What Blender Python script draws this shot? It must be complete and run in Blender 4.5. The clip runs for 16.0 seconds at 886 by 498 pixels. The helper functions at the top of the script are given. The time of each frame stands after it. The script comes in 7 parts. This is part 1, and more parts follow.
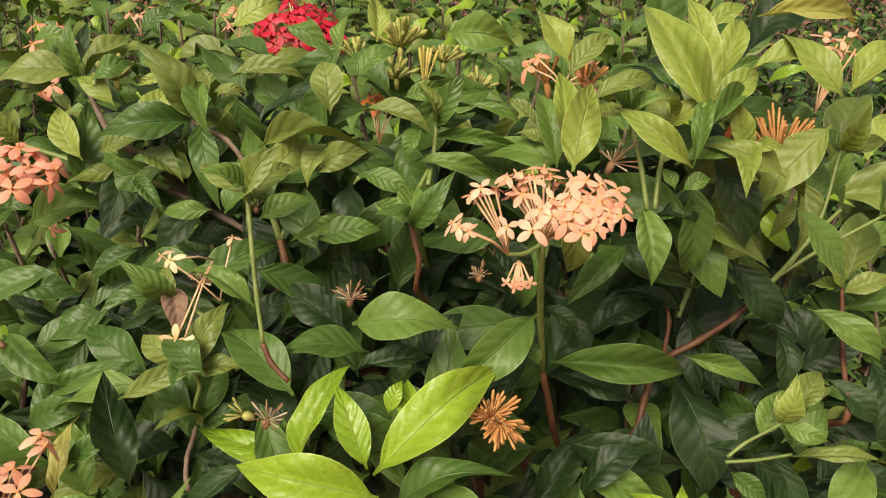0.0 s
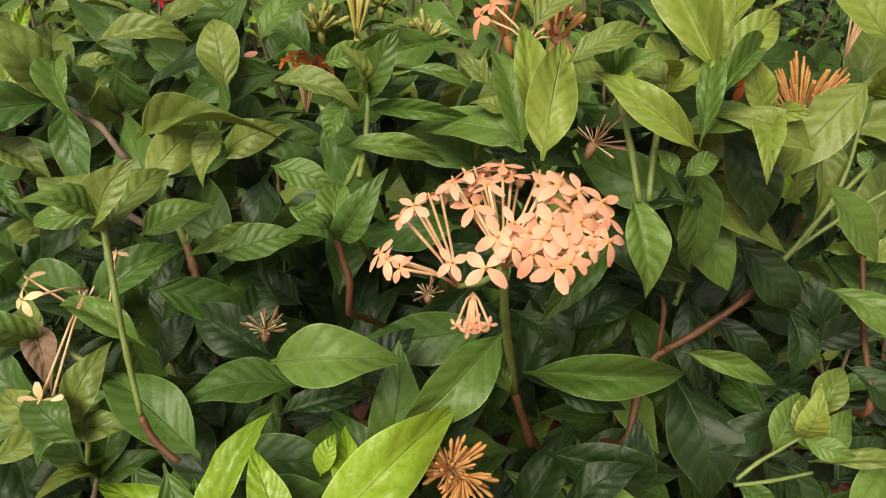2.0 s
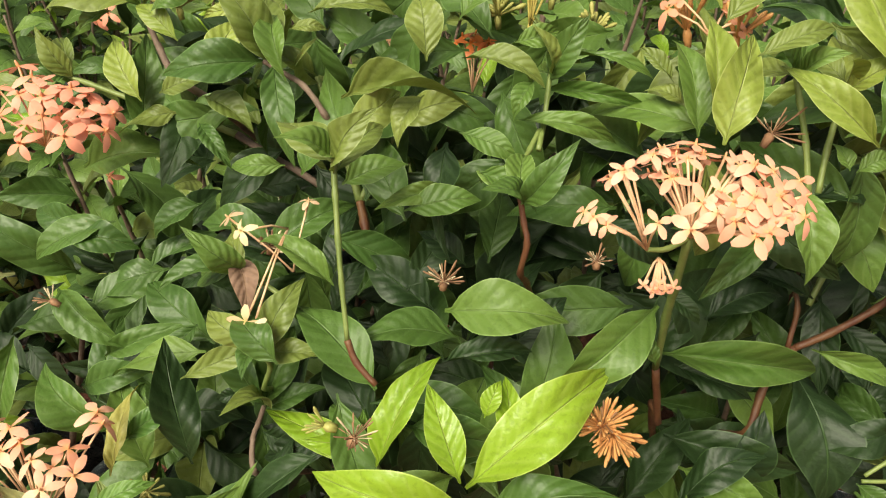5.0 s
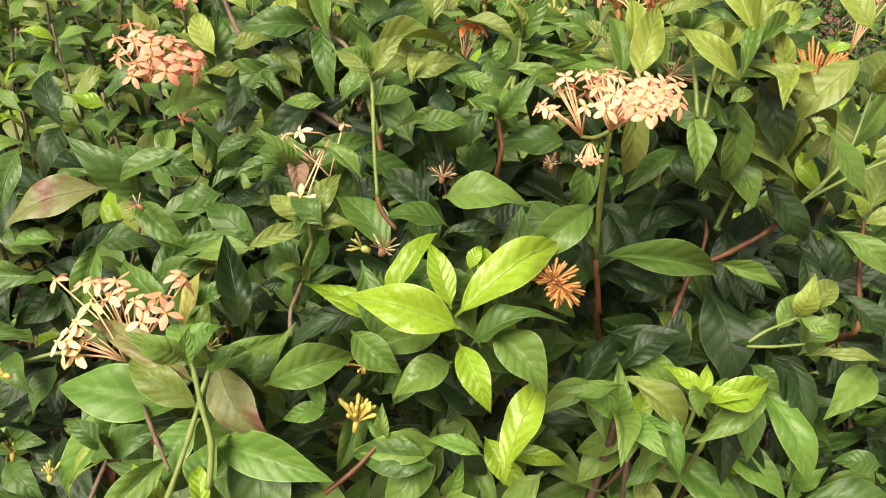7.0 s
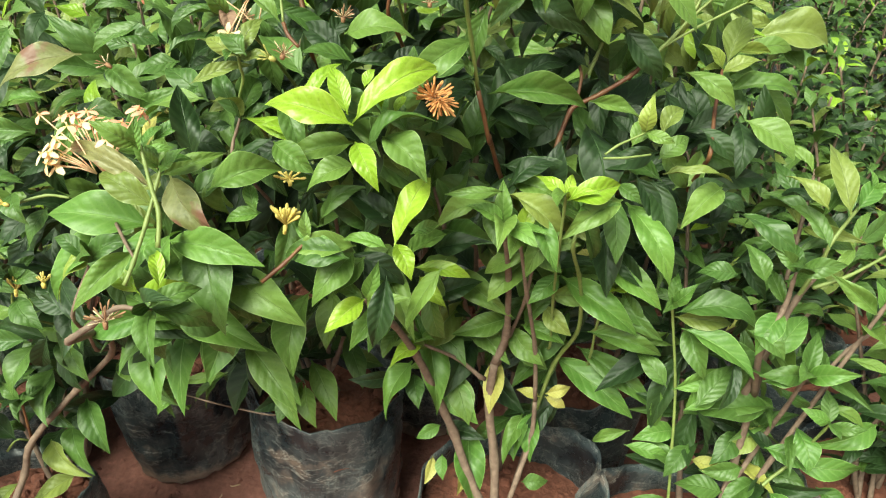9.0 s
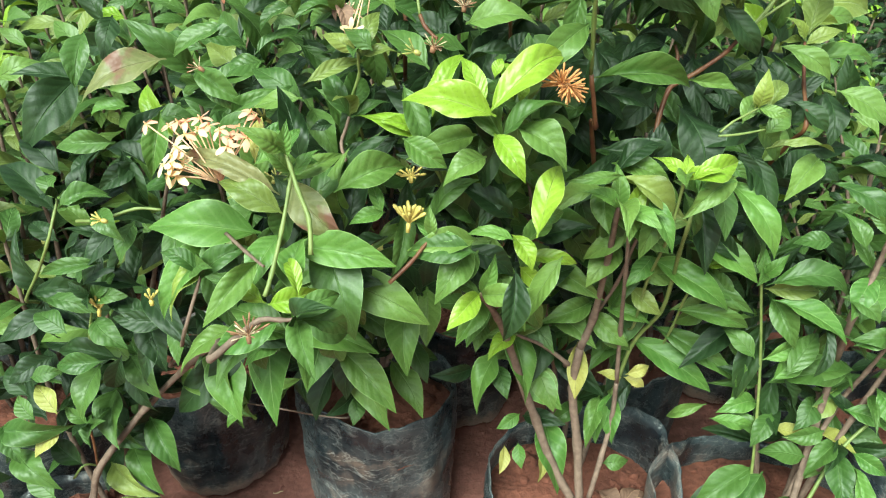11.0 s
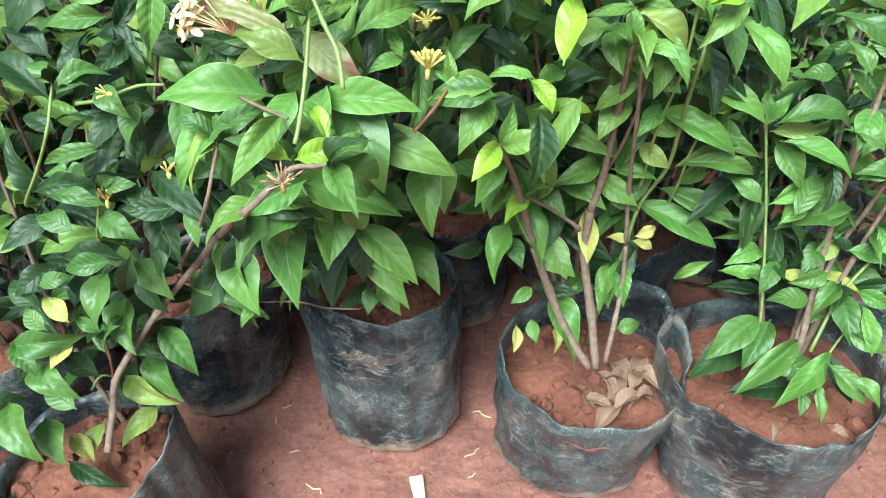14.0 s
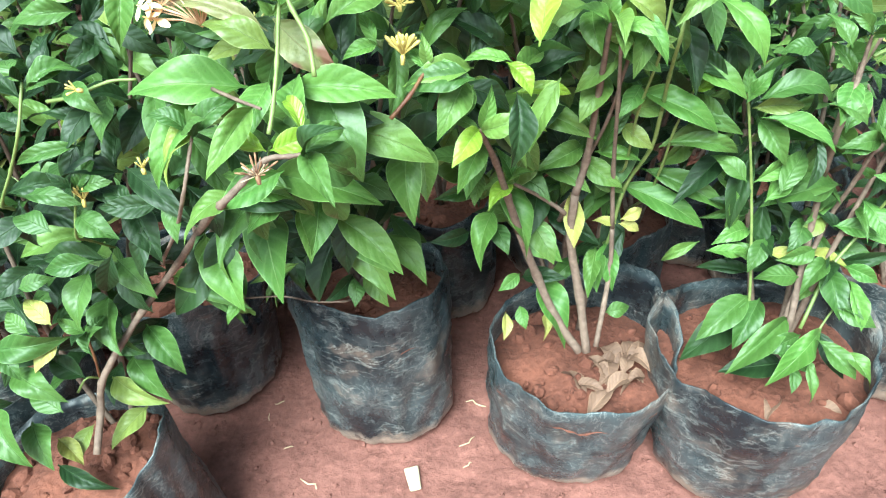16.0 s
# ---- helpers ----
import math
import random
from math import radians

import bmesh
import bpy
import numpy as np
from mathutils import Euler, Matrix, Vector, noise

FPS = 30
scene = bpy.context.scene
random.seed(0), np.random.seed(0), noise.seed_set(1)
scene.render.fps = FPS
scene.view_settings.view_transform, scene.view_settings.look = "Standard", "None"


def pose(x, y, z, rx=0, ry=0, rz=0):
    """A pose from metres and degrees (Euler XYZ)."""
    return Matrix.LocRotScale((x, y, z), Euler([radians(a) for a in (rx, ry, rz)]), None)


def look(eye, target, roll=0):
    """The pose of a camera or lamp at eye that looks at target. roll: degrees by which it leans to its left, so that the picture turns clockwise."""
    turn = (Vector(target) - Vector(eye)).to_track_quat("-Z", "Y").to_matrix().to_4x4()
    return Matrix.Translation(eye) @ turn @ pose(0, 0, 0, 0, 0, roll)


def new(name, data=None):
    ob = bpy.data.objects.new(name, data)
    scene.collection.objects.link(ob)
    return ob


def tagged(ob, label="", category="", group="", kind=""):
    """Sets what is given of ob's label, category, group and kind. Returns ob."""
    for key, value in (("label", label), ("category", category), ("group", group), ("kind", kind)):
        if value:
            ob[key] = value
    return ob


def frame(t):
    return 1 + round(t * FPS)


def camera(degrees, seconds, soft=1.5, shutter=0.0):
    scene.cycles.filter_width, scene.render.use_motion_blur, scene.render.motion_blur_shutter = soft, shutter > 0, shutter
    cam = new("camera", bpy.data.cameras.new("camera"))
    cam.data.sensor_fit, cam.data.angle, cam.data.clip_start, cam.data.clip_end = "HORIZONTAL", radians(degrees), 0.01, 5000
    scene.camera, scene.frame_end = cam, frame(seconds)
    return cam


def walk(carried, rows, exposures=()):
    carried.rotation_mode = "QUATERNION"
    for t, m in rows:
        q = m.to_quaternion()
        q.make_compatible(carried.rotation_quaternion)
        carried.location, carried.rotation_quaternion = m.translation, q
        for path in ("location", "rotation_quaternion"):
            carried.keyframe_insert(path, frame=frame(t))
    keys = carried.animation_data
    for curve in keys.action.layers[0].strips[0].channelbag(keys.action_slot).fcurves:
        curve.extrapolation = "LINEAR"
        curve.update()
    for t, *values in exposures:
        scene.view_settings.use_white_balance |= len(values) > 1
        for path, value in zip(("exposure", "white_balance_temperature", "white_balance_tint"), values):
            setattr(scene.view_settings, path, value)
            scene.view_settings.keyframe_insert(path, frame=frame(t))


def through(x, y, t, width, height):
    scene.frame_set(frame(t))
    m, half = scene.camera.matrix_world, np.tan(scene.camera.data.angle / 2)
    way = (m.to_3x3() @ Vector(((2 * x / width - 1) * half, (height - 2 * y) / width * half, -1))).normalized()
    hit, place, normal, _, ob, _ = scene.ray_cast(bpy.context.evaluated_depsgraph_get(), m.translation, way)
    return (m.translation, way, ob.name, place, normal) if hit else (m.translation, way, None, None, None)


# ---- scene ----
cam = camera(61.0, 16.0, soft=1.2)
PATH = [
    (0, (0.09, 0.067, 1.137), (0.035, 1.828, 0.191), -0.2),
    (0.5, (0.094, 0.077, 1.136), (0.05, 1.833, 0.179), -0.6),
    (1, (0.097, 0.109, 1.13), (0.06, 1.842, 0.134), -2.0),
    (1.5, (0.102, 0.14, 1.129), (0.074, 1.841, 0.078), -2.5),
    (2, (0.107, 0.163, 1.129), (0.094, 1.811, -0.004), -2.1),
    (2.5, (0.112, 0.185, 1.127), (0.055, 1.784, -0.072), -3.0),
    (3, (0.116, 0.194, 1.126), (0.062, 1.766, -0.11), -2.7),
    (3.5, (0.121, 0.196, 1.127), (0.076, 1.769, -0.107), -2.6),
    (4, (0.12, 0.195, 1.126), (0.055, 1.768, -0.108), -2.8),
    (4.5, (0.098, 0.173, 1.126), (-0.033, 1.779, -0.059), -2.3),
    (5, (0.06, 0.129, 1.13), (-0.119, 1.776, 0.01), 0.0),
    (5.2, (0.05, 0.104, 1.134), (-0.129, 1.777, 0.053), 1.0),
    (7.3, (0.076, -0.058, 1.12), (-0.053, 1.67, 0.121), 2.4),
    (7.5, (0.097, -0.079, 1.113), (-0.008, 1.639, 0.096), 1.6),
    (8, (0.131, -0.125, 1.102), (0.039, 1.604, 0.1), 2.0),
    (8.5, (0.155, -0.152, 1.096), (0.056, 1.576, 0.095), 1.7),
    (9, (0.165, -0.186, 1.082), (0.007, 1.511, 0.034), 0.4),
    (9.2, (0.164, -0.194, 1.078), (-0.007, 1.486, 0.006), 0.3),
    (11.3, (-0.001, -0.183, 1.081), (0.015, 1.502, 0.003), -1.3),
    (11.5, (-0.01, -0.187, 1.072), (0.023, 1.492, -0.016), -1.4),
    (12, (-0.026, -0.201, 1.06), (0.001, 1.47, -0.039), -1.4),
    (12.5, (-0.037, -0.211, 1.048), (-0.013, 1.437, -0.085), -2.1),
    (13, (-0.044, -0.216, 1.036), (-0.016, 1.422, -0.112), -2.3),
    (13.5, (-0.043, -0.221, 1.023), (0.002, 1.4, -0.148), -2.7),
    (14, (-0.039, -0.222, 1.014), (0.035, 1.379, -0.183), -4.0),
    (14.5, (-0.037, -0.221, 1.004), (0.032, 1.353, -0.229), -5.3),
    (15, (-0.033, -0.223, 1.002), (0.049, 1.349, -0.232), -5.4),
    (15.5, (-0.03, -0.22, 1.002), (0.055, 1.344, -0.241), -5.7),
    (16, (-0.03, -0.219, 1.006), (0.059, 1.367, -0.209), -5.6),
]
walk(cam, [(t, look(eye, target, roll)) for t, eye, target, roll in PATH],
     [(0, 0.50, 7500, 8), (1.5, 0.44, 7400, 4), (3, 0.23, 7200, -1), (4.4, 0.52, 7200, 0), (5.2, 0.86, 7200, 3), (7.3, 1.08, 7400, 4), (8.5, 1.33, 7500, 0), (9.2, 1.36, 6300, -12), (11.3, 1.36, 5800, -12), (13, 1.44, 5600, -11), (14.5, 1.82, 5250, -10), (16, 2.0, 5200, -11)])

# ---- light ----
world = bpy.data.worlds.new("sky")
world.use_nodes = True
scene.world = world
wn = world.node_tree
sky = wn.nodes.new("ShaderNodeTexSky")
sky.sky_type, sky.sun_disc = "NISHITA", False
sky.sun_elevation, sky.sun_rotation = radians(52), radians(205)
sky.air_density, sky.dust_density, sky.ozone_density = 1.0, 4.0, 1.0
haze = wn.nodes.new("ShaderNodeHueSaturation")
haze.inputs["Saturation"].default_value = 0.35
wn.links.new(sky.outputs[0], haze.inputs["Color"])
wn.links.new(haze.outputs[0], wn.nodes["Background"].inputs[0])
wn.nodes["Background"].inputs[1].default_value = 0.06
sun = new("sun", bpy.data.lights.new("sun", "SUN"))
sun.data.energy, sun.data.angle, sun.data.color = 3.4, radians(32), (1.0, 0.94, 0.84)
sun.matrix_world = look((-0.64, -1.37, 1.94), (0, 0, 0))


# ---- materials ----
def material(name):
    m = bpy.data.materials.new(name)
    m.use_nodes = True
    return m, m.node_tree.nodes, m.node_tree.links, m.node_tree.nodes["Principled BSDF"]


def node(ns, kind, **values):
    n = ns.new(kind)
    for key, value in values.items():
        n.inputs[key].default_value = value
    return n


def ramp(ns, *stops):
    r = ns.new("ShaderNodeValToRGB")
    while len(r.color_ramp.elements) < len(stops):
        r.color_ramp.elements.new(0.5)
    for e, (p, c) in zip(r.color_ramp.elements, stops):
        e.position, e.color = p, (*c, 1)
    return r


def maths(ns, ls, op, a, b=0.0, c=0.0):
    n = ns.new("ShaderNodeMath")
    n.operation = op
    for i, v in enumerate((a, b, c)):
        if isinstance(v, (int, float)):
            n.inputs[i].default_value = v
        else:
            ls.new(v, n.inputs[i])
    return n.outputs[0]


def blend(ns, ls, fac, a, b, mode="MIX"):
    n = ns.new("ShaderNodeMix")
    n.data_type, n.blend_type = "RGBA", mode
    for i, v in ((0, fac), (6, a), (7, b)):
        if isinstance(v, tuple):
            n.inputs[i].default_value = (*v, 1)
        elif isinstance(v, (int, float)):
            n.inputs[i].default_value = v
        else:
            ls.new(v, n.inputs[i])
    return n.outputs[2]


def leaf_material(name, low, high, rib, through, gloss=0.46, blotch=None, thin=0.15):
    """A leaf blade: midrib and side veins along its own length, mottled green, some light passing through."""
    m, ns, ls, p = material(name)
    uv = ns.new("ShaderNodeUVMap")
    sep = ns.new("ShaderNodeSeparateXYZ")
    ls.new(uv.outputs[0], sep.inputs[0])
    info = ns.new("ShaderNodeObjectInfo")
    geo = ns.new("ShaderNodeNewGeometry")
    across = maths(ns, ls, "ABSOLUTE", maths(ns, ls, "SUBTRACT", sep.outputs[0], 0.5))
    along = sep.outputs[1]
    # side veins sweep forward from the midrib
    phase = maths(ns, ls, "MULTIPLY", maths(ns, ls, "SUBTRACT", along, maths(ns, ls, "MULTIPLY", across, 0.42)), 46.0)
    wave = maths(ns, ls, "SINE", phase)
    vein = maths(ns, ls, "POWER", maths(ns, ls, "MULTIPLY_ADD", wave, 0.5, 0.5), 6.0)
    ribmask = maths(ns, ls, "SUBTRACT", 1.0, maths(ns, ls, "MULTIPLY", across, 44.0))
    ribmask = maths(ns, ls, "MAXIMUM", ribmask, 0.0)
    rand = maths(ns, ls, "FRACT", maths(ns, ls, "ADD", info.outputs["Random"], geo.outputs["Random Per Island"]))
    big = node(ns, "ShaderNodeTexNoise", Scale=22.0, Detail=3.0)
    fine = node(ns, "ShaderNodeTexNoise", Scale=420.0, Detail=3.0)
    ls.new(geo.outputs["Position"], big.inputs[0])
    ls.new(geo.outputs["Position"], fine.inputs[0])
    mix = maths(ns, ls, "MULTIPLY_ADD", big.outputs[0], 0.9, maths(ns, ls, "MULTIPLY_ADD", rand, 0.75, -0.35))
    col = blend(ns, ls, maths(ns, ls, "MINIMUM", maths(ns, ls, "MAXIMUM", mix, 0.0), 1.0), low, high)
    col = blend(ns, ls, maths(ns, ls, "MULTIPLY", vein, 0.16), col, rib)
    col = blend(ns, ls, maths(ns, ls, "MULTIPLY", ribmask, 0.8), col, rib)
    rim = tuple(min(0.85, 1.5 * c) for c in rib)
    speck = ramp(ns, (0.36, (0, 0, 0)), (0.46, (1, 1, 1)))
    ls.new(fine.outputs[0], speck.inputs[0])
    col = blend(ns, ls, 0.16, col, speck.outputs[0], "MULTIPLY")
    # a pale thin margin and, on some, brown tips
    edge = maths(ns, ls, "MAXIMUM", maths(ns, ls, "MULTIPLY_ADD", across, 30.0, -14.2), 0.0)
    col = blend(ns, ls, maths(ns, ls, "MINIMUM", maths(ns, ls, "MULTIPLY", edge, 0.8), 0.42), col, rim)
    if blotch:
        spot = ramp(ns, (0.52, (0, 0, 0)), (0.62, (1, 1, 1)))
        patch = node(ns, "ShaderNodeTexNoise", Scale=45.0, Detail=4.0)
        ls.new(geo.outputs["Position"], patch.inputs[0])
        ls.new(patch.outputs[0], spot.inputs[0])
        col = blend(ns, ls, spot.outputs[0], col, blotch)
    ls.new(col, p.inputs["Base Color"])
    ls.new(maths(ns, ls, "MULTIPLY_ADD", big.outputs[0], 0.24, gloss - 0.10), p.inputs["Roughness"])
    p.inputs["Specular IOR Level"].default_value = 0.42
    height = maths(ns, ls, "MULTIPLY_ADD", wave, -0.15, maths(ns, ls, "MULTIPLY_ADD", ribmask, -0.8, maths(ns, ls, "MULTIPLY", fine.outputs[0], 0.35)))
    bump = node(ns, "ShaderNodeBump", Strength=0.7, Distance=0.0014)
    ls.new(height, bump.inputs["Height"])
    ls.new(bump.outputs[0], p.inputs["Normal"])
    lit = node(ns, "ShaderNodeBsdfTranslucent")
    ls.new(blend(ns, ls, 0.5, col, through), lit.inputs[0])
    mixer = node(ns, "ShaderNodeMixShader", Fac=thin)
    ls.new(p.outputs[0], mixer.inputs[1])
    ls.new(lit.outputs[0], mixer.inputs[2])
    ls.new(mixer.outputs[0], ns["Material Output"].inputs[0])
    return m


LEAF = {
    # d and e are mature greens darkened further: the bush's inner shade in colour
    "d": leaf_material("leaf_dark_shaded", (0.008, 0.022, 0.005), (0.021, 0.048, 0.009), (0.060, 0.110, 0.036), (0.12, 0.26, 0.02), 0.52, thin=0.03),
    "e": leaf_material("leaf_mature_shaded", (0.038, 0.086, 0.015), (0.082, 0.150, 0.028), (0.150, 0.240, 0.080), (0.15, 0.30, 0.02), thin=0.08),
    "m": leaf_material("leaf_green", (0.074, 0.146, 0.025), (0.148, 0.232, 0.045), (0.24, 0.34, 0.12), (0.20, 0.36, 0.03)),
    "v": leaf_material("leaf_fresh", (0.066, 0.150, 0.025), (0.130, 0.240, 0.042), (0.28, 0.42, 0.14), (0.24, 0.46, 0.03)),
    "o": leaf_material("leaf_olive", (0.115, 0.160, 0.030), (0.205, 0.250, 0.055), (0.30, 0.36, 0.15), (0.26, 0.36, 0.04)),
    "t": leaf_material("leaf_tender", (0.170, 0.235, 0.035), (0.290, 0.345, 0.070), (0.42, 0.46, 0.18), (0.36, 0.46, 0.04)),
    "l": leaf_material("leaf_young", (0.165, 0.290, 0.018), (0.265, 0.390, 0.036), (0.42, 0.50, 0.14), (0.45, 0.60, 0.03), 0.36),
    "y": leaf_material("leaf_yellowing", (0.250, 0.275, 0.055), (0.430, 0.385, 0.110), (0.50, 0.47, 0.20), (0.55, 0.50, 0.05), 0.5),
    "p": leaf_material("leaf_bronze", (0.115, 0.145, 0.040), (0.215, 0.205, 0.085), (0.32, 0.30, 0.15), (0.26, 0.28, 0.05), 0.45, (0.17, 0.085, 0.055)),
    "b": leaf_material("leaf_dry", (0.135, 0.076, 0.052), (0.26, 0.16, 0.112), (0.40, 0.25, 0.15), (0.35, 0.20, 0.08), 0.7),
}


def plain(name, low, high, rough=0.6, scale=60.0, bump=0.3, depth=0.002, metal=0.0, tone=0.0):
    """Two tones of noise with a fine relief; tone lets each object differ."""
    m, ns, ls, p = material(name)
    geo = ns.new("ShaderNodeNewGeometry")
    info = ns.new("ShaderNodeObjectInfo")
    n1 = node(ns, "ShaderNodeTexNoise", Scale=scale, Detail=5.0, Roughness=0.6)
    n2 = node(ns, "ShaderNodeTexNoise", Scale=scale * 7, Detail=3.0)
    ls.new(geo.outputs["Position"], n1.inputs[0])
    ls.new(geo.outputs["Position"], n2.inputs[0])
    r = ramp(ns, (0.3, (0, 0, 0)), (0.72, (1, 1, 1)))
    ls.new(maths(ns, ls, "MULTIPLY_ADD", info.outputs["Random"], tone, maths(ns, ls, "SUBTRACT", n1.outputs[0], tone * 0.5)), r.inputs[0])
    ls.new(blend(ns, ls, r.outputs[0], low, high), p.inputs["Base Color"])
    p.inputs["Roughness"].default_value, p.inputs["Metallic"].default_value = rough, metal
    b = node(ns, "ShaderNodeBump", Strength=bump, Distance=depth)
    ls.new(maths(ns, ls, "ADD", n1.outputs[0], maths(ns, ls, "MULTIPLY", n2.outputs[0], 0.4)), b.inputs["Height"])
    ls.new(b.outputs[0], p.inputs["Normal"])
    return m


STEM = {
    "g": plain("stem_green", (0.12, 0.17, 0.04), (0.22, 0.27, 0.08), 0.5, 90),
    "r": plain("stem_red_brown", (0.080, 0.020, 0.012), (0.16, 0.075, 0.028), 0.55, 80),
    "w": plain("stem_woody", (0.105, 0.068, 0.050), (0.215, 0.150, 0.110), 0.75, 120, 0.6),
}


def petal_material(name, low, high, throat):
    """Thin petals: each flower its own tone, a warmer throat, paler towards the tips, some light passing through."""
    m, ns, ls, p = material(name)
    tex, info, geo = ns.new("ShaderNodeTexCoord"), ns.new("ShaderNodeObjectInfo"), ns.new("ShaderNodeNewGeometry")
    size = ns.new("ShaderNodeVectorMath")
    size.operation = "LENGTH"
    ls.new(tex.outputs["Object"], size.inputs[0])
    mottle = node(ns, "ShaderNodeTexNoise", Scale=260.0, Detail=3.0)
    ls.new(geo.outputs["Position"], mottle.inputs[0])
    tone = maths(ns, ls, "MULTIPLY_ADD", info.outputs["Random"], 0.8, maths(ns, ls, "MULTIPLY_ADD", mottle.outputs[0], 0.7, -0.25))
    col = blend(ns, ls, maths(ns, ls, "MINIMUM", maths(ns, ls, "MAXIMUM", tone, 0.0), 1.0), low, high)
    near = maths(ns, ls, "MAXIMUM", maths(ns, ls, "MULTIPLY_ADD", size.outputs["Value"], -230.0, 1.0), 0.0)
    col = blend(ns, ls, maths(ns, ls, "MULTIPLY", near, 0.65), col, throat)
    ls.new(col, p.inputs["Base Color"])
    p.inputs["Roughness"].default_value = 0.5
    b = node(ns, "ShaderNodeBump", Strength=0.25, Distance=0.0006)
    ls.new(mottle.outputs[0], b.inputs["Height"])
    ls.new(b.outputs[0], p.inputs["Normal"])
    lit = node(ns, "ShaderNodeBsdfTranslucent")
    ls.new(col, lit.inputs[0])
    mixer = node(ns, "ShaderNodeMixShader", Fac=0.22)
    ls.new(p.outputs[0], mixer.inputs[1])
    ls.new(lit.outputs[0], mixer.inputs[2])
    ls.new(mixer.outputs[0], ns["Material Output"].inputs[0])
    return m


CORAL = petal_material("petal_coral", (0.82, 0.28, 0.18), (0.89, 0.45, 0.33), (0.80, 0.34, 0.08))
PEACH = petal_material("petal_peach", (0.83, 0.33, 0.21), (0.90, 0.53, 0.38), (0.84, 0.42, 0.10))
BLUSH = petal_material("petal_blush", (0.66, 0.41, 0.26), (0.80, 0.60, 0.42), (0.70, 0.42, 0.15))
CREAM = petal_material("petal_cream", (0.80, 0.54, 0.28), (0.88, 0.74, 0.50), (0.75, 0.50, 0.10))
ORANGE = petal_material("petal_orange", (0.75, 0.16, 0.035), (0.85, 0.27, 0.07), (0.70, 0.22, 0.03))
CRIMSON = petal_material("petal_crimson", (0.42, 0.006, 0.025), (0.66, 0.020, 0.060), (0.40, 0.02, 0.02))
TUBE = plain("flower_tube", (0.66, 0.36, 0.20), (0.78, 0.56, 0.36), 0.55, 140)
BUDS = {
    "rust": plain("bud_rust", (0.52, 0.21, 0.065), (0.66, 0.36, 0.14), 0.6, 200),
    "green": plain("bud_green", (0.26, 0.27, 0.06), (0.44, 0.40, 0.13), 0.55, 200),
    "yellow": plain("bud_yellow", (0.48, 0.38, 0.08), (0.62, 0.50, 0.16), 0.55, 200),
    "pale": plain("bud_pale", (0.46, 0.36, 0.22), (0.66, 0.54, 0.36), 0.7, 200),
    "dry": plain("bud_dry", (0.16, 0.075, 0.045), (0.36, 0.20, 0.10), 0.75, 200),
}


def earth_material(name, dark, light, crumbs):
    m, ns, ls, p = material(name)
    geo = ns.new("ShaderNodeNewGeometry")
    n1 = node(ns, "ShaderNodeTexNoise", Scale=9.0, Detail=8.0, Roughness=0.65)
    n2 = node(ns, "ShaderNodeTexNoise", Scale=95.0, Detail=6.0, Roughness=0.7)
    vor = node(ns, "ShaderNodeTexVoronoi", Scale=crumbs)
    for n in (n1, n2, vor):
        ls.new(geo.outputs["Position"], n.inputs[0])
    r = ramp(ns, (0.33, dark), (0.5, tuple((a + b) / 2 for a, b in zip(dark, light))), (0.68, light))
    ls.new(maths(ns, ls, "MULTIPLY_ADD", n2.outputs[0], 0.5, maths(ns, ls, "MULTIPLY", n1.outputs[0], 0.5)), r.inputs[0])
    grit = ramp(ns, (0.62, (0, 0, 0)), (0.72, (1, 1, 1)))
    ls.new(n2.outputs[0], grit.inputs[0])
    ls.new(blend(ns, ls, maths(ns, ls, "MULTIPLY", grit.outputs[0], 0.35), r.outputs[0], tuple(min(1, c * 1.5) for c in light)), p.inputs["Base Color"])
    p.inputs["Roughness"].default_value = 0.92
    b = node(ns, "ShaderNodeBump", Strength=0.7, Distance=0.006)
    ls.new(maths(ns, ls, "ADD", n2.outputs[0], maths(ns, ls, "MULTIPLY", vor.outputs[0], 0.5)), b.inputs["Height"])
    ls.new(b.outputs[0], p.inputs["Normal"])
    return m


EARTH = earth_material("red_earth", (0.100, 0.036, 0.028), (0.29, 0.125, 0.098), 60.0)
SOIL = earth_material("potting_soil", (0.065, 0.020, 0.012), (0.215, 0.076, 0.046), 110.0)


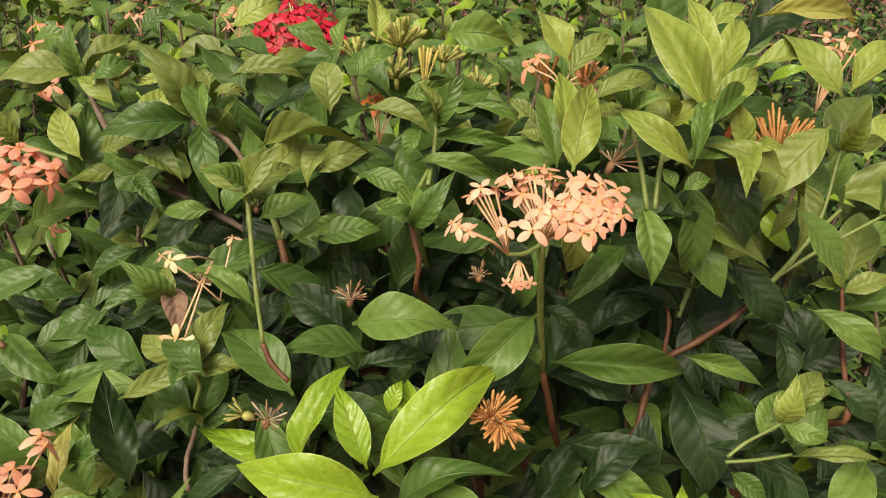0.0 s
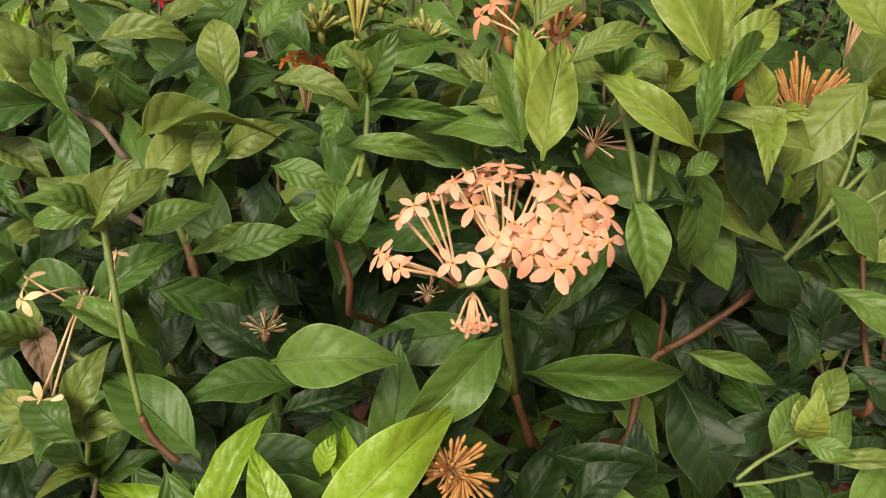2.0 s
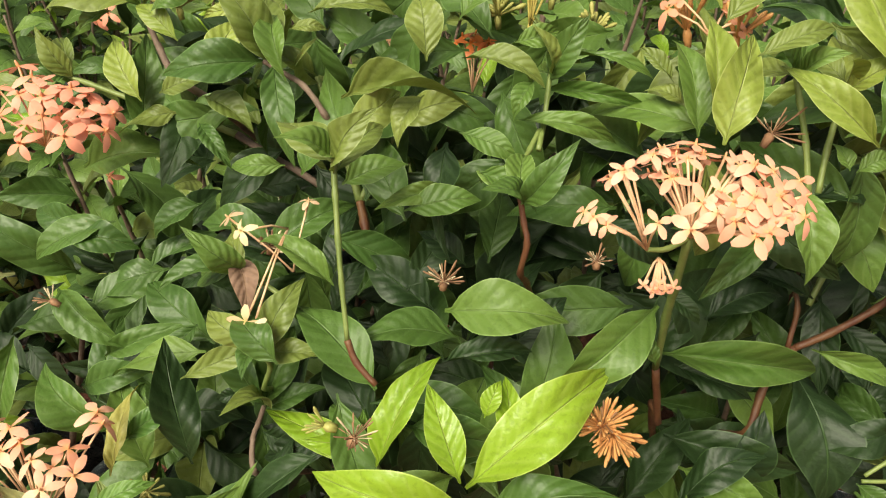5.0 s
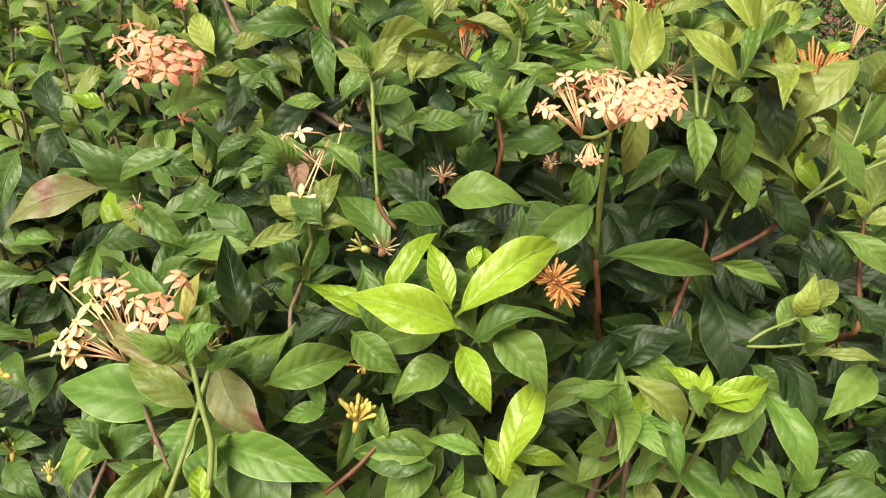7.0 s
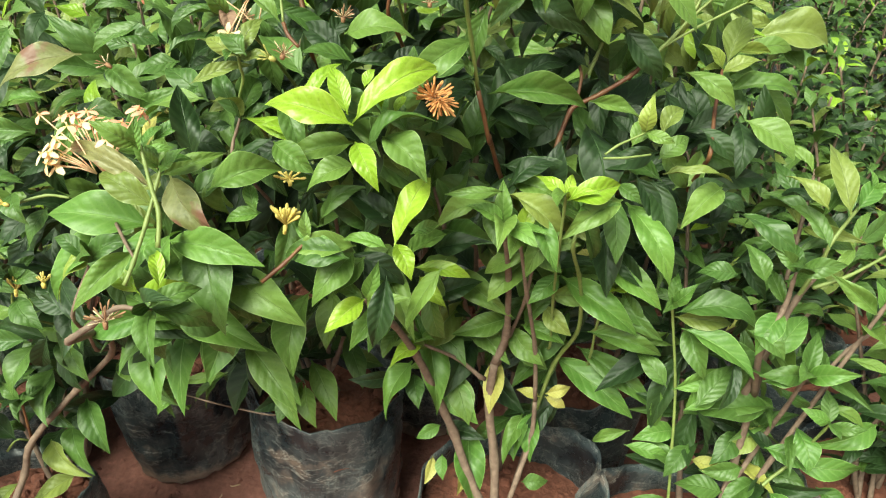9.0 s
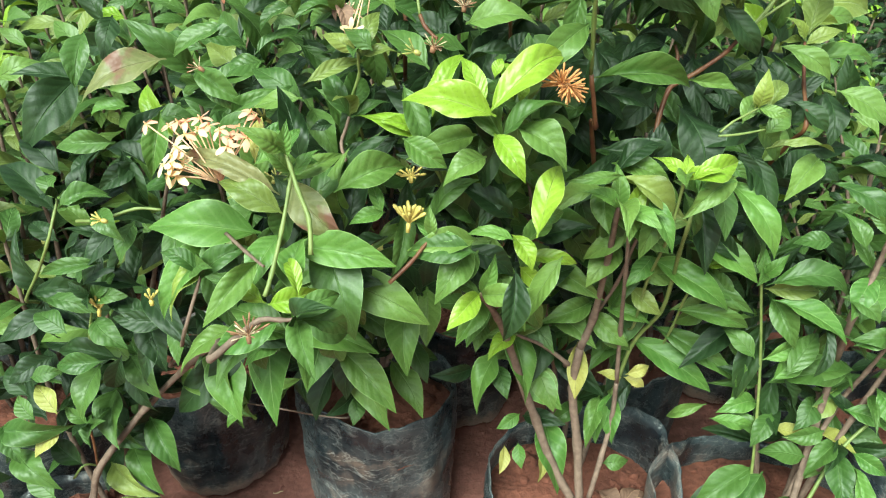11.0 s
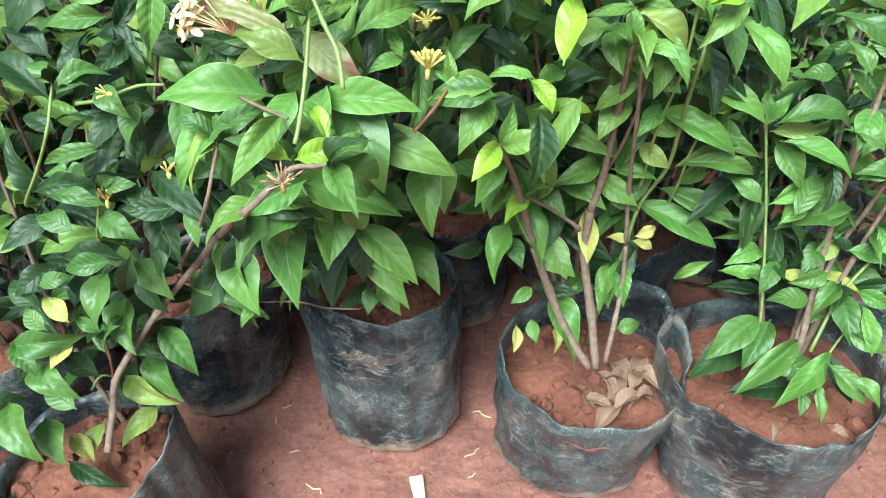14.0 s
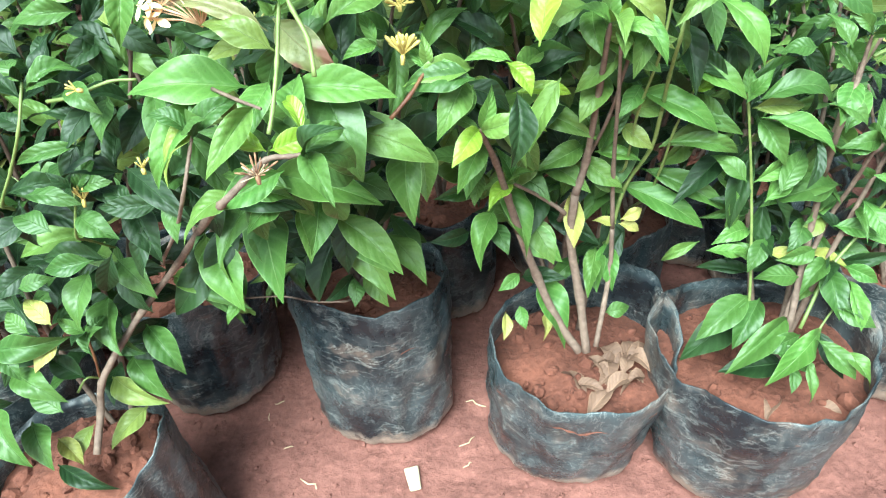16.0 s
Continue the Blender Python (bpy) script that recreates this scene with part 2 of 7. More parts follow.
def plastic_material():
    """Black nursery polythene: fine pale scratches and creases, dusted in patches with earth."""
    m, ns, ls, p = material("black_polythene")
    geo = ns.new("ShaderNodeNewGeometry")

    def streaks(rotation, scale, grain):
        mp = ns.new("ShaderNodeMapping")
        mp.inputs["Rotation"].default_value, mp.inputs["Scale"].default_value = rotation, scale
        ls.new(geo.outputs["Position"], mp.inputs[0])
        n = node(ns, "ShaderNodeTexNoise", Scale=grain, Detail=6.0, Roughness=0.65, Distortion=0.6)
        ls.new(mp.outputs[0], n.inputs[0])
        return n.outputs[0]

    fine = streaks((0.3, 0.5, 0.2), (1, 1, 0.16), 190.0)
    slant = streaks((0.2, -0.9, 0.7), (1, 1, 0.12), 120.0)
    patch = node(ns, "ShaderNodeTexNoise", Scale=8.0, Detail=4.0, Roughness=0.6)
    dust = node(ns, "ShaderNodeTexNoise", Scale=13.0, Detail=7.0, Roughness=0.7)
    for n in (patch, dust):
        ls.new(geo.outputs["Position"], n.inputs[0])

    def cut(value, lo, hi):
        r = ramp(ns, (lo, (0, 0, 0)), (hi, (1, 1, 1)))
        ls.new(value, r.inputs[0])
        return r.outputs[0]

    wrinkle = streaks((0.4, 0.5, 0.0), (0.35, 0.35, 1.0), 42.0)

    def creases(rotation, scale, grain, wide):
        """Thin pale lines where folded film has gone white."""
        value = streaks(rotation, scale, grain)
        off = maths(ns, ls, "ABSOLUTE", maths(ns, ls, "SUBTRACT", value, 0.5))
        return maths(ns, ls, "MAXIMUM", maths(ns, ls, "SUBTRACT", 1.0, maths(ns, ls, "DIVIDE", off, wide)), 0.0)

    worn = cut(patch.outputs[0], 0.38, 0.62)
    rubbed = cut(dust.outputs[0], 0.44, 0.60)
    scratch = maths(ns, ls, "MULTIPLY", cut(fine, 0.55, 0.68), worn)
    folds = maths(ns, ls, "MULTIPLY", creases((0.5, 0.35, 0.1), (0.4, 0.4, 1.0), 34.0, 0.018), rubbed)
    lines = maths(ns, ls, "MULTIPLY", creases((-0.7, 0.8, 0.4), (1.0, 0.35, 0.6), 52.0, 0.016), worn)
    smear = maths(ns, ls, "MULTIPLY", cut(slant, 0.54, 0.68), rubbed)
    col = blend(ns, ls, maths(ns, ls, "MULTIPLY", worn, 0.62), (0.010, 0.014, 0.018), (0.088, 0.108, 0.114))
    col = blend(ns, ls, maths(ns, ls, "MULTIPLY", scratch, 0.08), col, (0.34, 0.36, 0.35))
    col = blend(ns, ls, maths(ns, ls, "MULTIPLY", smear, 0.20), col, (0.36, 0.35, 0.32))
    col = blend(ns, ls, maths(ns, ls, "MULTIPLY", folds, 0.42), col, (0.55, 0.54, 0.50))
    col = blend(ns, ls, maths(ns, ls, "MULTIPLY", lines, 0.40), col, (0.50, 0.49, 0.46))
    col = blend(ns, ls, maths(ns, ls, "MULTIPLY", cut(dust.outputs[0], 0.54, 0.70), 0.42), col, (0.34, 0.235, 0.18))
    # dried mud round the foot of the bag, with a ragged upper edge
    sep = ns.new("ShaderNodeSeparateXYZ")
    ls.new(geo.outputs["Position"], sep.inputs[0])
    foot = maths(ns, ls, "MULTIPLY_ADD", dust.outputs[0], 0.11, maths(ns, ls, "SUBTRACT", -0.012, sep.outputs[2]))
    foot = maths(ns, ls, "MINIMUM", maths(ns, ls, "MAXIMUM", maths(ns, ls, "MULTIPLY", foot, 30.0), 0.0), 0.75)
    col = blend(ns, ls, foot, col, (0.37, 0.27, 0.21))
    ls.new(col, p.inputs["Base Color"])
    ls.new(maths(ns, ls, "MULTIPLY_ADD", rubbed, 0.25, 0.25), p.inputs["Roughness"])
    b = node(ns, "ShaderNodeBump", Strength=0.75, Distance=0.006)
    ls.new(maths(ns, ls, "ADD", patch.outputs[0], maths(ns, ls, "ADD", maths(ns, ls, "MULTIPLY", wrinkle, 0.3), maths(ns, ls, "MULTIPLY", folds, 0.35))), b.inputs["Height"])
    ls.new(b.outputs[0], p.inputs["Normal"])
    return m


PLASTIC = plastic_material()


# ---- builders ----
def mesh_of(name, verts, faces, mat, uvs=None, smooth=True):
    me = bpy.data.meshes.new(name)
    me.from_pydata(verts, [], faces)
    me.materials.append(mat)
    if uvs:
        layer = me.uv_layers.new(name="UVMap")
        flat = [c for f in faces for i in f for c in uvs[i]]
        layer.data.foreach_set("uv", flat)
    me.polygons.foreach_set("use_smooth", [smooth] * len(me.polygons))
    me.update()
    return me


def child(name, me, parent, m=None, label=""):
    ob = new(name, me)
    ob.parent = parent
    if m is not None:
        ob.matrix_local = m
    return tagged(ob, label)


def blade(v):
    """Half width of a leaf at v of its length: lance-shaped, widest below the middle, with a drawn-out tip and a short stalk."""
    if v < 0.05:
        return 0.03
    w = (v - 0.05) / 0.95
    body = math.sin(math.pi * w ** 0.82) ** 0.95 * (1 - 0.35 * max(0.0, w - 0.55))
    return max(0.5 * body, 0.008 if w < 0.99 else 0.0)


def leaf_surface(arch, fold, seed, nu=8, nv=17):
    """A blade that folds along its midrib, waves along its margins, twists and droops towards the tip."""
    rnd = random.Random(seed)
    a1, a2, ph, tw = rnd.uniform(0.02, 0.065), rnd.uniform(0.004, 0.018), rnd.uniform(0, 6), rnd.uniform(-0.9, 0.9)
    bend, droop = rnd.uniform(-0.10, 0.10), rnd.uniform(0.02, 0.24)
    fold *= (1.2, 0.8, 0.5, 1.0, 1.6, 0.25)[seed // 31 % 6]
    verts, uvs, faces = [], [], []
    for j in range(nv):
        v = j / (nv - 1)
        half = blade(v)
        calm = min(1, 3 * (1 - v)) * min(1, 4 * v)
        for i in range(nu + 1):
            u = i / nu * 2 - 1
            x = u * half
            z = 4 * arch * (v * (1 - v)) * (1 + 0.5 * (v - 0.5)) + fold * abs(x) * (1 - 0.4 * v) - 0.9 * fold * x * x
            z += a1 * math.sin(7 * v + ph + 2 * u) * abs(u) * calm + a2 * math.sin(17 * v + ph) * u * u * calm
            z += tw * x * (v - 0.4) - droop * max(0.0, v - 0.45) ** 2 * 2.2
            verts.append((x + bend * 4 * v * (1 - v), v, z))
            uvs.append((0.5 + u * 0.5, v))
    for j in range(nv - 1):
        for i in range(nu):
            k = j * (nu + 1) + i
            faces.append((k, k + 1, k + nu + 2, k + nu + 1))
    return verts, faces, uvs


LEAVES = {}


def leaf_mesh(mat, arch, fold, seed):
    key = (mat, round(arch, 2), round(fold, 2), seed)
    if key not in LEAVES:
        verts, faces, uvs = leaf_surface(arch, fold, seed * 31 + int(arch * 100) + int(fold * 10))
        LEAVES[key] = mesh_of("leaf", verts, faces, LEAF[mat], uvs)
    return LEAVES[key]


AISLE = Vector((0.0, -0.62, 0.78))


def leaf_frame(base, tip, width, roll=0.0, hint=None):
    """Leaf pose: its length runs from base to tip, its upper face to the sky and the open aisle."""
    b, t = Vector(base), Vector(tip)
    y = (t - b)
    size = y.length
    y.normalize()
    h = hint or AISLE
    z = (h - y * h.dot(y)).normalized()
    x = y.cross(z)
    m = Matrix((x, y, z)).transposed().to_4x4()
    m = Matrix.Translation(b) @ m @ Matrix.Rotation(radians(roll), 4, "Y")
    return m @ Matrix.Diagonal((width, size, size, 1))


COUNT = [0]
OUTER = []


def outer_leaf(plant, mat, base, tip, width, arch=0.1, roll=0.0):
    OUTER.append((plant, mat, Vector(base), Vector(tip), width))
    return leaf(plant, mat, base, tip, width, arch, roll)


def under_leaves():
    """Behind each outer leaf the shoot carries others, turned away from it and deeper in the bush."""
    rnd = random.Random(9)
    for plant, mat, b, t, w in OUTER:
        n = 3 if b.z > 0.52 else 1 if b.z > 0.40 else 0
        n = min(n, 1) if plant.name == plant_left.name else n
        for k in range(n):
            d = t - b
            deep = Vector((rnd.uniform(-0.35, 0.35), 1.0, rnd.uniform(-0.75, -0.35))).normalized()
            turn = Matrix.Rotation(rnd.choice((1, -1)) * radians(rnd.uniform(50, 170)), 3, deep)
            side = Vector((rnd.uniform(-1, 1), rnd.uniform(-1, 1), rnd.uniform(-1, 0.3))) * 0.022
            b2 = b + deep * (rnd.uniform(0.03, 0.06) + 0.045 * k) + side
            size = max(0.06, min(0.10, d.length * rnd.uniform(0.8, 1.15)))
            t2 = b2 + ((turn @ d).normalized() + deep * rnd.uniform(-0.3, 0.4) + Vector((0, 0, -0.25))).normalized() * size
            # mostly d and e: leaf colour stands in for shade deep in the bush
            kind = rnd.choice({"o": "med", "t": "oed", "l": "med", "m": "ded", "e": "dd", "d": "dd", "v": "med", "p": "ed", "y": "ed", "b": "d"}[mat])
            # first layer behind the back plants: often e, a lighter step of that shade
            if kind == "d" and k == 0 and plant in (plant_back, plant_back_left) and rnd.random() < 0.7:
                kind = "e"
            slim = 0.72 if plant.name == plant_four.name else 1.0
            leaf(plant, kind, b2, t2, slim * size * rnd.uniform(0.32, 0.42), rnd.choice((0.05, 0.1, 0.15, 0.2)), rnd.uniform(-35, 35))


def leaf(plant, mat, base, tip, width, arch=0.1, roll=0.0, fold=0.45):
    COUNT[0] += 1
    me = leaf_mesh(mat, round(arch / 0.05) * 0.05, fold, COUNT[0] % 12)
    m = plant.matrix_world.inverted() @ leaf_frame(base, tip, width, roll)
    return child("leaf", me, plant, m)


def tube_data(points, radii, sides=7, jitter=0.0, seed=0):
    rnd = random.Random(seed)
    pts = [Vector(p) for p in points]
    verts, faces = [], []
    for k, p in enumerate(pts):
        d = (pts[min(k + 1, len(pts) - 1)] - pts[max(k - 1, 0)]).normalized()
        a = d.cross(Vector((0.31, 0.92, 0.17))).normalized()
        b = d.cross(a)
        for s in range(sides):
            ang = 2 * math.pi * s / sides
            r = radii[k] * (1 + rnd.uniform(-jitter, jitter))
            verts.append(p + (a * math.cos(ang) + b * math.sin(ang)) * r)
    for k in range(len(pts) - 1):
        for s in range(sides):
            s2 = (s + 1) % sides
            faces.append((k * sides + s, k * sides + s2, (k + 1) * sides + s2, (k + 1) * sides + s))
    faces.append(tuple(range(sides))[::-1])
    faces.append(tuple(range((len(pts) - 1) * sides, len(pts) * sides)))
    return verts, faces


def smooth_line(points, steps=5):
    """A Catmull-Rom line through the points."""
    p = [Vector(q) for q in points]
    p = [p[0] * 2 - p[1]] + p + [p[-1] * 2 - p[-2]]
    out = []
    for k in range(1, len(p) - 2):
        for s in range(steps):
            t = s / steps
            a, b, c, d = p[k - 1:k + 3]
            out.append(0.5 * ((2 * b) + (c - a) * t + (2 * a - 5 * b + 4 * c - d) * t * t + (3 * b - a - 3 * c + d) * t ** 3))
    return out + [p[-2]]


def stem(plant, mat, r0, r1, *points):
    """A tapered stem with swollen nodes."""
    line = smooth_line(points, 5)
    n = len(line)
    radii = [(r0 + (r1 - r0) * k / (n - 1)) * (1.22 if k % 5 == 0 and 0 < k < n - 1 else 1.0) for k in range(n)]
    inv = plant.matrix_world.inverted()
    verts, faces = tube_data([inv @ q for q in line], radii, 8, 0.08, n)
    return child("stem", mesh_of("stem", verts, faces, STEM[mat]), plant)


def petal_surface(length, width, droop, n=6):
    verts, faces = [], []
    for j in range(n):
        v = j / (n - 1)
        half = width * 0.5 * (math.sin(math.pi * (0.12 + 0.80 * v)) ** 0.75) * (0.45 + 0.55 * min(1, v * 2.2))
        for u in (-1, -0.45, 0.45, 1):
            verts.append((u * half, 0.0006 + v * length, -droop * v * v * length + 0.10 * half * (1 - u * u)))
    for j in range(n - 1):
        for i in range(3):
            k = j * 4 + i
            faces.append((k, k + 1, k + 5, k + 4))
    return verts, faces


FLOWERS = {}


def flower_mesh(mat, seed):
    """Four rounded petals round a small raised throat."""
    key = (mat.name, seed)
    if key in FLOWERS:
        return FLOWERS[key]
    rnd = random.Random(seed)
    verts, faces = [], []
    for q in range(4):
        pv, pf = petal_surface(rnd.uniform(0.0084, 0.0104), rnd.uniform(0.0046, 0.0058), rnd.uniform(-0.15, 0.6))
        turn = Matrix.Rotation(radians(90 * q + rnd.uniform(-10, 10)), 4, "Z") @ Matrix.Rotation(radians(rnd.uniform(-14, 10)), 4, "Y")
        faces += [tuple(i + len(verts) for i in f) for f in pf]
        verts += [turn @ Vector(p) for p in pv]
    tv, tf = tube_data([(0, 0, -0.004), (0, 0, -0.001), (0, 0, 0.0012), (0.0003, 0, 0.0030)], [0.0006, 0.0007, 0.0008, 0.0004], 6)
    faces += [tuple(i + len(verts) for i in f) for f in tf]
    verts += tv
    FLOWERS[key] = mesh_of("flower", verts, faces, mat)
    return FLOWERS[key]


def bud_mesh(mat, slim):
    key = (mat.name, slim)
    if key not in FLOWERS:
        pts = [(0, 0, 0), (0, 0, 0.25), (0, 0, 0.55), (0, 0, 0.72), (0, 0, 0.86), (0, 0, 0.96), (0, 0, 1.0)]
        verts, faces = tube_data(pts, [0.045 * slim, 0.05 * slim, 0.055 * slim, 0.085 * slim, 0.095 * slim, 0.06 * slim, 0.02], 7)
        FLOWERS[key] = mesh_of("bud", verts, faces, mat)
    return FLOWERS[key]


def aim(p, d, spin=0.0, s=1.0):
    q = Vector(d).to_track_quat("Z", "Y")
    return Matrix.LocRotScale(Vector(p), q, Vector((s, s, s))) @ Matrix.Rotation(spin, 4, "Z")


def flower_head(plant, mat, base, places, label, size=1.0, seed=0):
    """An open cluster: thin tubes fan out from the stalk, each with a four-petalled flower."""
    rnd = random.Random(seed)
    inv = plant.matrix_world.inverted()
    b = Vector(base)
    verts, faces = [], []
    ends = []
    for p in places:
        p = Vector(p)
        d = p - b
        mid = b + d * 0.35 + Vector((0, 0, 0.002))
        tv, tf = tube_data([inv @ b, inv @ mid, inv @ p], [0.0006, 0.0005, 0.0006], 5)
        faces += [tuple(i + len(verts) for i in f) for f in tf]
        verts += tv
        ends.append((p, d.normalized()))
    head = child("flower_head", mesh_of("flower_tubes", verts, faces, TUBE), plant, None, label)
    for p, d in ends:
        out = (d + Vector((0, -0.35, 0.45)) + Vector((rnd.uniform(-0.3, 0.3), rnd.uniform(-0.3, 0.3), rnd.uniform(-0.2, 0.3)))).normalized()
        child("flower", flower_mesh(mat, rnd.randrange(6)), head, inv @ aim(p, out, rnd.uniform(0, 6.28), size * rnd.uniform(0.85, 1.1)))
    return head


def dome(base, axis, radius, n, seed, spread=75.0):
    """Places on a dome round the top of a stalk."""
    rnd = random.Random(seed)
    q = Vector(axis).to_track_quat("Z", "Y")
    out = []
    for k in range(n):
        th = radians(spread) * math.sqrt((k + 0.5) / n)
        ph = k * 2.39996 + rnd.uniform(-0.2, 0.2)
        d = Vector((math.sin(th) * math.cos(ph), math.sin(th) * math.sin(ph), math.cos(th)))
        out.append(Vector(base) + q @ d * radius * rnd.uniform(0.85, 1.12))
    return out


def bud_head(plant, kind, base, axis, length, n, label, spread=60.0, slim=1.0, seed=0):
    """A tight cluster of closed, club-shaped buds."""
    rnd = random.Random(seed)
    inv = plant.matrix_world.inverted()
    b = Vector(base)
    a = Vector(axis).normalized()
    verts, faces = tube_data([inv @ (b - a * length * 0.45), inv @ (b - a * length * 0.1), inv @ (b + a * length * 0.1)], [0.0016, 0.0022, 0.0012], 6)
    head = child("inflorescence", mesh_of("bud_stalk", verts, faces, BUDS[kind]), plant, None, label)
    for p in dome(b, axis, length, n, seed, spread):
        d = (p - b) * (rnd.uniform(0.55, 1.1) if spread > 75 else rnd.uniform(0.72, 1.05))
        d += Vector((rnd.uniform(-1, 1), rnd.uniform(-1, 1), rnd.uniform(-1, 1))) * length * 0.12
        tone = rnd.choice(("dry", "dry", "pale")) if kind == "dry" else kind
        child("bud", bud_mesh(BUDS[tone], slim * (0.6 if kind == "dry" else 1.0)), head, inv @ aim(b + d * 0.08, d, rnd.uniform(0, 6), d.length))
    return head


def bag_part(plant, centre, radius, height, seed, taper=0.8, rim=None, tilt=(0, 0), soil_drop=0.045, clods=46):
    """A black polythene grow bag with a crumpled, uneven rim, filled with red soil."""
    rnd = random.Random(seed)
    c = Vector(centre)
    around, rows = 96, 24
    offs = [rnd.uniform(0, 6.28) for _ in range(8)]
    rim = rim or (lambda a: 0.0)

    def shape(a, v, inner):
        r = radius * (taper + (1 - taper) * min(1, v * 1.25) ** 0.8)
        r *= 1 + 0.035 * math.sin(2 * a + offs[0]) + 0.022 * math.sin(3 * a + offs[1] + 2 * v)
        r *= 1 + 0.012 * math.sin(9 * a + offs[2] + 5 * v) + 0.010 * math.sin(17 * a + offs[3] - 7 * v)
        r += 0.006 * noise.noise(Vector((math.cos(a) * 4, math.sin(a) * 4, v * 5 + seed)))
        r += 0.0035 * abs(noise.noise(Vector((math.cos(a) * 9, math.sin(a) * 9, v * 13 + seed)))) - 0.0015 * abs(noise.noise(Vector((a * 14, v * 5, seed))))
        if v < 0.08:
            r *= 0.86 + 0.14 * (v / 0.08) ** 0.5
        z = v * height + (rim(a) + 0.008 * math.sin(3 * a + offs[4]) + 0.004 * math.sin(8 * a + offs[5])) * v ** 3
        r -= inner
        return Vector((r * math.cos(a) + tilt[0] * v, r * math.sin(a) + tilt[1] * v, z))

    verts, faces = [], []
    for j in range(rows + 1):
        for i in range(around):
            verts.append(shape(2 * math.pi * i / around, j / rows, 0.0))
    for j in range(7):
        for i in range(around):
            a = 2 * math.pi * i / around
            lip = 0.0035 if j else 0.0015
            p = shape(a, 1 - 0.065 * j, lip)
            if j == 0:
                p.z += 0.002
            verts.append(p)
    total = rows + 8
    for j in range(total - 1):
        for i in range(around):
            i2 = (i + 1) % around
            faces.append((j * around + i, j * around + i2, (j + 1) * around + i2, (j + 1) * around + i))
    faces.append(tuple(range(around))[::-1])
    at = plant.matrix_world.inverted() @ Matrix.Translation(c)
    child("grow_bag", mesh_of("grow_bag", verts, faces, PLASTIC), plant, at, "scuffed black polythene grow bag dusted with red earth")
    # soil: a lumpy disc inside
    verts, faces = [], []
    rings = 12
    level = height - soil_drop
    for j in range(rings + 1):
        for i in range(around):
            a = 2 * math.pi * i / around
            edge = shape(a, 0.86, 0.002)
            k = j / rings
            x, y = edge.x * k, edge.y * k
            z = level + 0.012 * (1 - k * k) + 0.010 * noise.noise(Vector((x * 22, y * 22, seed))) + 0.004 * noise.noise(Vector((x * 90, y * 90, seed)))
            verts.append(Vector((x, y, z)))
    for j in range(rings):
        for i in range(around):
            i2 = (i + 1) % around
            faces.append((j * around + i, j * around + i2, (j + 1) * around + i2, (j + 1) * around + i))
    soil = child("soil", mesh_of("soil", verts, faces, SOIL), plant, at, "crumbly red soil")
    for k in range(clods):
        a, k2 = rnd.uniform(0, 6.28), math.sqrt(rnd.uniform(0, 0.82))
        p = shape(a, 0.86, 0.006) * k2
        p.z = level + 0.010 * (1 - k2 * k2) + 0.002
        s = rnd.choice((0.004, 0.006, 0.008, 0.013))
        child("clod", CLODS[rnd.randrange(4)], soil, Matrix.LocRotScale(p, Euler((rnd.uniform(0, 6), rnd.uniform(0, 6), 0)), Vector((s, s * rnd.uniform(0.7, 1.3), s * 0.7))))


def clod_mesh(seed):
    bm = bmesh.new()
    bmesh.ops.create_icosphere(bm, subdivisions=2, radius=1)
    for v in bm.verts:
        v.co *= 1 + 0.35 * noise.noise(v.co * 1.4 + Vector((seed * 7.3, 0, 0)))
    me = bpy.data.meshes.new("clod")
    bm.to_mesh(me)
    bm.free()
    me.materials.append(SOIL)
    return me


CLODS = [clod_mesh(k) for k in range(4)]


def plant_at(x, y, label, group="potted plants in the nursery row"):
    ob = new("potted_ixora", None)
    ob.empty_display_size = 0.05
    ob.matrix_world = Matrix.Translation((x, y, 0))
    return tagged(ob, label, "potted plant", group)


# ---- ground ----
def ground():
    """One sheet of red earth, fine near the bags and coarse out to the horizon."""
    def steps(lo, hi, fine):
        out = [lo + (hi - lo) * k / fine for k in range(fine + 1)]
        far = [0.4, 1, 2.5, 6, 15, 40, 100, 300, 900]
        return [lo - f for f in far[::-1]] + out + [hi + f for f in far]
    xs, ys = steps(-1.3, 1.5, 300), steps(-0.6, 1.6, 240)
    verts = []
    for y in ys:
        for x in xs:
            z = 0.0
            if -1.4 < x < 1.6 and -0.7 < y < 1.7:
                z = 0.012 * noise.noise(Vector((x * 4, y * 4, 0))) + 0.008 * noise.noise(Vector((x * 14, y * 14, 3))) + 0.0045 * noise.noise(Vector((x * 45, y * 45, 5)))
            verts.append((x, y, z - 0.006))
    w = len(xs)
    faces = [(j * w + i, j * w + i + 1, (j + 1) * w + i + 1, (j + 1) * w + i) for j in range(len(ys) - 1) for i in range(w - 1)]
    ob = new("ground", mesh_of("ground", verts, faces, EARTH))
    tagged(ob, "bare trodden red earth with crumbs and cracks", "ground", kind="structure")


ground()


# ---- plants in the row: bags first ----
plant_two = plant_at(-0.102, 0.68, "leafy ixora in a black grow bag, pale yellow flower cluster")
bag_part(plant_two, (-0.102, 0.68, 0), 0.120, 0.268, 11, 0.90, lambda a: 0.022 + 0.034 * max(0, -math.sin(a)) ** 1.5 + 0.03 * max(0, -math.cos(a - 0.5)) ** 10, (0.006, -0.008), 0.038)
plant_three = plant_at(0.178, 0.56, "tall bushy ixora with lime-green young tops in a black grow bag")
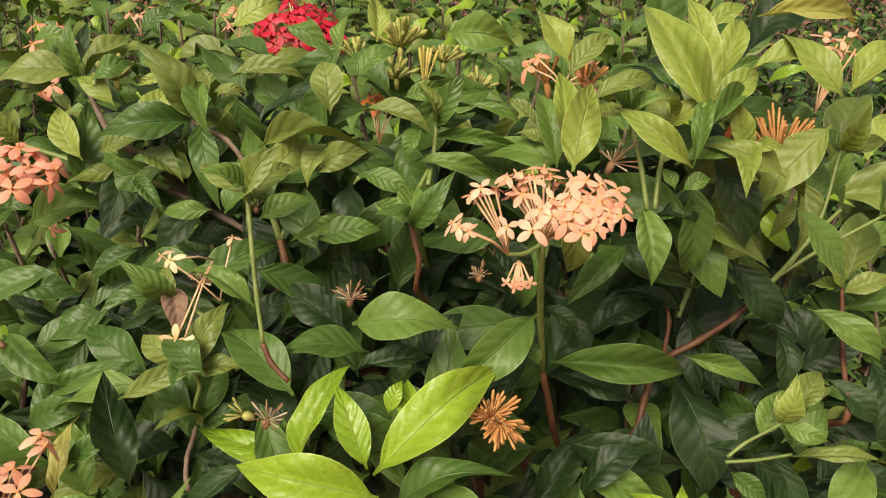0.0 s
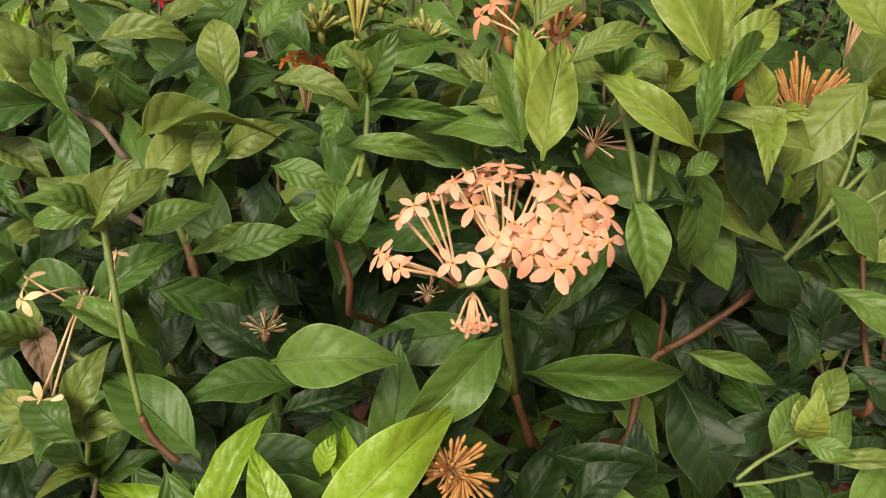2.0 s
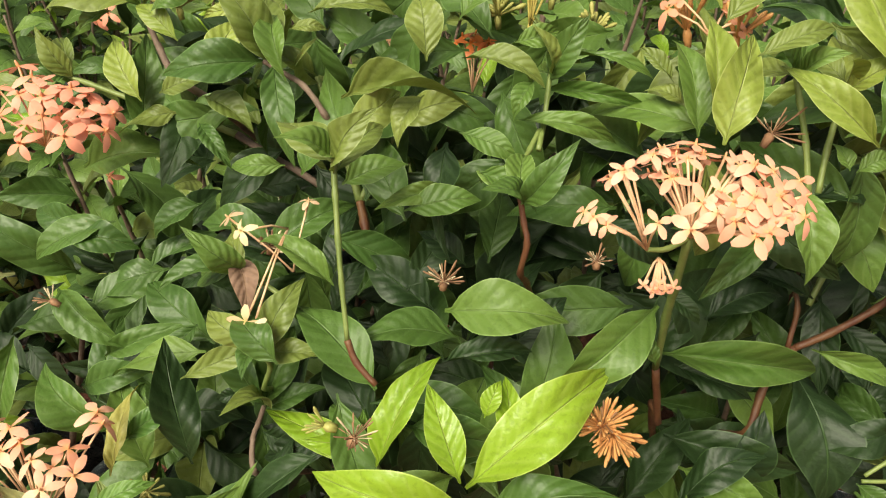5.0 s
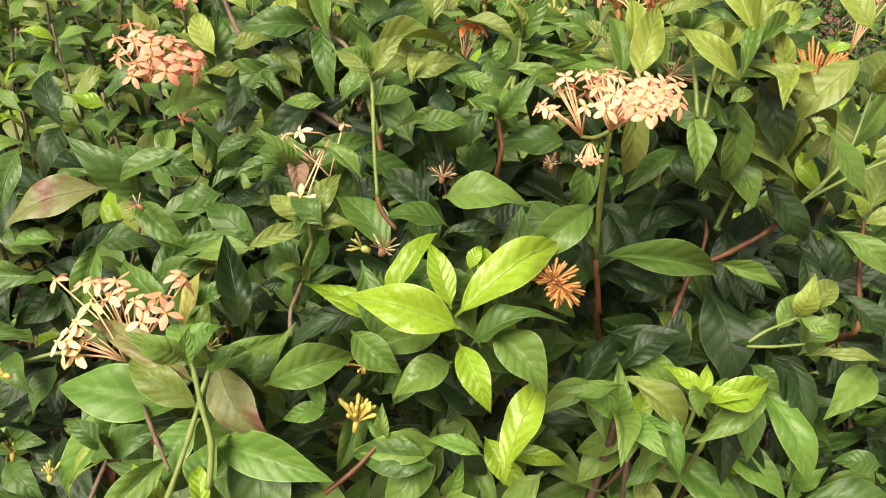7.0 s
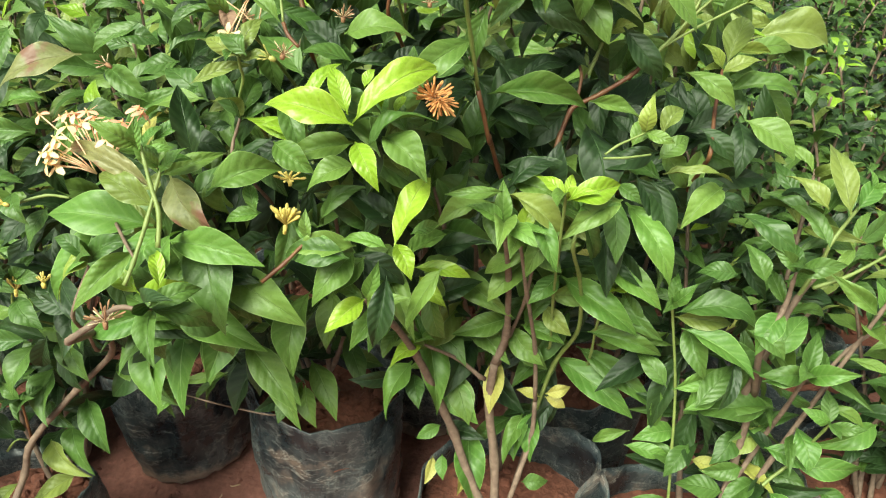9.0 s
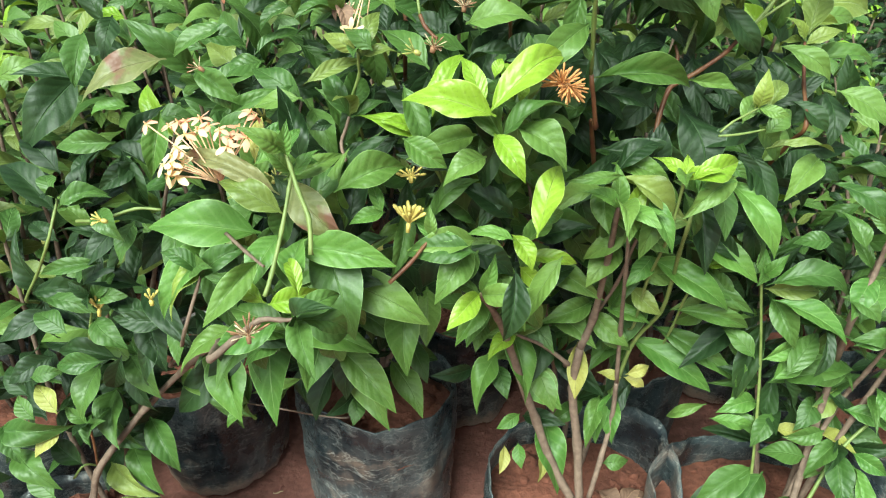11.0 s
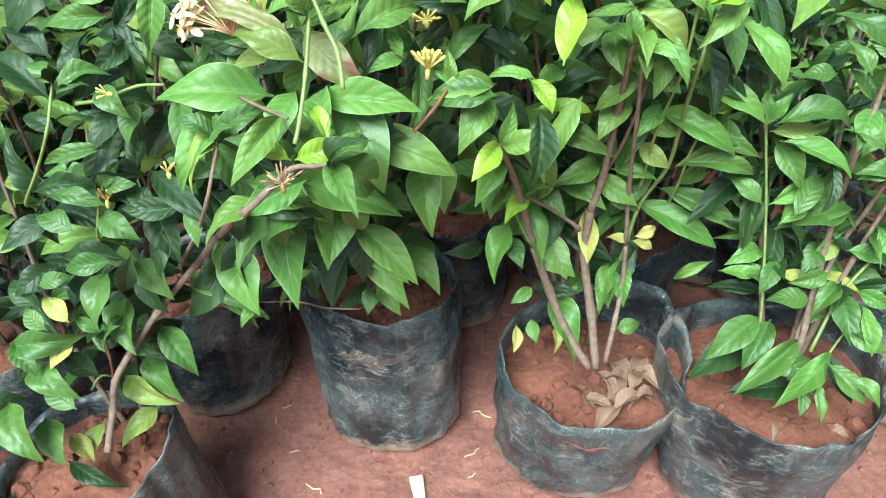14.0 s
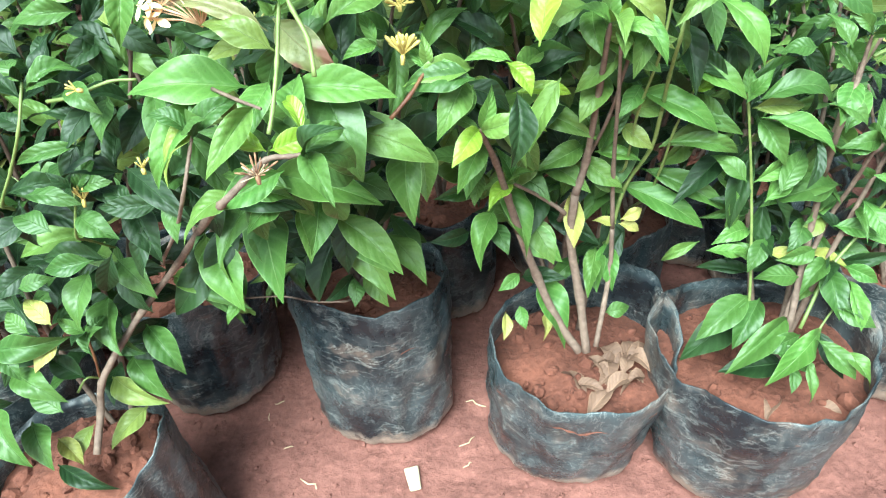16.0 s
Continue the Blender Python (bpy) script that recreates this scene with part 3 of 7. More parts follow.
bag_part(plant_three, (0.178, 0.56, 0), 0.127, 0.25, 12, 0.86, lambda a: 0.045 * max(0, math.cos(a - 0.7)) - 0.014 * max(0, -math.sin(a)) ** 2, (0.018, -0.045), 0.050)
plant_four = plant_at(0.425, 0.475, "slender ixora with narrow drooping leaves in a black grow bag")
bag_part(plant_four, (0.425, 0.475, 0), 0.138, 0.275, 13, 0.78, lambda a: -0.012 * max(0, -math.sin(a)) + 0.018 * math.cos(a) ** 2, (-0.008, -0.028), 0.05)
plant_left = plant_at(-0.462, 0.445, "ixora with low leafy shoots in a dusty black grow bag")
bag_part(plant_left, (-0.462, 0.445, 0), 0.106, 0.265, 14, 1.14, lambda a: 0.014 * max(0, math.cos(a)) ** 2 - 0.012 * max(0, -math.sin(a)), (-0.012, -0.02), 0.035)
plant_back_left = plant_at(-0.40, 0.80, "ixora with coral flower clusters in a black grow bag")
bag_part(plant_back_left, (-0.40, 0.80, 0), 0.122, 0.255, 15, 0.85)
plant_back = plant_at(0.02, 0.95, "ixora with an open coral flower cluster in a black grow bag")
bag_part(plant_back, (0.02, 0.95, 0), 0.120, 0.255, 16, 0.85)
plant_back_right = plant_at(0.30, 0.81, "ixora with red-brown stems and rust buds in a black grow bag")
bag_part(plant_back_right, (0.30, 0.81, 0), 0.118, 0.265, 17, 0.82)
plant_edge = plant_at(-0.69, 0.40, "ixora with glossy leaves in a black grow bag")
bag_part(plant_edge, (-0.69, 0.40, 0), 0.125, 0.235, 18, 0.82)


def shoot_line(base, top, rnd, bow=0.05):
    b, t = Vector(base), Vector(top)
    side = Vector((rnd.uniform(-1, 1), rnd.uniform(-1, 1), 0)) * bow
    return smooth_line([b, b.lerp(t, 0.35) + side, b.lerp(t, 0.7) + side * 0.6, t], 6)


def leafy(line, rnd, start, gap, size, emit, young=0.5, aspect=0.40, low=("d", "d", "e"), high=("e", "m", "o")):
    """Pairs of leaves, each pair turned across the last, up a shoot."""
    total = sum((b - a).length for a, b in zip(line, line[1:]))
    s, turn = start * total, rnd.uniform(0, 3.1)
    while s < total:
        run, k = 0.0, 0
        while k < len(line) - 2 and run + (line[k + 1] - line[k]).length < s:
            run += (line[k + 1] - line[k]).length
            k += 1
        d = (line[k + 1] - line[k]).normalized()
        p = line[k] + d * (s - run)
        side = d.cross(Vector((0.2, 0.9, 0.3))).normalized()
        f = s / total
        for half in (0, 1):
            if rnd.random() < 0.08:
                continue
            w = Matrix.Rotation(turn + half * math.pi + rnd.uniform(-0.35, 0.35), 3, d) @ side
            ln = size * rnd.uniform(0.78, 1.15) * (1.0 - 0.35 * max(0, f - 0.75) * 4 * 0.6)
            lift = rnd.uniform(-0.45, 0.25) + 0.55 * max(0, f - 0.8) * 5
            tip = p + (w + d * 0.25 + Vector((0, 0, lift - 0.1))).normalized() * ln
            # lower leaves draw on the darkened kinds, painting shade under the lighter upper ones
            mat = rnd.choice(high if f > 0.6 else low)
            if f > 0.93 and rnd.random() < young:
                mat = "l"
            elif f < 0.5 and rnd.random() < 0.05:
                mat = "y"
            emit(mat, p, tip, ln * aspect * rnd.uniform(0.85, 1.15), rnd.choice((0.05, 0.1, 0.15, 0.2)), rnd.uniform(-25, 25))
        turn += math.pi / 2 + rnd.uniform(-0.25, 0.25)
        s += gap * rnd.uniform(0.8, 1.25) * (1.15 - 0.45 * f)


def fill_shoot(plant, base, top, seed, start=0.25, size=0.075, gap=0.045, wood="w", r0=0.0042, young=0.3, aspect=0.40, bow=0.04):
    rnd = random.Random(seed)
    line = shoot_line(base, top, rnd, bow)
    stem(plant, wood, r0, 0.0016, *[line[k] for k in range(0, len(line), 4)] + [line[-1]])
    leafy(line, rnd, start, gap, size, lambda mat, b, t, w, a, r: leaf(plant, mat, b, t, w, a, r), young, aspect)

SHOWN = []


def show_stem(plant, mat, r0, r1, *points):
    SHOWN.append((plant, mat, r0, r1, [Vector(p) for p in points]))


def grow_stems():
    """Free lower ends run on down into the bush; free upper ends taper off in a tuft of small leaves."""
    rnd = random.Random(4)
    lines = [smooth_line(item[4], 5) for item in SHOWN]
    # plant_left's tufts follow its shade-darkened leaf kinds
    tufts = {plant_back: "eom", plant_back_right: "otm", plant_back_left: "oem", plant_two: "vmv", plant_three: "vml", plant_four: "eve", plant_left: "eed"}
    for k, (plant, mat, r0, r1, pts) in enumerate(SHOWN):
        free = [min((q - p).length for j, ln in enumerate(lines) if j != k for q in ln) > 0.012 for p in (pts[0], pts[-1])]
        if abs(pts[0].z - pts[-1].z) < 0.010:
            stem(plant, mat, r0, r1, *pts)
            continue
        low, high = (0, -1) if pts[0].z < pts[-1].z else (-1, 0)
        line, sizes = (list(pts), [r0, r1]) if low == 0 else (pts[::-1], [r1, r0])
        away = (line[-1] - line[-2]).normalized()
        if free[low] and line[0].z > 0.36 and line[0].y > 0.36:
            down = ((line[0] - line[1]).normalized() * 0.3 + Vector((rnd.uniform(-0.2, 0.2), 0.8, -0.55))).normalized()
            line = [line[0] + down * 0.07 + Vector((0, 0.02, -0.02)), line[0] + down * 0.03] + line
        if free[high]:
            line.append(line[-1] + away * 0.012)
            side = away.cross(Vector((0.3, 0.8, 0.4))).normalized()
            size = 0.046 if mat == "w" else 0.034
            for h in range(4):
                out = Matrix.Rotation(h * math.pi / 2 + rnd.uniform(-0.4, 0.4), 3, away) @ side
                length = size * rnd.uniform(0.7, 1.15)
                tip = line[-1] + (out + away * rnd.uniform(0.3, 1.0) + Vector((0, 0, rnd.uniform(-0.35, 0.2)))).normalized() * length
                leaf(plant, rnd.choice(tufts[plant]), line[-1] - away * 0.004 * (h // 2), tip, length * rnd.uniform(0.36, 0.46), rnd.choice((0.1, 0.15, 0.2)), rnd.uniform(-20, 20))
            sizes[1] = min(sizes[1], 0.0013)
        stem(plant, mat, sizes[0], sizes[1], *line)


# stems that show
stem(plant_back, "g", 0.0017, 0.0019, (0.126, 0.373, 0.976), (0.128, 0.385, 0.944), (0.131, 0.400, 0.916), (0.137, 0.423, 0.865))
stem(plant_back, "r", 0.0020, 0.0024, (0.137, 0.423, 0.865), (0.148, 0.437, 0.812), (0.147, 0.452, 0.811), (0.156, 0.475, 0.769), (0.166, 0.500, 0.730), (0.181, 0.530, 0.674))
show_stem(plant_back_right, "r", 0.0024, 0.0022, (0.206, 0.456, 0.790), (0.212, 0.467, 0.809), (0.220, 0.478, 0.829), (0.229, 0.482, 0.835))
show_stem(plant_back_right, "r", 0.0022, 0.0020, (0.229, 0.482, 0.835), (0.248, 0.487, 0.844), (0.272, 0.495, 0.858), (0.287, 0.503, 0.871))
show_stem(plant_back_right, "g", 0.0017, 0.0013, (0.287, 0.503, 0.871), (0.299, 0.508, 0.881), (0.320, 0.520, 0.902), (0.342, 0.531, 0.921))
show_stem(plant_back_right, "g", 0.0013, 0.0010, (0.299, 0.508, 0.881), (0.328, 0.518, 0.897), (0.361, 0.527, 0.913))
show_stem(plant_back_right, "g", 0.0013, 0.0010, (0.305, 0.510, 0.884), (0.328, 0.527, 0.915), (0.339, 0.545, 0.946))
show_stem(plant_back_right, "g", 0.0020, 0.0014, (0.234, 0.494, 0.858), (0.240, 0.502, 0.871), (0.244, 0.507, 0.881))
show_stem(plant_back_right, "r", 0.0016, 0.0014, (0.225, 0.482, 0.835), (0.228, 0.492, 0.855), (0.226, 0.498, 0.865))
show_stem(plant_back_right, "g", 0.0016, 0.0014, (0.178, 0.442, 1.003), (0.182, 0.434, 0.988), (0.185, 0.424, 0.970))
show_stem(plant_back_right, "g", 0.0016, 0.0014, (0.194, 0.441, 1.000), (0.191, 0.433, 0.985), (0.189, 0.424, 0.970))
show_stem(plant_back_right, "g", 0.0018, 0.0014, (0.294, 0.518, 0.936), (0.253, 0.465, 0.975), (0.245, 0.455, 0.985))
show_stem(plant_back_right, "g", 0.0011, 0.0009, (0.245, 0.402, 0.817), (0.263, 0.403, 0.818), (0.284, 0.405, 0.821))
show_stem(plant_back_right, "g", 0.0011, 0.0009, (0.246, 0.403, 0.820), (0.256, 0.407, 0.827), (0.268, 0.411, 0.832))
show_stem(plant_back, "g", 0.0024, 0.0018, (-0.023, 0.475, 0.923), (-0.030, 0.484, 0.941), (-0.038, 0.494, 0.959), (-0.044, 0.500, 0.971))
show_stem(plant_back, "g", 0.0022, 0.0018, (-0.023, 0.475, 0.923), (-0.014, 0.483, 0.938), (-0.007, 0.491, 0.953))
show_stem(plant_back, "r", 0.0024, 0.0022, (-0.023, 0.475, 0.923), (-0.020, 0.469, 0.913), (-0.017, 0.462, 0.899))
show_stem(plant_back_left, "g", 0.0026, 0.0022, (-0.200, 0.535, 0.959), (-0.167, 0.531, 0.950), (-0.133, 0.528, 0.942), (-0.107, 0.524, 0.935))
show_stem(plant_back_left, "w", 0.0022, 0.0020, (-0.107, 0.524, 0.935), (-0.085, 0.519, 0.924), (-0.067, 0.515, 0.916), (-0.055, 0.512, 0.910))
show_stem(plant_back, "g", 0.0012, 0.0010, (-0.008, 0.373, 0.986), (-0.006, 0.364, 0.971), (-0.004, 0.356, 0.956), (-0.001, 0.346, 0.937))
show_stem(plant_back, "r", 0.0014, 0.0012, (-0.001, 0.346, 0.937), (0.003, 0.342, 0.929), (0.011, 0.338, 0.922))
show_stem(plant_back, "g", 0.0016, 0.0012, (-0.039, 0.395, 0.910), (-0.044, 0.397, 0.915), (-0.056, 0.401, 0.921))
show_stem(plant_back_left, "w", 0.0026, 0.0020, (-0.127, 0.503, 0.978), (-0.137, 0.511, 0.991), (-0.144, 0.518, 1.003))
show_stem(plant_back, "w", 0.0016, 0.0014, (-0.034, 0.460, 0.980), (-0.047, 0.474, 0.988), (-0.060, 0.481, 0.992))
show_stem(plant_back, "g", 0.0014, 0.0012, (0.070, 0.446, 0.973), (0.072, 0.461, 0.980), (0.073, 0.471, 0.989))
show_stem(plant_back, "g", 0.0014, 0.0012, (0.061, 0.431, 0.967), (0.066, 0.446, 0.973), (0.070, 0.457, 0.978))
show_stem(plant_back, "r", 0.0016, 0.0014, (0.065, 0.409, 0.929), (0.067, 0.406, 0.947), (0.065, 0.409, 0.956))
show_stem(plant_back, "g", 0.0014, 0.0012, (-0.059, 0.392, 0.860), (-0.052, 0.387, 0.879), (-0.051, 0.382, 0.890))
show_stem(plant_three, "g", 0.0020, 0.0016, (-0.003, 0.382, 0.824), (0.001, 0.380, 0.816), (0.004, 0.377, 0.806))
show_stem(plant_back, "w", 0.0018, 0.0015, (-0.068, 0.381, 0.809), (-0.072, 0.395, 0.818), (-0.068, 0.397, 0.829))
show_stem(plant_two, "g", 0.0018, 0.0014, (-0.076, 0.243, 0.805), (-0.077, 0.256, 0.825), (-0.084, 0.266, 0.842), (-0.089, 0.274, 0.856))
show_stem(plant_back_right, "w", 0.0036, 0.0030, (0.196, 0.426, 0.703), (0.191, 0.458, 0.627), (0.179, 0.492, 0.555), (0.168, 0.492, 0.513))
show_stem(plant_back_right, "r", 0.0030, 0.0024, (0.364, 0.536, 0.844), (0.356, 0.504, 0.822), (0.350, 0.469, 0.797))
show_stem(plant_three, "g", 0.0026, 0.0016, (0.215, 0.380, 0.782), (0.215, 0.395, 0.722), (0.219, 0.449, 0.635), (0.224, 0.488, 0.546))
show_stem(plant_four, "w", 0.0040, 0.0030, (0.435, 0.454, 0.529), (0.450, 0.460, 0.596), (0.467, 0.475, 0.637), (0.486, 0.479, 0.676))
show_stem(plant_four, "g", 0.0026, 0.0018, (0.467, 0.475, 0.637), (0.481, 0.478, 0.683), (0.489, 0.483, 0.707), (0.517, 0.509, 0.733))
show_stem(plant_four, "w", 0.0030, 0.0020, (0.513, 0.468, 0.540), (0.534, 0.474, 0.577), (0.562, 0.480, 0.605))
show_stem(plant_four, "g", 0.0022, 0.0016, (0.481, 0.478, 0.650), (0.513, 0.484, 0.662), (0.545, 0.495, 0.678))
show_stem(plant_left, "w", 0.0044, 0.0040, (-0.425, 0.384, 0.310), (-0.417, 0.418, 0.344), (-0.404, 0.425, 0.383), (-0.381, 0.436, 0.414))
show_stem(plant_left, "w", 0.0040, 0.0032, (-0.381, 0.436, 0.414), (-0.341, 0.462, 0.454), (-0.285, 0.460, 0.513), (-0.208, 0.351, 0.633), (-0.176, 0.307, 0.678))
show_stem(plant_left, "w", 0.0032, 0.0024, (-0.176, 0.307, 0.678), (-0.155, 0.229, 0.726), (-0.138, 0.237, 0.737), (-0.120, 0.245, 0.748), (-0.104, 0.244, 0.749))
show_stem(plant_left, "w", 0.0024, 0.0018, (-0.295, 0.451, 0.526), (-0.242, 0.372, 0.615), (-0.205, 0.309, 0.687), (-0.192, 0.323, 0.721))
show_stem(plant_left, "g", 0.0018, 0.0014, (-0.416, 0.435, 0.630), (-0.379, 0.411, 0.678), (-0.350, 0.397, 0.721), (-0.342, 0.411, 0.746))
show_stem(plant_left, "g", 0.0014, 0.0012, (-0.354, 0.419, 0.592), (-0.340, 0.407, 0.624), (-0.331, 0.402, 0.646))
show_stem(plant_left, "r", 0.0018, 0.0012, (-0.415, 0.444, 0.364), (-0.404, 0.437, 0.413), (-0.401, 0.436, 0.440))
show_stem(plant_left, "g", 0.0016, 0.0012, (-0.433, 0.423, 0.376), (-0.420, 0.430, 0.390), (-0.412, 0.443, 0.375))
show_stem(plant_two, "g", 0.0018, 0.0015, (-0.116, 0.255, 0.762), (-0.111, 0.265, 0.775), (-0.104, 0.284, 0.800), (-0.099, 0.303, 0.824))
show_stem(plant_two, "w", 0.0016, 0.0012, (-0.167, 0.347, 0.760), (-0.143, 0.314, 0.763), (-0.123, 0.288, 0.766))
show_stem(plant_two, "g", 0.0018, 0.0013, (-0.315, 0.394, 0.746), (-0.290, 0.389, 0.750), (-0.263, 0.401, 0.754), (-0.239, 0.399, 0.754))
show_stem(plant_two, "w", 0.0013, 0.0008, (-0.119, 0.501, 0.393), (-0.156, 0.498, 0.402), (-0.182, 0.468, 0.441), (-0.228, 0.496, 0.423))
show_stem(plant_two, "r", 0.0018, 0.0015, (-0.031, 0.310, 0.734), (-0.014, 0.321, 0.746), (-0.004, 0.331, 0.754))
show_stem(plant_three, "w", 0.0056, 0.0050, (0.165, 0.435, 0.315), (0.140, 0.455, 0.358), (0.118, 0.468, 0.421), (0.095, 0.456, 0.500))
show_stem(plant_three, "w", 0.0050, 0.0040, (0.095, 0.456, 0.500), (0.079, 0.433, 0.566), (0.063, 0.398, 0.630), (0.047, 0.363, 0.680))
show_stem(plant_three, "w", 0.0056, 0.0048, (0.173, 0.431, 0.317), (0.169, 0.459, 0.388), (0.159, 0.471, 0.467), (0.163, 0.472, 0.529))
show_stem(plant_three, "w", 0.0048, 0.0032, (0.163, 0.472, 0.529), (0.174, 0.472, 0.571), (0.172, 0.431, 0.677), (0.165, 0.390, 0.749))
show_stem(plant_three, "w", 0.0036, 0.0030, (0.148, 0.467, 0.511), (0.123, 0.466, 0.535), (0.094, 0.444, 0.568))
show_stem(plant_three, "w", 0.0034, 0.0028, (0.184, 0.430, 0.326), (0.198, 0.452, 0.370), (0.212, 0.478, 0.411), (0.213, 0.484, 0.465))
show_stem(plant_three, "w", 0.0028, 0.0022, (0.213, 0.484, 0.465), (0.207, 0.477, 0.549), (0.191, 0.430, 0.657), (0.181, 0.403, 0.727))
show_stem(plant_three, "g", 0.0030, 0.0022, (0.217, 0.503, 0.435), (0.233, 0.510, 0.502), (0.252, 0.488, 0.566), (0.250, 0.463, 0.627))
show_stem(plant_three, "g", 0.0022, 0.0016, (0.250, 0.463, 0.627), (0.240, 0.430, 0.680), (0.226, 0.382, 0.739), (0.229, 0.384, 0.758))
show_stem(plant_three, "g", 0.0018, 0.0014, (0.274, 0.540, 0.461), (0.273, 0.501, 0.533), (0.271, 0.476, 0.591), (0.279, 0.464, 0.635))
show_stem(plant_four, "g", 0.0022, 0.0016, (0.374, 0.429, 0.360), (0.368, 0.440, 0.440), (0.361, 0.457, 0.525), (0.343, 0.462, 0.622))
show_stem(plant_four, "w", 0.0044, 0.0040, (0.415, 0.401, 0.341), (0.440, 0.444, 0.418), (0.445, 0.456, 0.521))
show_stem(plant_four, "w", 0.0040, 0.0030, (0.445, 0.456, 0.521), (0.423, 0.419, 0.614), (0.441, 0.437, 0.652), (0.441, 0.435, 0.683))
show_stem(plant_four, "w", 0.0036, 0.0026, (0.414, 0.412, 0.350), (0.467, 0.463, 0.434), (0.475, 0.443, 0.517), (0.475, 0.425, 0.571))
show_stem(plant_four, "g", 0.0024, 0.0016, (0.426, 0.396, 0.343), (0.463, 0.426, 0.401), (0.502, 0.442, 0.443), (0.513, 0.425, 0.508))
show_stem(plant_four, "g", 0.0016, 0.0012, (0.407, 0.376, 0.319), (0.435, 0.383, 0.336), (0.455, 0.393, 0.360))
grow_stems()


# ---- outer leaves of the row ----

# many d and e below the tops: shaded hollows painted by leaf kind
outer_leaf(plant_back_left, "t", (-0.146, 0.496, 0.966), (-0.168, 0.523, 0.992), 0.017, 0.12, -10)
outer_leaf(plant_back_left, "t", (-0.121, 0.501, 0.999), (-0.148, 0.517, 1.013), 0.013, 0.16, 0)
outer_leaf(plant_back_left, "t", (-0.098, 0.479, 0.990), (-0.086, 0.502, 1.012), 0.017, 0.08, 20)
outer_leaf(plant_back_left, "m", (-0.054, 0.469, 0.992), (-0.065, 0.494, 1.019), 0.013, 0.20, -10)
outer_leaf(plant_back_left, "e", (-0.064, 0.484, 0.997), (-0.049, 0.450, 0.955), 0.016, 0.12, 0)
outer_leaf(plant_back_left, "l", (-0.083, 0.493, 1.017), (-0.078, 0.509, 1.033), 0.007, 0.20, 20)
outer_leaf(plant_back_left, "t", (-0.083, 0.501, 1.016), (-0.103, 0.496, 1.014), 0.007, 0.12, -10)
outer_leaf(plant_back, "o", (-0.053, 0.481, 1.014), (-0.035, 0.484, 1.014), 0.007, 0.20, 10)
outer_leaf(plant_back, "o", (-0.043, 0.481, 1.022), (-0.002, 0.487, 1.023), 0.012, 0.15, -10)
outer_leaf(plant_back_left, "o", (-0.103, 0.481, 0.977), (-0.074, 0.469, 0.966), 0.015, 0.08, -20)
outer_leaf(plant_back_left, "o", (-0.133, 0.508, 0.955), (-0.166, 0.496, 0.945), 0.015, 0.16, 10)
outer_leaf(plant_back_left, "m", (-0.193, 0.498, 0.921), (-0.127, 0.508, 0.924), 0.026, 0.20, 0)
outer_leaf(plant_back_left, "o", (-0.129, 0.485, 0.976), (-0.101, 0.495, 0.982), 0.013, 0.20, 5)
outer_leaf(plant_back_left, "m", (-0.058, 0.463, 0.949), (-0.088, 0.464, 0.946), 0.012, 0.20, -10)
outer_leaf(plant_back_left, "m", (-0.039, 0.430, 0.962), (-0.022, 0.447, 0.982), 0.016, 0.16, -10)
outer_leaf(plant_back, "o", (-0.023, 0.453, 0.991), (0.042, 0.452, 0.989), 0.012, 0.25, -5)
outer_leaf(plant_back, "o", (-0.018, 0.437, 0.979), (0.005, 0.457, 0.995), 0.017, 0.20, 20)
outer_leaf(plant_back, "o", (0.016, 0.457, 0.993), (0.005, 0.438, 0.975), 0.014, 0.16, 20)
outer_leaf(plant_back, "o", (0.016, 0.463, 1.007), (0.009, 0.487, 1.031), 0.018, 0.20, 5)
outer_leaf(plant_back, "m", (0.030, 0.476, 1.023), (0.051, 0.492, 1.037), 0.014, 0.20, -5)
outer_leaf(plant_back, "o", (0.032, 0.466, 1.008), (0.072, 0.460, 1.000), 0.012, 0.15, -20)
outer_leaf(plant_back, "m", (0.066, 0.463, 1.000), (0.057, 0.451, 0.986), 0.010, 0.16, 10)
outer_leaf(plant_back, "m", (0.033, 0.446, 0.980), (0.061, 0.440, 0.972), 0.013, 0.12, -5)
outer_leaf(plant_back, "m", (0.044, 0.424, 0.972), (0.071, 0.413, 0.959), 0.012, 0.08, -10)
outer_leaf(plant_back, "m", (0.059, 0.462, 0.980), (0.108, 0.460, 0.974), 0.011, 0.15, 5)
outer_leaf(plant_back, "m", (0.072, 0.485, 1.002), (0.123, 0.479, 0.998), 0.008, 0.15, -20)
outer_leaf(plant_back, "m", (0.070, 0.488, 0.986), (0.123, 0.478, 0.983), 0.009, 0.20, 20)
outer_leaf(plant_back, "m", (0.079, 0.497, 1.044), (0.117, 0.490, 1.041), 0.020, 0.20, 20)
outer_leaf(plant_back, "m", (-0.019, 0.503, 1.046), (0.016, 0.487, 1.034), 0.010, 0.20, -10)
outer_leaf(plant_back, "t", (0.040, 0.492, 1.040), (0.036, 0.513, 1.063), 0.013, 0.08, 20)
outer_leaf(plant_back, "m", (0.018, 0.486, 1.035), (0.027, 0.506, 1.053), 0.010, 0.20, -20)
outer_leaf(plant_back_left, "e", (-0.100, 0.511, 1.040), (-0.086, 0.525, 1.053), 0.012, 0.08, 5)
outer_leaf(plant_back_left, "m", (-0.176, 0.525, 1.031), (-0.150, 0.530, 1.035), 0.010, 0.16, -5)
outer_leaf(plant_back_left, "m", (-0.166, 0.522, 1.007), (-0.186, 0.517, 0.998), 0.011, 0.12, -5)
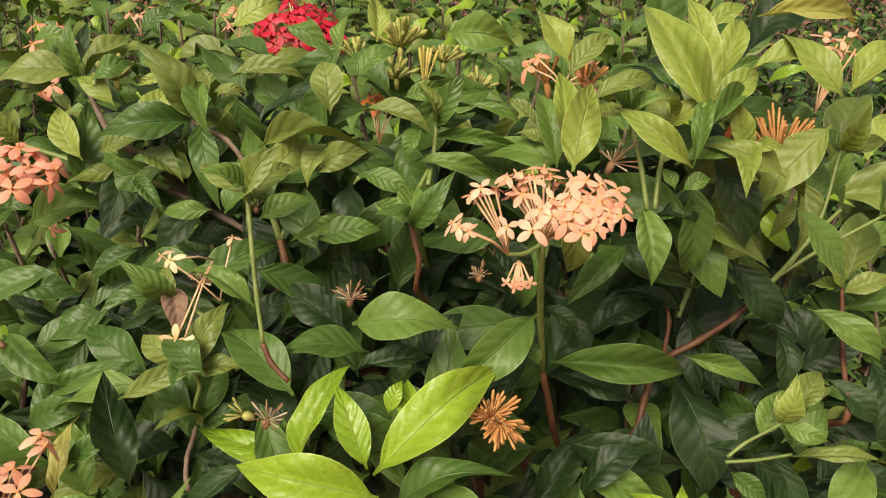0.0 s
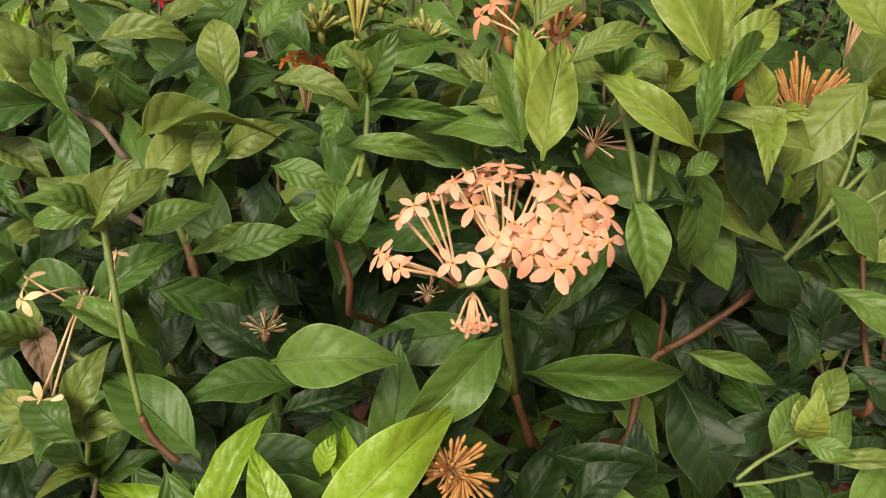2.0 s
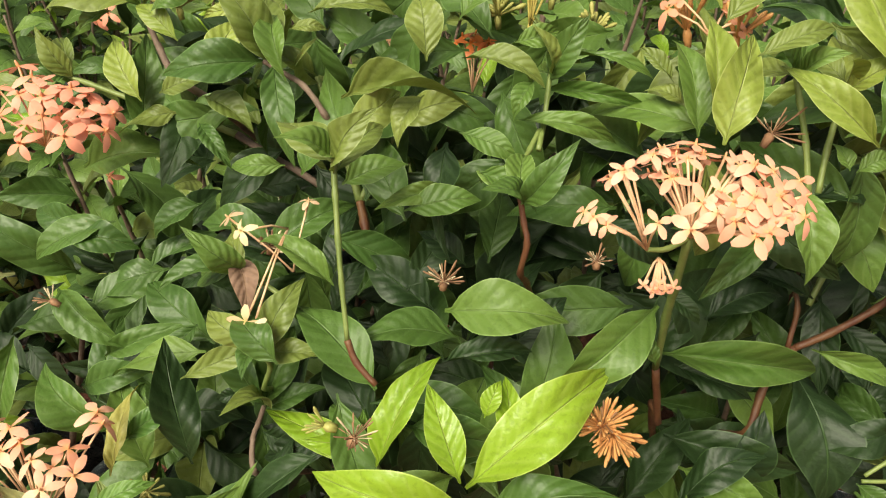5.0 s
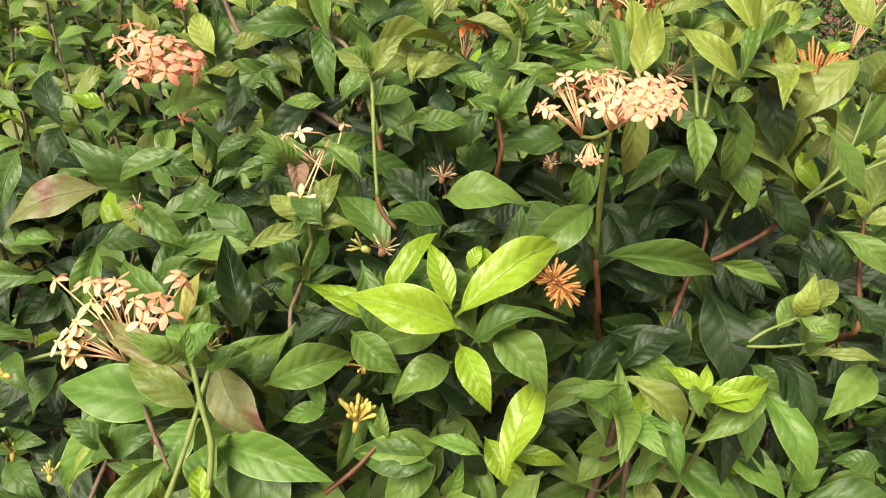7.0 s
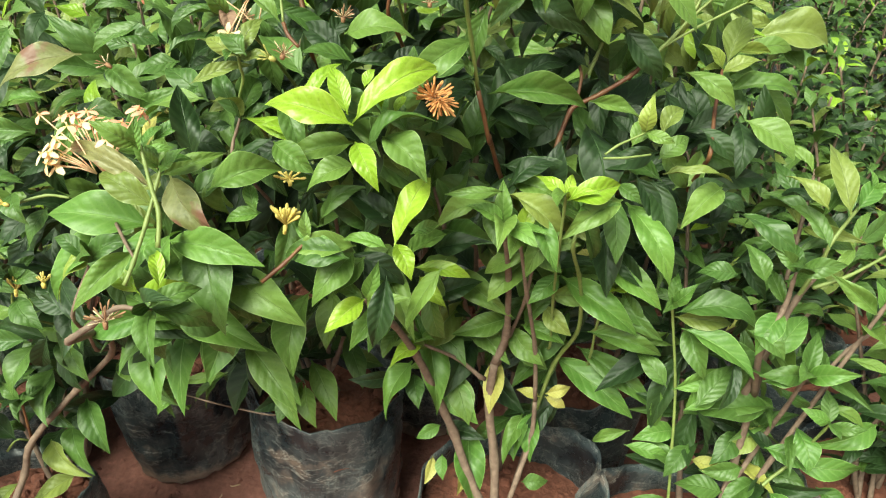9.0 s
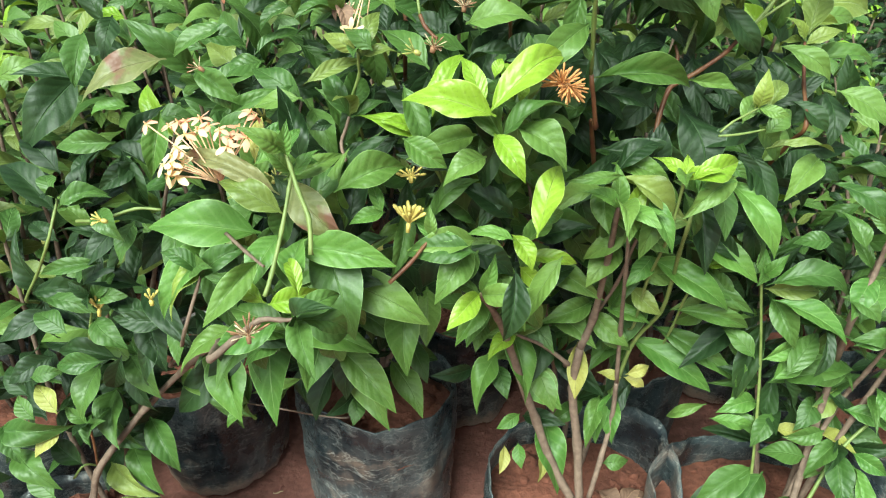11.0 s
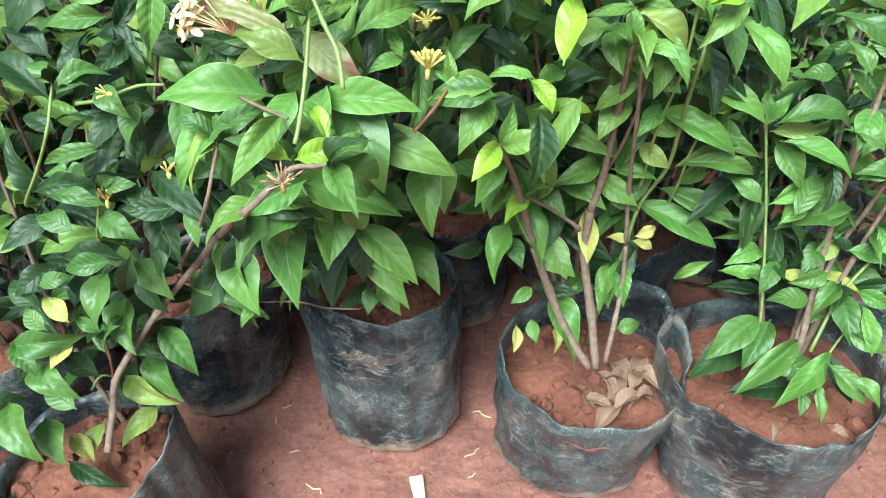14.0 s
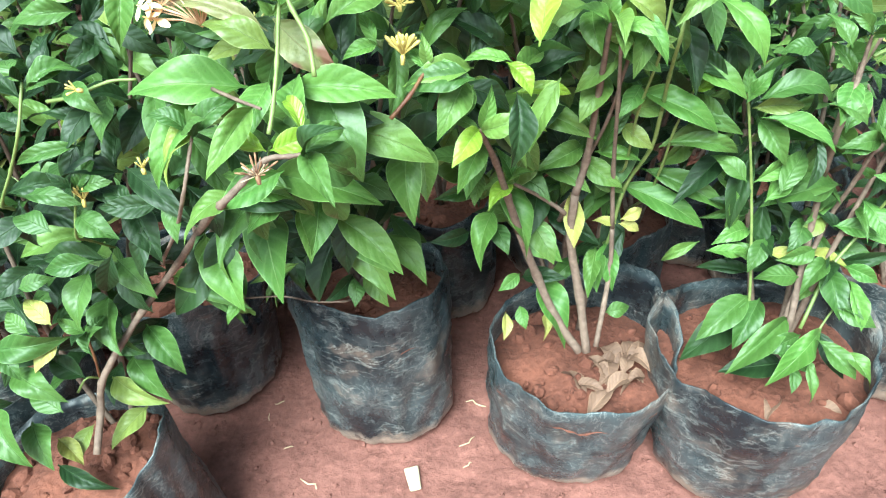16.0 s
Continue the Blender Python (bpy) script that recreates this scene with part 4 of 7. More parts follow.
outer_leaf(plant_back, "t", (-0.045, 0.504, 1.045), (-0.018, 0.514, 1.059), 0.016, 0.08, 5)
outer_leaf(plant_back, "m", (-0.017, 0.418, 0.965), (0.012, 0.430, 0.971), 0.015, 0.08, 0)
outer_leaf(plant_back, "m", (0.031, 0.436, 0.956), (-0.006, 0.427, 0.948), 0.010, 0.16, -10)
outer_leaf(plant_back, "m", (0.010, 0.423, 0.950), (0.045, 0.433, 0.953), 0.016, 0.08, -5)
outer_leaf(plant_back_left, "e", (-0.107, 0.478, 0.963), (-0.086, 0.461, 0.947), 0.010, 0.16, -10)
outer_leaf(plant_back_left, "m", (-0.079, 0.484, 1.005), (-0.061, 0.490, 1.011), 0.010, 0.20, 20)
outer_leaf(plant_back_left, "m", (-0.135, 0.504, 1.012), (-0.111, 0.516, 1.022), 0.013, 0.20, 5)
outer_leaf(plant_back, "m", (0.056, 0.473, 1.014), (0.077, 0.479, 1.019), 0.011, 0.08, 20)
outer_leaf(plant_back_right, "t", (0.145, 0.471, 1.033), (0.121, 0.497, 1.061), 0.016, 0.16, 10)
outer_leaf(plant_back_right, "o", (0.142, 0.449, 1.033), (0.166, 0.471, 1.050), 0.013, 0.12, 0)
outer_leaf(plant_back_right, "m", (0.139, 0.442, 0.985), (0.128, 0.476, 1.019), 0.017, 0.16, 5)
outer_leaf(plant_back_right, "t", (0.143, 0.430, 0.992), (0.140, 0.465, 1.034), 0.013, 0.16, 0)
outer_leaf(plant_back_right, "t", (0.144, 0.418, 0.993), (0.155, 0.449, 1.030), 0.020, 0.16, 5)
outer_leaf(plant_back_right, "o", (0.130, 0.470, 0.999), (0.114, 0.479, 1.012), 0.008, 0.12, 10)
outer_leaf(plant_back_right, "o", (0.136, 0.468, 0.990), (0.118, 0.472, 0.995), 0.009, 0.16, 10)
outer_leaf(plant_back_right, "o", (0.152, 0.428, 1.027), (0.183, 0.439, 1.036), 0.012, 0.16, -5)
outer_leaf(plant_back_right, "t", (0.202, 0.414, 0.997), (0.165, 0.440, 1.020), 0.014, 0.20, -20)
outer_leaf(plant_back_right, "t", (0.213, 0.434, 1.016), (0.185, 0.489, 1.062), 0.023, 0.08, -20)
outer_leaf(plant_back_right, "t", (0.217, 0.446, 1.014), (0.210, 0.493, 1.066), 0.019, 0.16, 0)
outer_leaf(plant_back_right, "t", (0.221, 0.461, 1.023), (0.240, 0.494, 1.054), 0.015, 0.16, -5)
outer_leaf(plant_back_right, "t", (0.218, 0.489, 1.047), (0.246, 0.503, 1.061), 0.012, 0.12, -5)
outer_leaf(plant_back_right, "t", (0.216, 0.446, 1.013), (0.246, 0.468, 1.030), 0.016, 0.16, -5)
outer_leaf(plant_back_right, "t", (0.242, 0.474, 1.029), (0.289, 0.482, 1.033), 0.017, 0.16, -20)
outer_leaf(plant_back_right, "y", (0.246, 0.487, 1.055), (0.307, 0.495, 1.053), 0.015, 0.08, 10)
outer_leaf(plant_back_right, "t", (0.288, 0.459, 1.020), (0.258, 0.485, 1.050), 0.018, 0.12, -10)
outer_leaf(plant_back_right, "t", (0.313, 0.502, 1.009), (0.346, 0.525, 1.035), 0.020, 0.16, -10)
outer_leaf(plant_back_right, "o", (0.357, 0.593, 0.930), (0.391, 0.639, 0.971), 0.030, 0.20, -20)
outer_leaf(plant_back_right, "o", (0.258, 0.437, 0.983), (0.213, 0.445, 0.998), 0.014, 0.15, -5)
outer_leaf(plant_back_right, "m", (0.203, 0.417, 0.997), (0.213, 0.450, 1.027), 0.010, 0.16, -10)
outer_leaf(plant_back_right, "m", (0.207, 0.429, 1.001), (0.239, 0.457, 1.025), 0.009, 0.20, -10)
outer_leaf(plant_back_right, "m", (0.339, 0.572, 0.899), (0.356, 0.611, 0.939), 0.021, 0.08, 10)
outer_leaf(plant_back_right, "m", (0.378, 0.646, 0.863), (0.432, 0.708, 0.912), 0.022, 0.12, 0)
outer_leaf(plant_back_right, "o", (0.488, 0.801, 0.776), (0.561, 0.834, 0.812), 0.040, 0.16, -20)
outer_leaf(plant_back_right, "t", (0.478, 0.765, 0.867), (0.509, 0.802, 0.902), 0.023, 0.08, -10)
outer_leaf(plant_back_right, "o", (0.217, 0.495, 0.949), (0.271, 0.458, 0.917), 0.019, 0.20, 20)
outer_leaf(plant_back_right, "m", (0.183, 0.429, 0.970), (0.188, 0.401, 0.938), 0.017, 0.12, -5)
outer_leaf(plant_back_right, "m", (0.211, 0.486, 0.941), (0.246, 0.452, 0.901), 0.027, 0.08, -5)
outer_leaf(plant_back_right, "e", (0.179, 0.432, 0.945), (0.145, 0.406, 0.923), 0.014, 0.12, 5)
outer_leaf(plant_back_right, "m", (0.196, 0.418, 0.984), (0.189, 0.427, 0.993), 0.008, 0.16, 10)
outer_leaf(plant_back_right, "m", (0.202, 0.425, 0.980), (0.217, 0.430, 0.985), 0.009, 0.20, 5)
outer_leaf(plant_back_right, "o", (0.292, 0.516, 0.906), (0.313, 0.533, 0.926), 0.010, 0.20, 0)
outer_leaf(plant_back_right, "t", (0.377, 0.619, 0.841), (0.434, 0.622, 0.848), 0.012, 0.12, 0)
outer_leaf(plant_back_right, "m", (0.254, 0.467, 0.932), (0.246, 0.485, 0.949), 0.013, 0.20, 10)
outer_leaf(plant_back_right, "m", (0.504, 0.813, 0.804), (0.531, 0.781, 0.780), 0.024, 0.12, 0)
outer_leaf(plant_back_left, "e", (-0.209, 0.484, 0.880), (-0.164, 0.484, 0.878), 0.020, 0.16, -10)
outer_leaf(plant_back_left, "e", (-0.195, 0.464, 0.841), (-0.149, 0.488, 0.855), 0.026, 0.08, -5)
outer_leaf(plant_back_left, "e", (-0.153, 0.471, 0.870), (-0.111, 0.493, 0.884), 0.017, 0.08, -20)
outer_leaf(plant_back_left, "e", (-0.119, 0.487, 0.908), (-0.148, 0.474, 0.892), 0.018, 0.08, 10)
outer_leaf(plant_back_left, "e", (-0.199, 0.462, 0.852), (-0.173, 0.444, 0.830), 0.019, 0.12, 0)
outer_leaf(plant_back_left, "e", (-0.177, 0.442, 0.825), (-0.125, 0.455, 0.844), 0.016, 0.08, 10)
outer_leaf(plant_back_left, "e", (-0.118, 0.449, 0.849), (-0.139, 0.428, 0.834), 0.013, 0.08, -5)
outer_leaf(plant_back_left, "o", (-0.094, 0.378, 0.876), (-0.047, 0.397, 0.889), 0.012, 0.12, 5)
outer_leaf(plant_back_left, "e", (-0.190, 0.431, 0.808), (-0.143, 0.440, 0.822), 0.019, 0.20, 5)
outer_leaf(plant_back_left, "e", (-0.159, 0.407, 0.785), (-0.153, 0.435, 0.813), 0.020, 0.08, -5)
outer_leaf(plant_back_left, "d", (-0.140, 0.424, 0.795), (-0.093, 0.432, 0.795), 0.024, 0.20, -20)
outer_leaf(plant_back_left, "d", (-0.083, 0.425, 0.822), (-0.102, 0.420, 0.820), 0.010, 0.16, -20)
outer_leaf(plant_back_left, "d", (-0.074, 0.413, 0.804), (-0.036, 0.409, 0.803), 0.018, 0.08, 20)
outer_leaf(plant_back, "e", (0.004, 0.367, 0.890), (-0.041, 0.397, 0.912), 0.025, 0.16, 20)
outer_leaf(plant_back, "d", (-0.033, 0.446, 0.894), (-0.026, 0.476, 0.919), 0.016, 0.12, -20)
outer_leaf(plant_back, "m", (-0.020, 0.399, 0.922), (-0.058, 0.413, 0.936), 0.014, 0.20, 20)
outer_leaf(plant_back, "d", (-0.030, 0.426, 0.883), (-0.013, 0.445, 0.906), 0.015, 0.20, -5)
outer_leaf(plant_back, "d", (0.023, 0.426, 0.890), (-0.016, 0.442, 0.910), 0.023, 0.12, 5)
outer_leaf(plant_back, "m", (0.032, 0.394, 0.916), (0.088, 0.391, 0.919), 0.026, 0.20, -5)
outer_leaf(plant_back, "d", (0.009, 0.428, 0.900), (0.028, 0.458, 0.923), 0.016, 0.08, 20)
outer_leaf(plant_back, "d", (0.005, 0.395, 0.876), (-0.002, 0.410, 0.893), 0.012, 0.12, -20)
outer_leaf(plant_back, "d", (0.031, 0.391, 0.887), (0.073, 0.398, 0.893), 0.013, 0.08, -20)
outer_leaf(plant_three, "l", (0.001, 0.375, 0.830), (-0.061, 0.391, 0.846), 0.017, 0.08, 0)
outer_leaf(plant_three, "l", (0.006, 0.350, 0.859), (0.030, 0.385, 0.897), 0.019, 0.16, -20)
outer_leaf(plant_three, "e", (0.018, 0.364, 0.872), (0.065, 0.360, 0.869), 0.019, 0.16, 0)
outer_leaf(plant_three, "o", (0.002, 0.372, 0.833), (-0.010, 0.382, 0.843), 0.009, 0.16, -10)
outer_leaf(plant_three, "l", (0.053, 0.360, 0.885), (0.059, 0.372, 0.897), 0.009, 0.16, -10)
outer_leaf(plant_three, "l", (0.067, 0.354, 0.870), (0.061, 0.381, 0.892), 0.013, 0.08, 0)
outer_leaf(plant_three, "l", (0.074, 0.372, 0.861), (0.081, 0.384, 0.872), 0.009, 0.08, -20)
outer_leaf(plant_three, "d", (0.067, 0.401, 0.827), (0.094, 0.394, 0.820), 0.014, 0.16, 10)
outer_leaf(plant_back, "m", (0.131, 0.419, 0.908), (0.077, 0.384, 0.873), 0.024, 0.20, -20)
outer_leaf(plant_back, "m", (0.133, 0.408, 0.880), (0.124, 0.420, 0.895), 0.008, 0.20, 10)
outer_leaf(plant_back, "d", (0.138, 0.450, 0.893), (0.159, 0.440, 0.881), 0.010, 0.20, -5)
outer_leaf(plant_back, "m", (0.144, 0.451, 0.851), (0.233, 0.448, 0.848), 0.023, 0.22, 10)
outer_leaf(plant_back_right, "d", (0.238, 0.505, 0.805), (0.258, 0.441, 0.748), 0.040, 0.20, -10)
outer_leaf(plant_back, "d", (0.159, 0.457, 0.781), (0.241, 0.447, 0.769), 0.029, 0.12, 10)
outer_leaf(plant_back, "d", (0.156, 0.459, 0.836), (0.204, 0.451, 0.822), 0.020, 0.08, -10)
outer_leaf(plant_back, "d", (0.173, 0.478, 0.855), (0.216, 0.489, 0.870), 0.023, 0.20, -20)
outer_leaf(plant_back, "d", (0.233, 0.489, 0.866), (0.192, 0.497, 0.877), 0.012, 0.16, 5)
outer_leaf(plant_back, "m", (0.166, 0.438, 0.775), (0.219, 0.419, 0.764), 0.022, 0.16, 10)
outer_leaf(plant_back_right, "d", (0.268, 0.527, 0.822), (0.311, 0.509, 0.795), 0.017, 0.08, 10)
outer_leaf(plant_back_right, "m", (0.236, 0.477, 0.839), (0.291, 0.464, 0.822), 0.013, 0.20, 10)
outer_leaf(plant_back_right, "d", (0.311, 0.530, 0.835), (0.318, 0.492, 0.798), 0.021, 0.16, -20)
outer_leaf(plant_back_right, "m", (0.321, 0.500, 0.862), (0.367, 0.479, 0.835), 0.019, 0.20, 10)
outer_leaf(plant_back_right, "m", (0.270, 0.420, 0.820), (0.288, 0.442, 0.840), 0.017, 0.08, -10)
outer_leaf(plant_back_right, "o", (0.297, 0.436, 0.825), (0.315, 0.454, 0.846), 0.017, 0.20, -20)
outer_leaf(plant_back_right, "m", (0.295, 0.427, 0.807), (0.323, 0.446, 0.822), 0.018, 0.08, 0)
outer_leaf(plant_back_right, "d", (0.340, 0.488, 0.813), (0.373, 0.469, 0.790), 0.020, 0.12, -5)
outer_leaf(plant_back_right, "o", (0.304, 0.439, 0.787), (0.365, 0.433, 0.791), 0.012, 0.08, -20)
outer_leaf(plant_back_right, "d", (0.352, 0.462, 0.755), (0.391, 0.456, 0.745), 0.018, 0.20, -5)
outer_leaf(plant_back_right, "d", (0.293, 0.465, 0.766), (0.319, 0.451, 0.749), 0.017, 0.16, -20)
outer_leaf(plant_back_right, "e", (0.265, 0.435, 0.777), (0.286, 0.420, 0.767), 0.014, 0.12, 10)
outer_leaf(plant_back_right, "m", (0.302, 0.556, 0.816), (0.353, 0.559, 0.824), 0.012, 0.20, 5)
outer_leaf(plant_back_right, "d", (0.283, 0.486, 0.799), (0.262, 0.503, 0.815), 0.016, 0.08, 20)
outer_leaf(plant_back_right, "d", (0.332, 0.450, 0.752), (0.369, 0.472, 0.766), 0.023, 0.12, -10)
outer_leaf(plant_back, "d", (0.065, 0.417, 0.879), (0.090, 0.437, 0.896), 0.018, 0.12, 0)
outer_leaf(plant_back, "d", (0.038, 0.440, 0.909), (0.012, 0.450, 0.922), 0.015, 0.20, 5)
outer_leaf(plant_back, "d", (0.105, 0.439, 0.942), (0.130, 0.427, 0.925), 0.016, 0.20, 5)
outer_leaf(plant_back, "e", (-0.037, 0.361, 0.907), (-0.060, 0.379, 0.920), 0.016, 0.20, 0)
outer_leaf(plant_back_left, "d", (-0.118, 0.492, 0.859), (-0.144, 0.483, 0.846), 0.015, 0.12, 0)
outer_leaf(plant_two, "p", (-0.110, 0.317, 0.811), (-0.189, 0.339, 0.838), 0.018, 0.12, 5)
outer_leaf(plant_two, "o", (-0.107, 0.309, 0.799), (-0.158, 0.324, 0.822), 0.022, 0.20, 0)
outer_leaf(plant_two, "v", (-0.142, 0.361, 0.751), (-0.237, 0.356, 0.764), 0.040, 0.12, 0)
outer_leaf(plant_two, "v", (-0.182, 0.369, 0.738), (-0.227, 0.321, 0.692), 0.032, 0.20, 5)
outer_leaf(plant_two, "t", (-0.187, 0.350, 0.735), (-0.215, 0.308, 0.700), 0.021, 0.20, 20)
outer_leaf(plant_two, "v", (-0.119, 0.339, 0.765), (-0.140, 0.299, 0.739), 0.026, 0.12, 20)
outer_leaf(plant_two, "v", (-0.108, 0.316, 0.765), (-0.023, 0.302, 0.755), 0.028, 0.12, 5)
outer_leaf(plant_two, "p", (-0.108, 0.344, 0.811), (-0.062, 0.312, 0.771), 0.029, 0.16, 20)
outer_leaf(plant_two, "m", (-0.109, 0.331, 0.817), (-0.064, 0.354, 0.829), 0.016, 0.16, 20)
outer_leaf(plant_two, "m", (-0.071, 0.327, 0.807), (-0.016, 0.351, 0.821), 0.026, 0.20, 5)
outer_leaf(plant_two, "l", (-0.127, 0.290, 0.730), (-0.161, 0.309, 0.745), 0.016, 0.16, -5)
outer_leaf(plant_two, "l", (-0.123, 0.283, 0.734), (-0.085, 0.292, 0.742), 0.020, 0.08, 20)
outer_leaf(plant_two, "v", (-0.144, 0.372, 0.664), (-0.047, 0.338, 0.637), 0.037, 0.20, 5)
outer_leaf(plant_two, "m", (-0.086, 0.350, 0.717), (0.001, 0.314, 0.688), 0.035, 0.16, 0)
outer_leaf(plant_two, "v", (-0.245, 0.493, 0.523), (-0.221, 0.422, 0.466), 0.047, 0.12, 10)
outer_leaf(plant_two, "v", (-0.166, 0.347, 0.657), (-0.124, 0.345, 0.650), 0.021, 0.20, -10)
outer_leaf(plant_two, "m", (-0.168, 0.331, 0.674), (-0.215, 0.299, 0.650), 0.024, 0.20, 20)
outer_leaf(plant_two, "m", (-0.176, 0.449, 0.574), (-0.174, 0.399, 0.534), 0.031, 0.08, 10)
outer_leaf(plant_two, "m", (-0.103, 0.424, 0.577), (-0.039, 0.377, 0.523), 0.034, 0.08, 0)
outer_leaf(plant_two, "m", (-0.160, 0.489, 0.471), (-0.219, 0.472, 0.463), 0.013, 0.08, -10)
outer_leaf(plant_two, "m", (-0.172, 0.514, 0.446), (-0.210, 0.485, 0.423), 0.012, 0.12, 20)
outer_leaf(plant_two, "m", (-0.183, 0.522, 0.438), (-0.200, 0.490, 0.406), 0.012, 0.08, 20)
outer_leaf(plant_two, "m", (-0.055, 0.491, 0.498), (-0.015, 0.436, 0.457), 0.029, 0.16, -10)
outer_leaf(plant_two, "m", (-0.056, 0.456, 0.497), (-0.060, 0.422, 0.475), 0.017, 0.16, 5)
outer_leaf(plant_two, "y", (-0.139, 0.366, 0.814), (-0.138, 0.406, 0.843), 0.012, 0.08, -5)
outer_leaf(plant_two, "v", (-0.132, 0.337, 0.827), (-0.104, 0.351, 0.833), 0.011, 0.12, -5)
outer_leaf(plant_two, "v", (-0.138, 0.384, 0.822), (-0.112, 0.402, 0.836), 0.013, 0.12, 10)
outer_leaf(plant_two, "v", (-0.033, 0.337, 0.784), (-0.061, 0.326, 0.781), 0.014, 0.08, -5)
outer_leaf(plant_two, "v", (-0.034, 0.329, 0.788), (-0.044, 0.347, 0.808), 0.011, 0.16, 0)
outer_leaf(plant_three, "l", (0.052, 0.317, 0.872), (-0.014, 0.319, 0.889), 0.026, 0.16, -5)
outer_leaf(plant_three, "l", (0.047, 0.338, 0.865), (0.110, 0.384, 0.901), 0.027, 0.16, 0)
outer_leaf(plant_three, "l", (0.045, 0.333, 0.874), (0.028, 0.361, 0.903), 0.016, 0.08, 5)
outer_leaf(plant_three, "l", (0.051, 0.325, 0.856), (0.073, 0.296, 0.830), 0.018, 0.20, 5)
outer_leaf(plant_three, "m", (0.068, 0.343, 0.853), (0.106, 0.316, 0.832), 0.026, 0.16, -5)
outer_leaf(plant_three, "l", (0.083, 0.294, 0.785), (0.104, 0.345, 0.822), 0.023, 0.08, -20)
outer_leaf(plant_three, "l", (0.071, 0.368, 0.743), (0.088, 0.347, 0.719), 0.018, 0.20, -5)
outer_leaf(plant_three, "v", (0.071, 0.335, 0.757), (0.033, 0.339, 0.764), 0.012, 0.08, 10)
outer_leaf(plant_three, "l", (0.082, 0.403, 0.696), (0.137, 0.403, 0.689), 0.015, 0.16, -5)
outer_leaf(plant_three, "l", (0.085, 0.423, 0.673), (0.114, 0.400, 0.654), 0.017, 0.20, 10)
outer_leaf(plant_three, "m", (0.041, 0.350, 0.749), (-0.017, 0.336, 0.750), 0.022, 0.16, -5)
outer_leaf(plant_three, "m", (0.043, 0.373, 0.724), (0.017, 0.343, 0.699), 0.023, 0.08, 5)
outer_leaf(plant_three, "m", (0.043, 0.423, 0.693), (0.088, 0.359, 0.648), 0.028, 0.16, -5)
outer_leaf(plant_three, "m", (-0.006, 0.440, 0.638), (-0.007, 0.393, 0.597), 0.030, 0.12, 10)
outer_leaf(plant_three, "v", (0.057, 0.452, 0.620), (0.033, 0.404, 0.588), 0.027, 0.12, 10)
outer_leaf(plant_three, "m", (0.047, 0.338, 0.831), (0.013, 0.315, 0.818), 0.022, 0.20, 5)
outer_leaf(plant_three, "m", (-0.017, 0.341, 0.846), (0.017, 0.328, 0.827), 0.021, 0.12, 10)
outer_leaf(plant_three, "v", (0.089, 0.341, 0.769), (0.112, 0.351, 0.775), 0.011, 0.20, 10)
outer_leaf(plant_three, "y", (0.167, 0.508, 0.508), (0.160, 0.455, 0.466), 0.024, 0.12, -5)
outer_leaf(plant_three, "v", (0.083, 0.511, 0.549), (0.105, 0.435, 0.479), 0.037, 0.12, -20)
outer_leaf(plant_three, "m", (0.115, 0.503, 0.485), (0.137, 0.458, 0.443), 0.032, 0.12, 5)
outer_leaf(plant_three, "v", (0.134, 0.517, 0.380), (0.148, 0.438, 0.321), 0.039, 0.20, -5)
outer_leaf(plant_three, "v", (0.214, 0.511, 0.424), (0.210, 0.461, 0.387), 0.028, 0.16, 20)
outer_leaf(plant_three, "y", (0.218, 0.486, 0.470), (0.190, 0.488, 0.478), 0.013, 0.12, 5)
outer_leaf(plant_three, "y", (0.224, 0.490, 0.472), (0.255, 0.498, 0.478), 0.015, 0.16, 20)
outer_leaf(plant_three, "y", (0.225, 0.498, 0.460), (0.251, 0.492, 0.450), 0.014, 0.16, 0)
outer_leaf(plant_three, "m", (0.201, 0.507, 0.422), (0.179, 0.457, 0.383), 0.022, 0.20, 20)
outer_leaf(plant_three, "m", (0.058, 0.457, 0.579), (0.043, 0.430, 0.560), 0.018, 0.08, 20)
outer_leaf(plant_back_right, "o", (0.163, 0.413, 0.773), (0.219, 0.393, 0.742), 0.021, 0.20, -10)
outer_leaf(plant_back_right, "m", (0.163, 0.377, 0.794), (0.114, 0.367, 0.794), 0.011, 0.15, -20)
outer_leaf(plant_three, "l", (0.215, 0.367, 0.794), (0.260, 0.384, 0.803), 0.023, 0.08, 10)
outer_leaf(plant_three, "m", (0.265, 0.396, 0.782), (0.215, 0.361, 0.762), 0.022, 0.08, -10)
outer_leaf(plant_three, "v", (0.277, 0.451, 0.751), (0.320, 0.396, 0.698), 0.029, 0.20, 0)
outer_leaf(plant_back_right, "o", (0.371, 0.551, 0.856), (0.395, 0.596, 0.892), 0.028, 0.12, -10)
outer_leaf(plant_back_right, "o", (0.460, 0.786, 0.815), (0.562, 0.797, 0.807), 0.051, 0.20, 5)
outer_leaf(plant_back_right, "m", (0.397, 0.629, 0.838), (0.464, 0.648, 0.848), 0.022, 0.12, -10)
outer_leaf(plant_back_right, "m", (0.375, 0.556, 0.826), (0.453, 0.559, 0.825), 0.026, 0.16, -5)
outer_leaf(plant_back_right, "m", (0.379, 0.487, 0.823), (0.425, 0.466, 0.795), 0.029, 0.08, 0)
outer_leaf(plant_back_right, "d", (0.382, 0.515, 0.812), (0.379, 0.473, 0.770), 0.025, 0.20, 0)
outer_leaf(plant_three, "v", (0.228, 0.480, 0.645), (0.310, 0.441, 0.604), 0.033, 0.16, 5)
outer_leaf(plant_three, "v", (0.162, 0.447, 0.731), (0.216, 0.411, 0.694), 0.027, 0.16, 5)
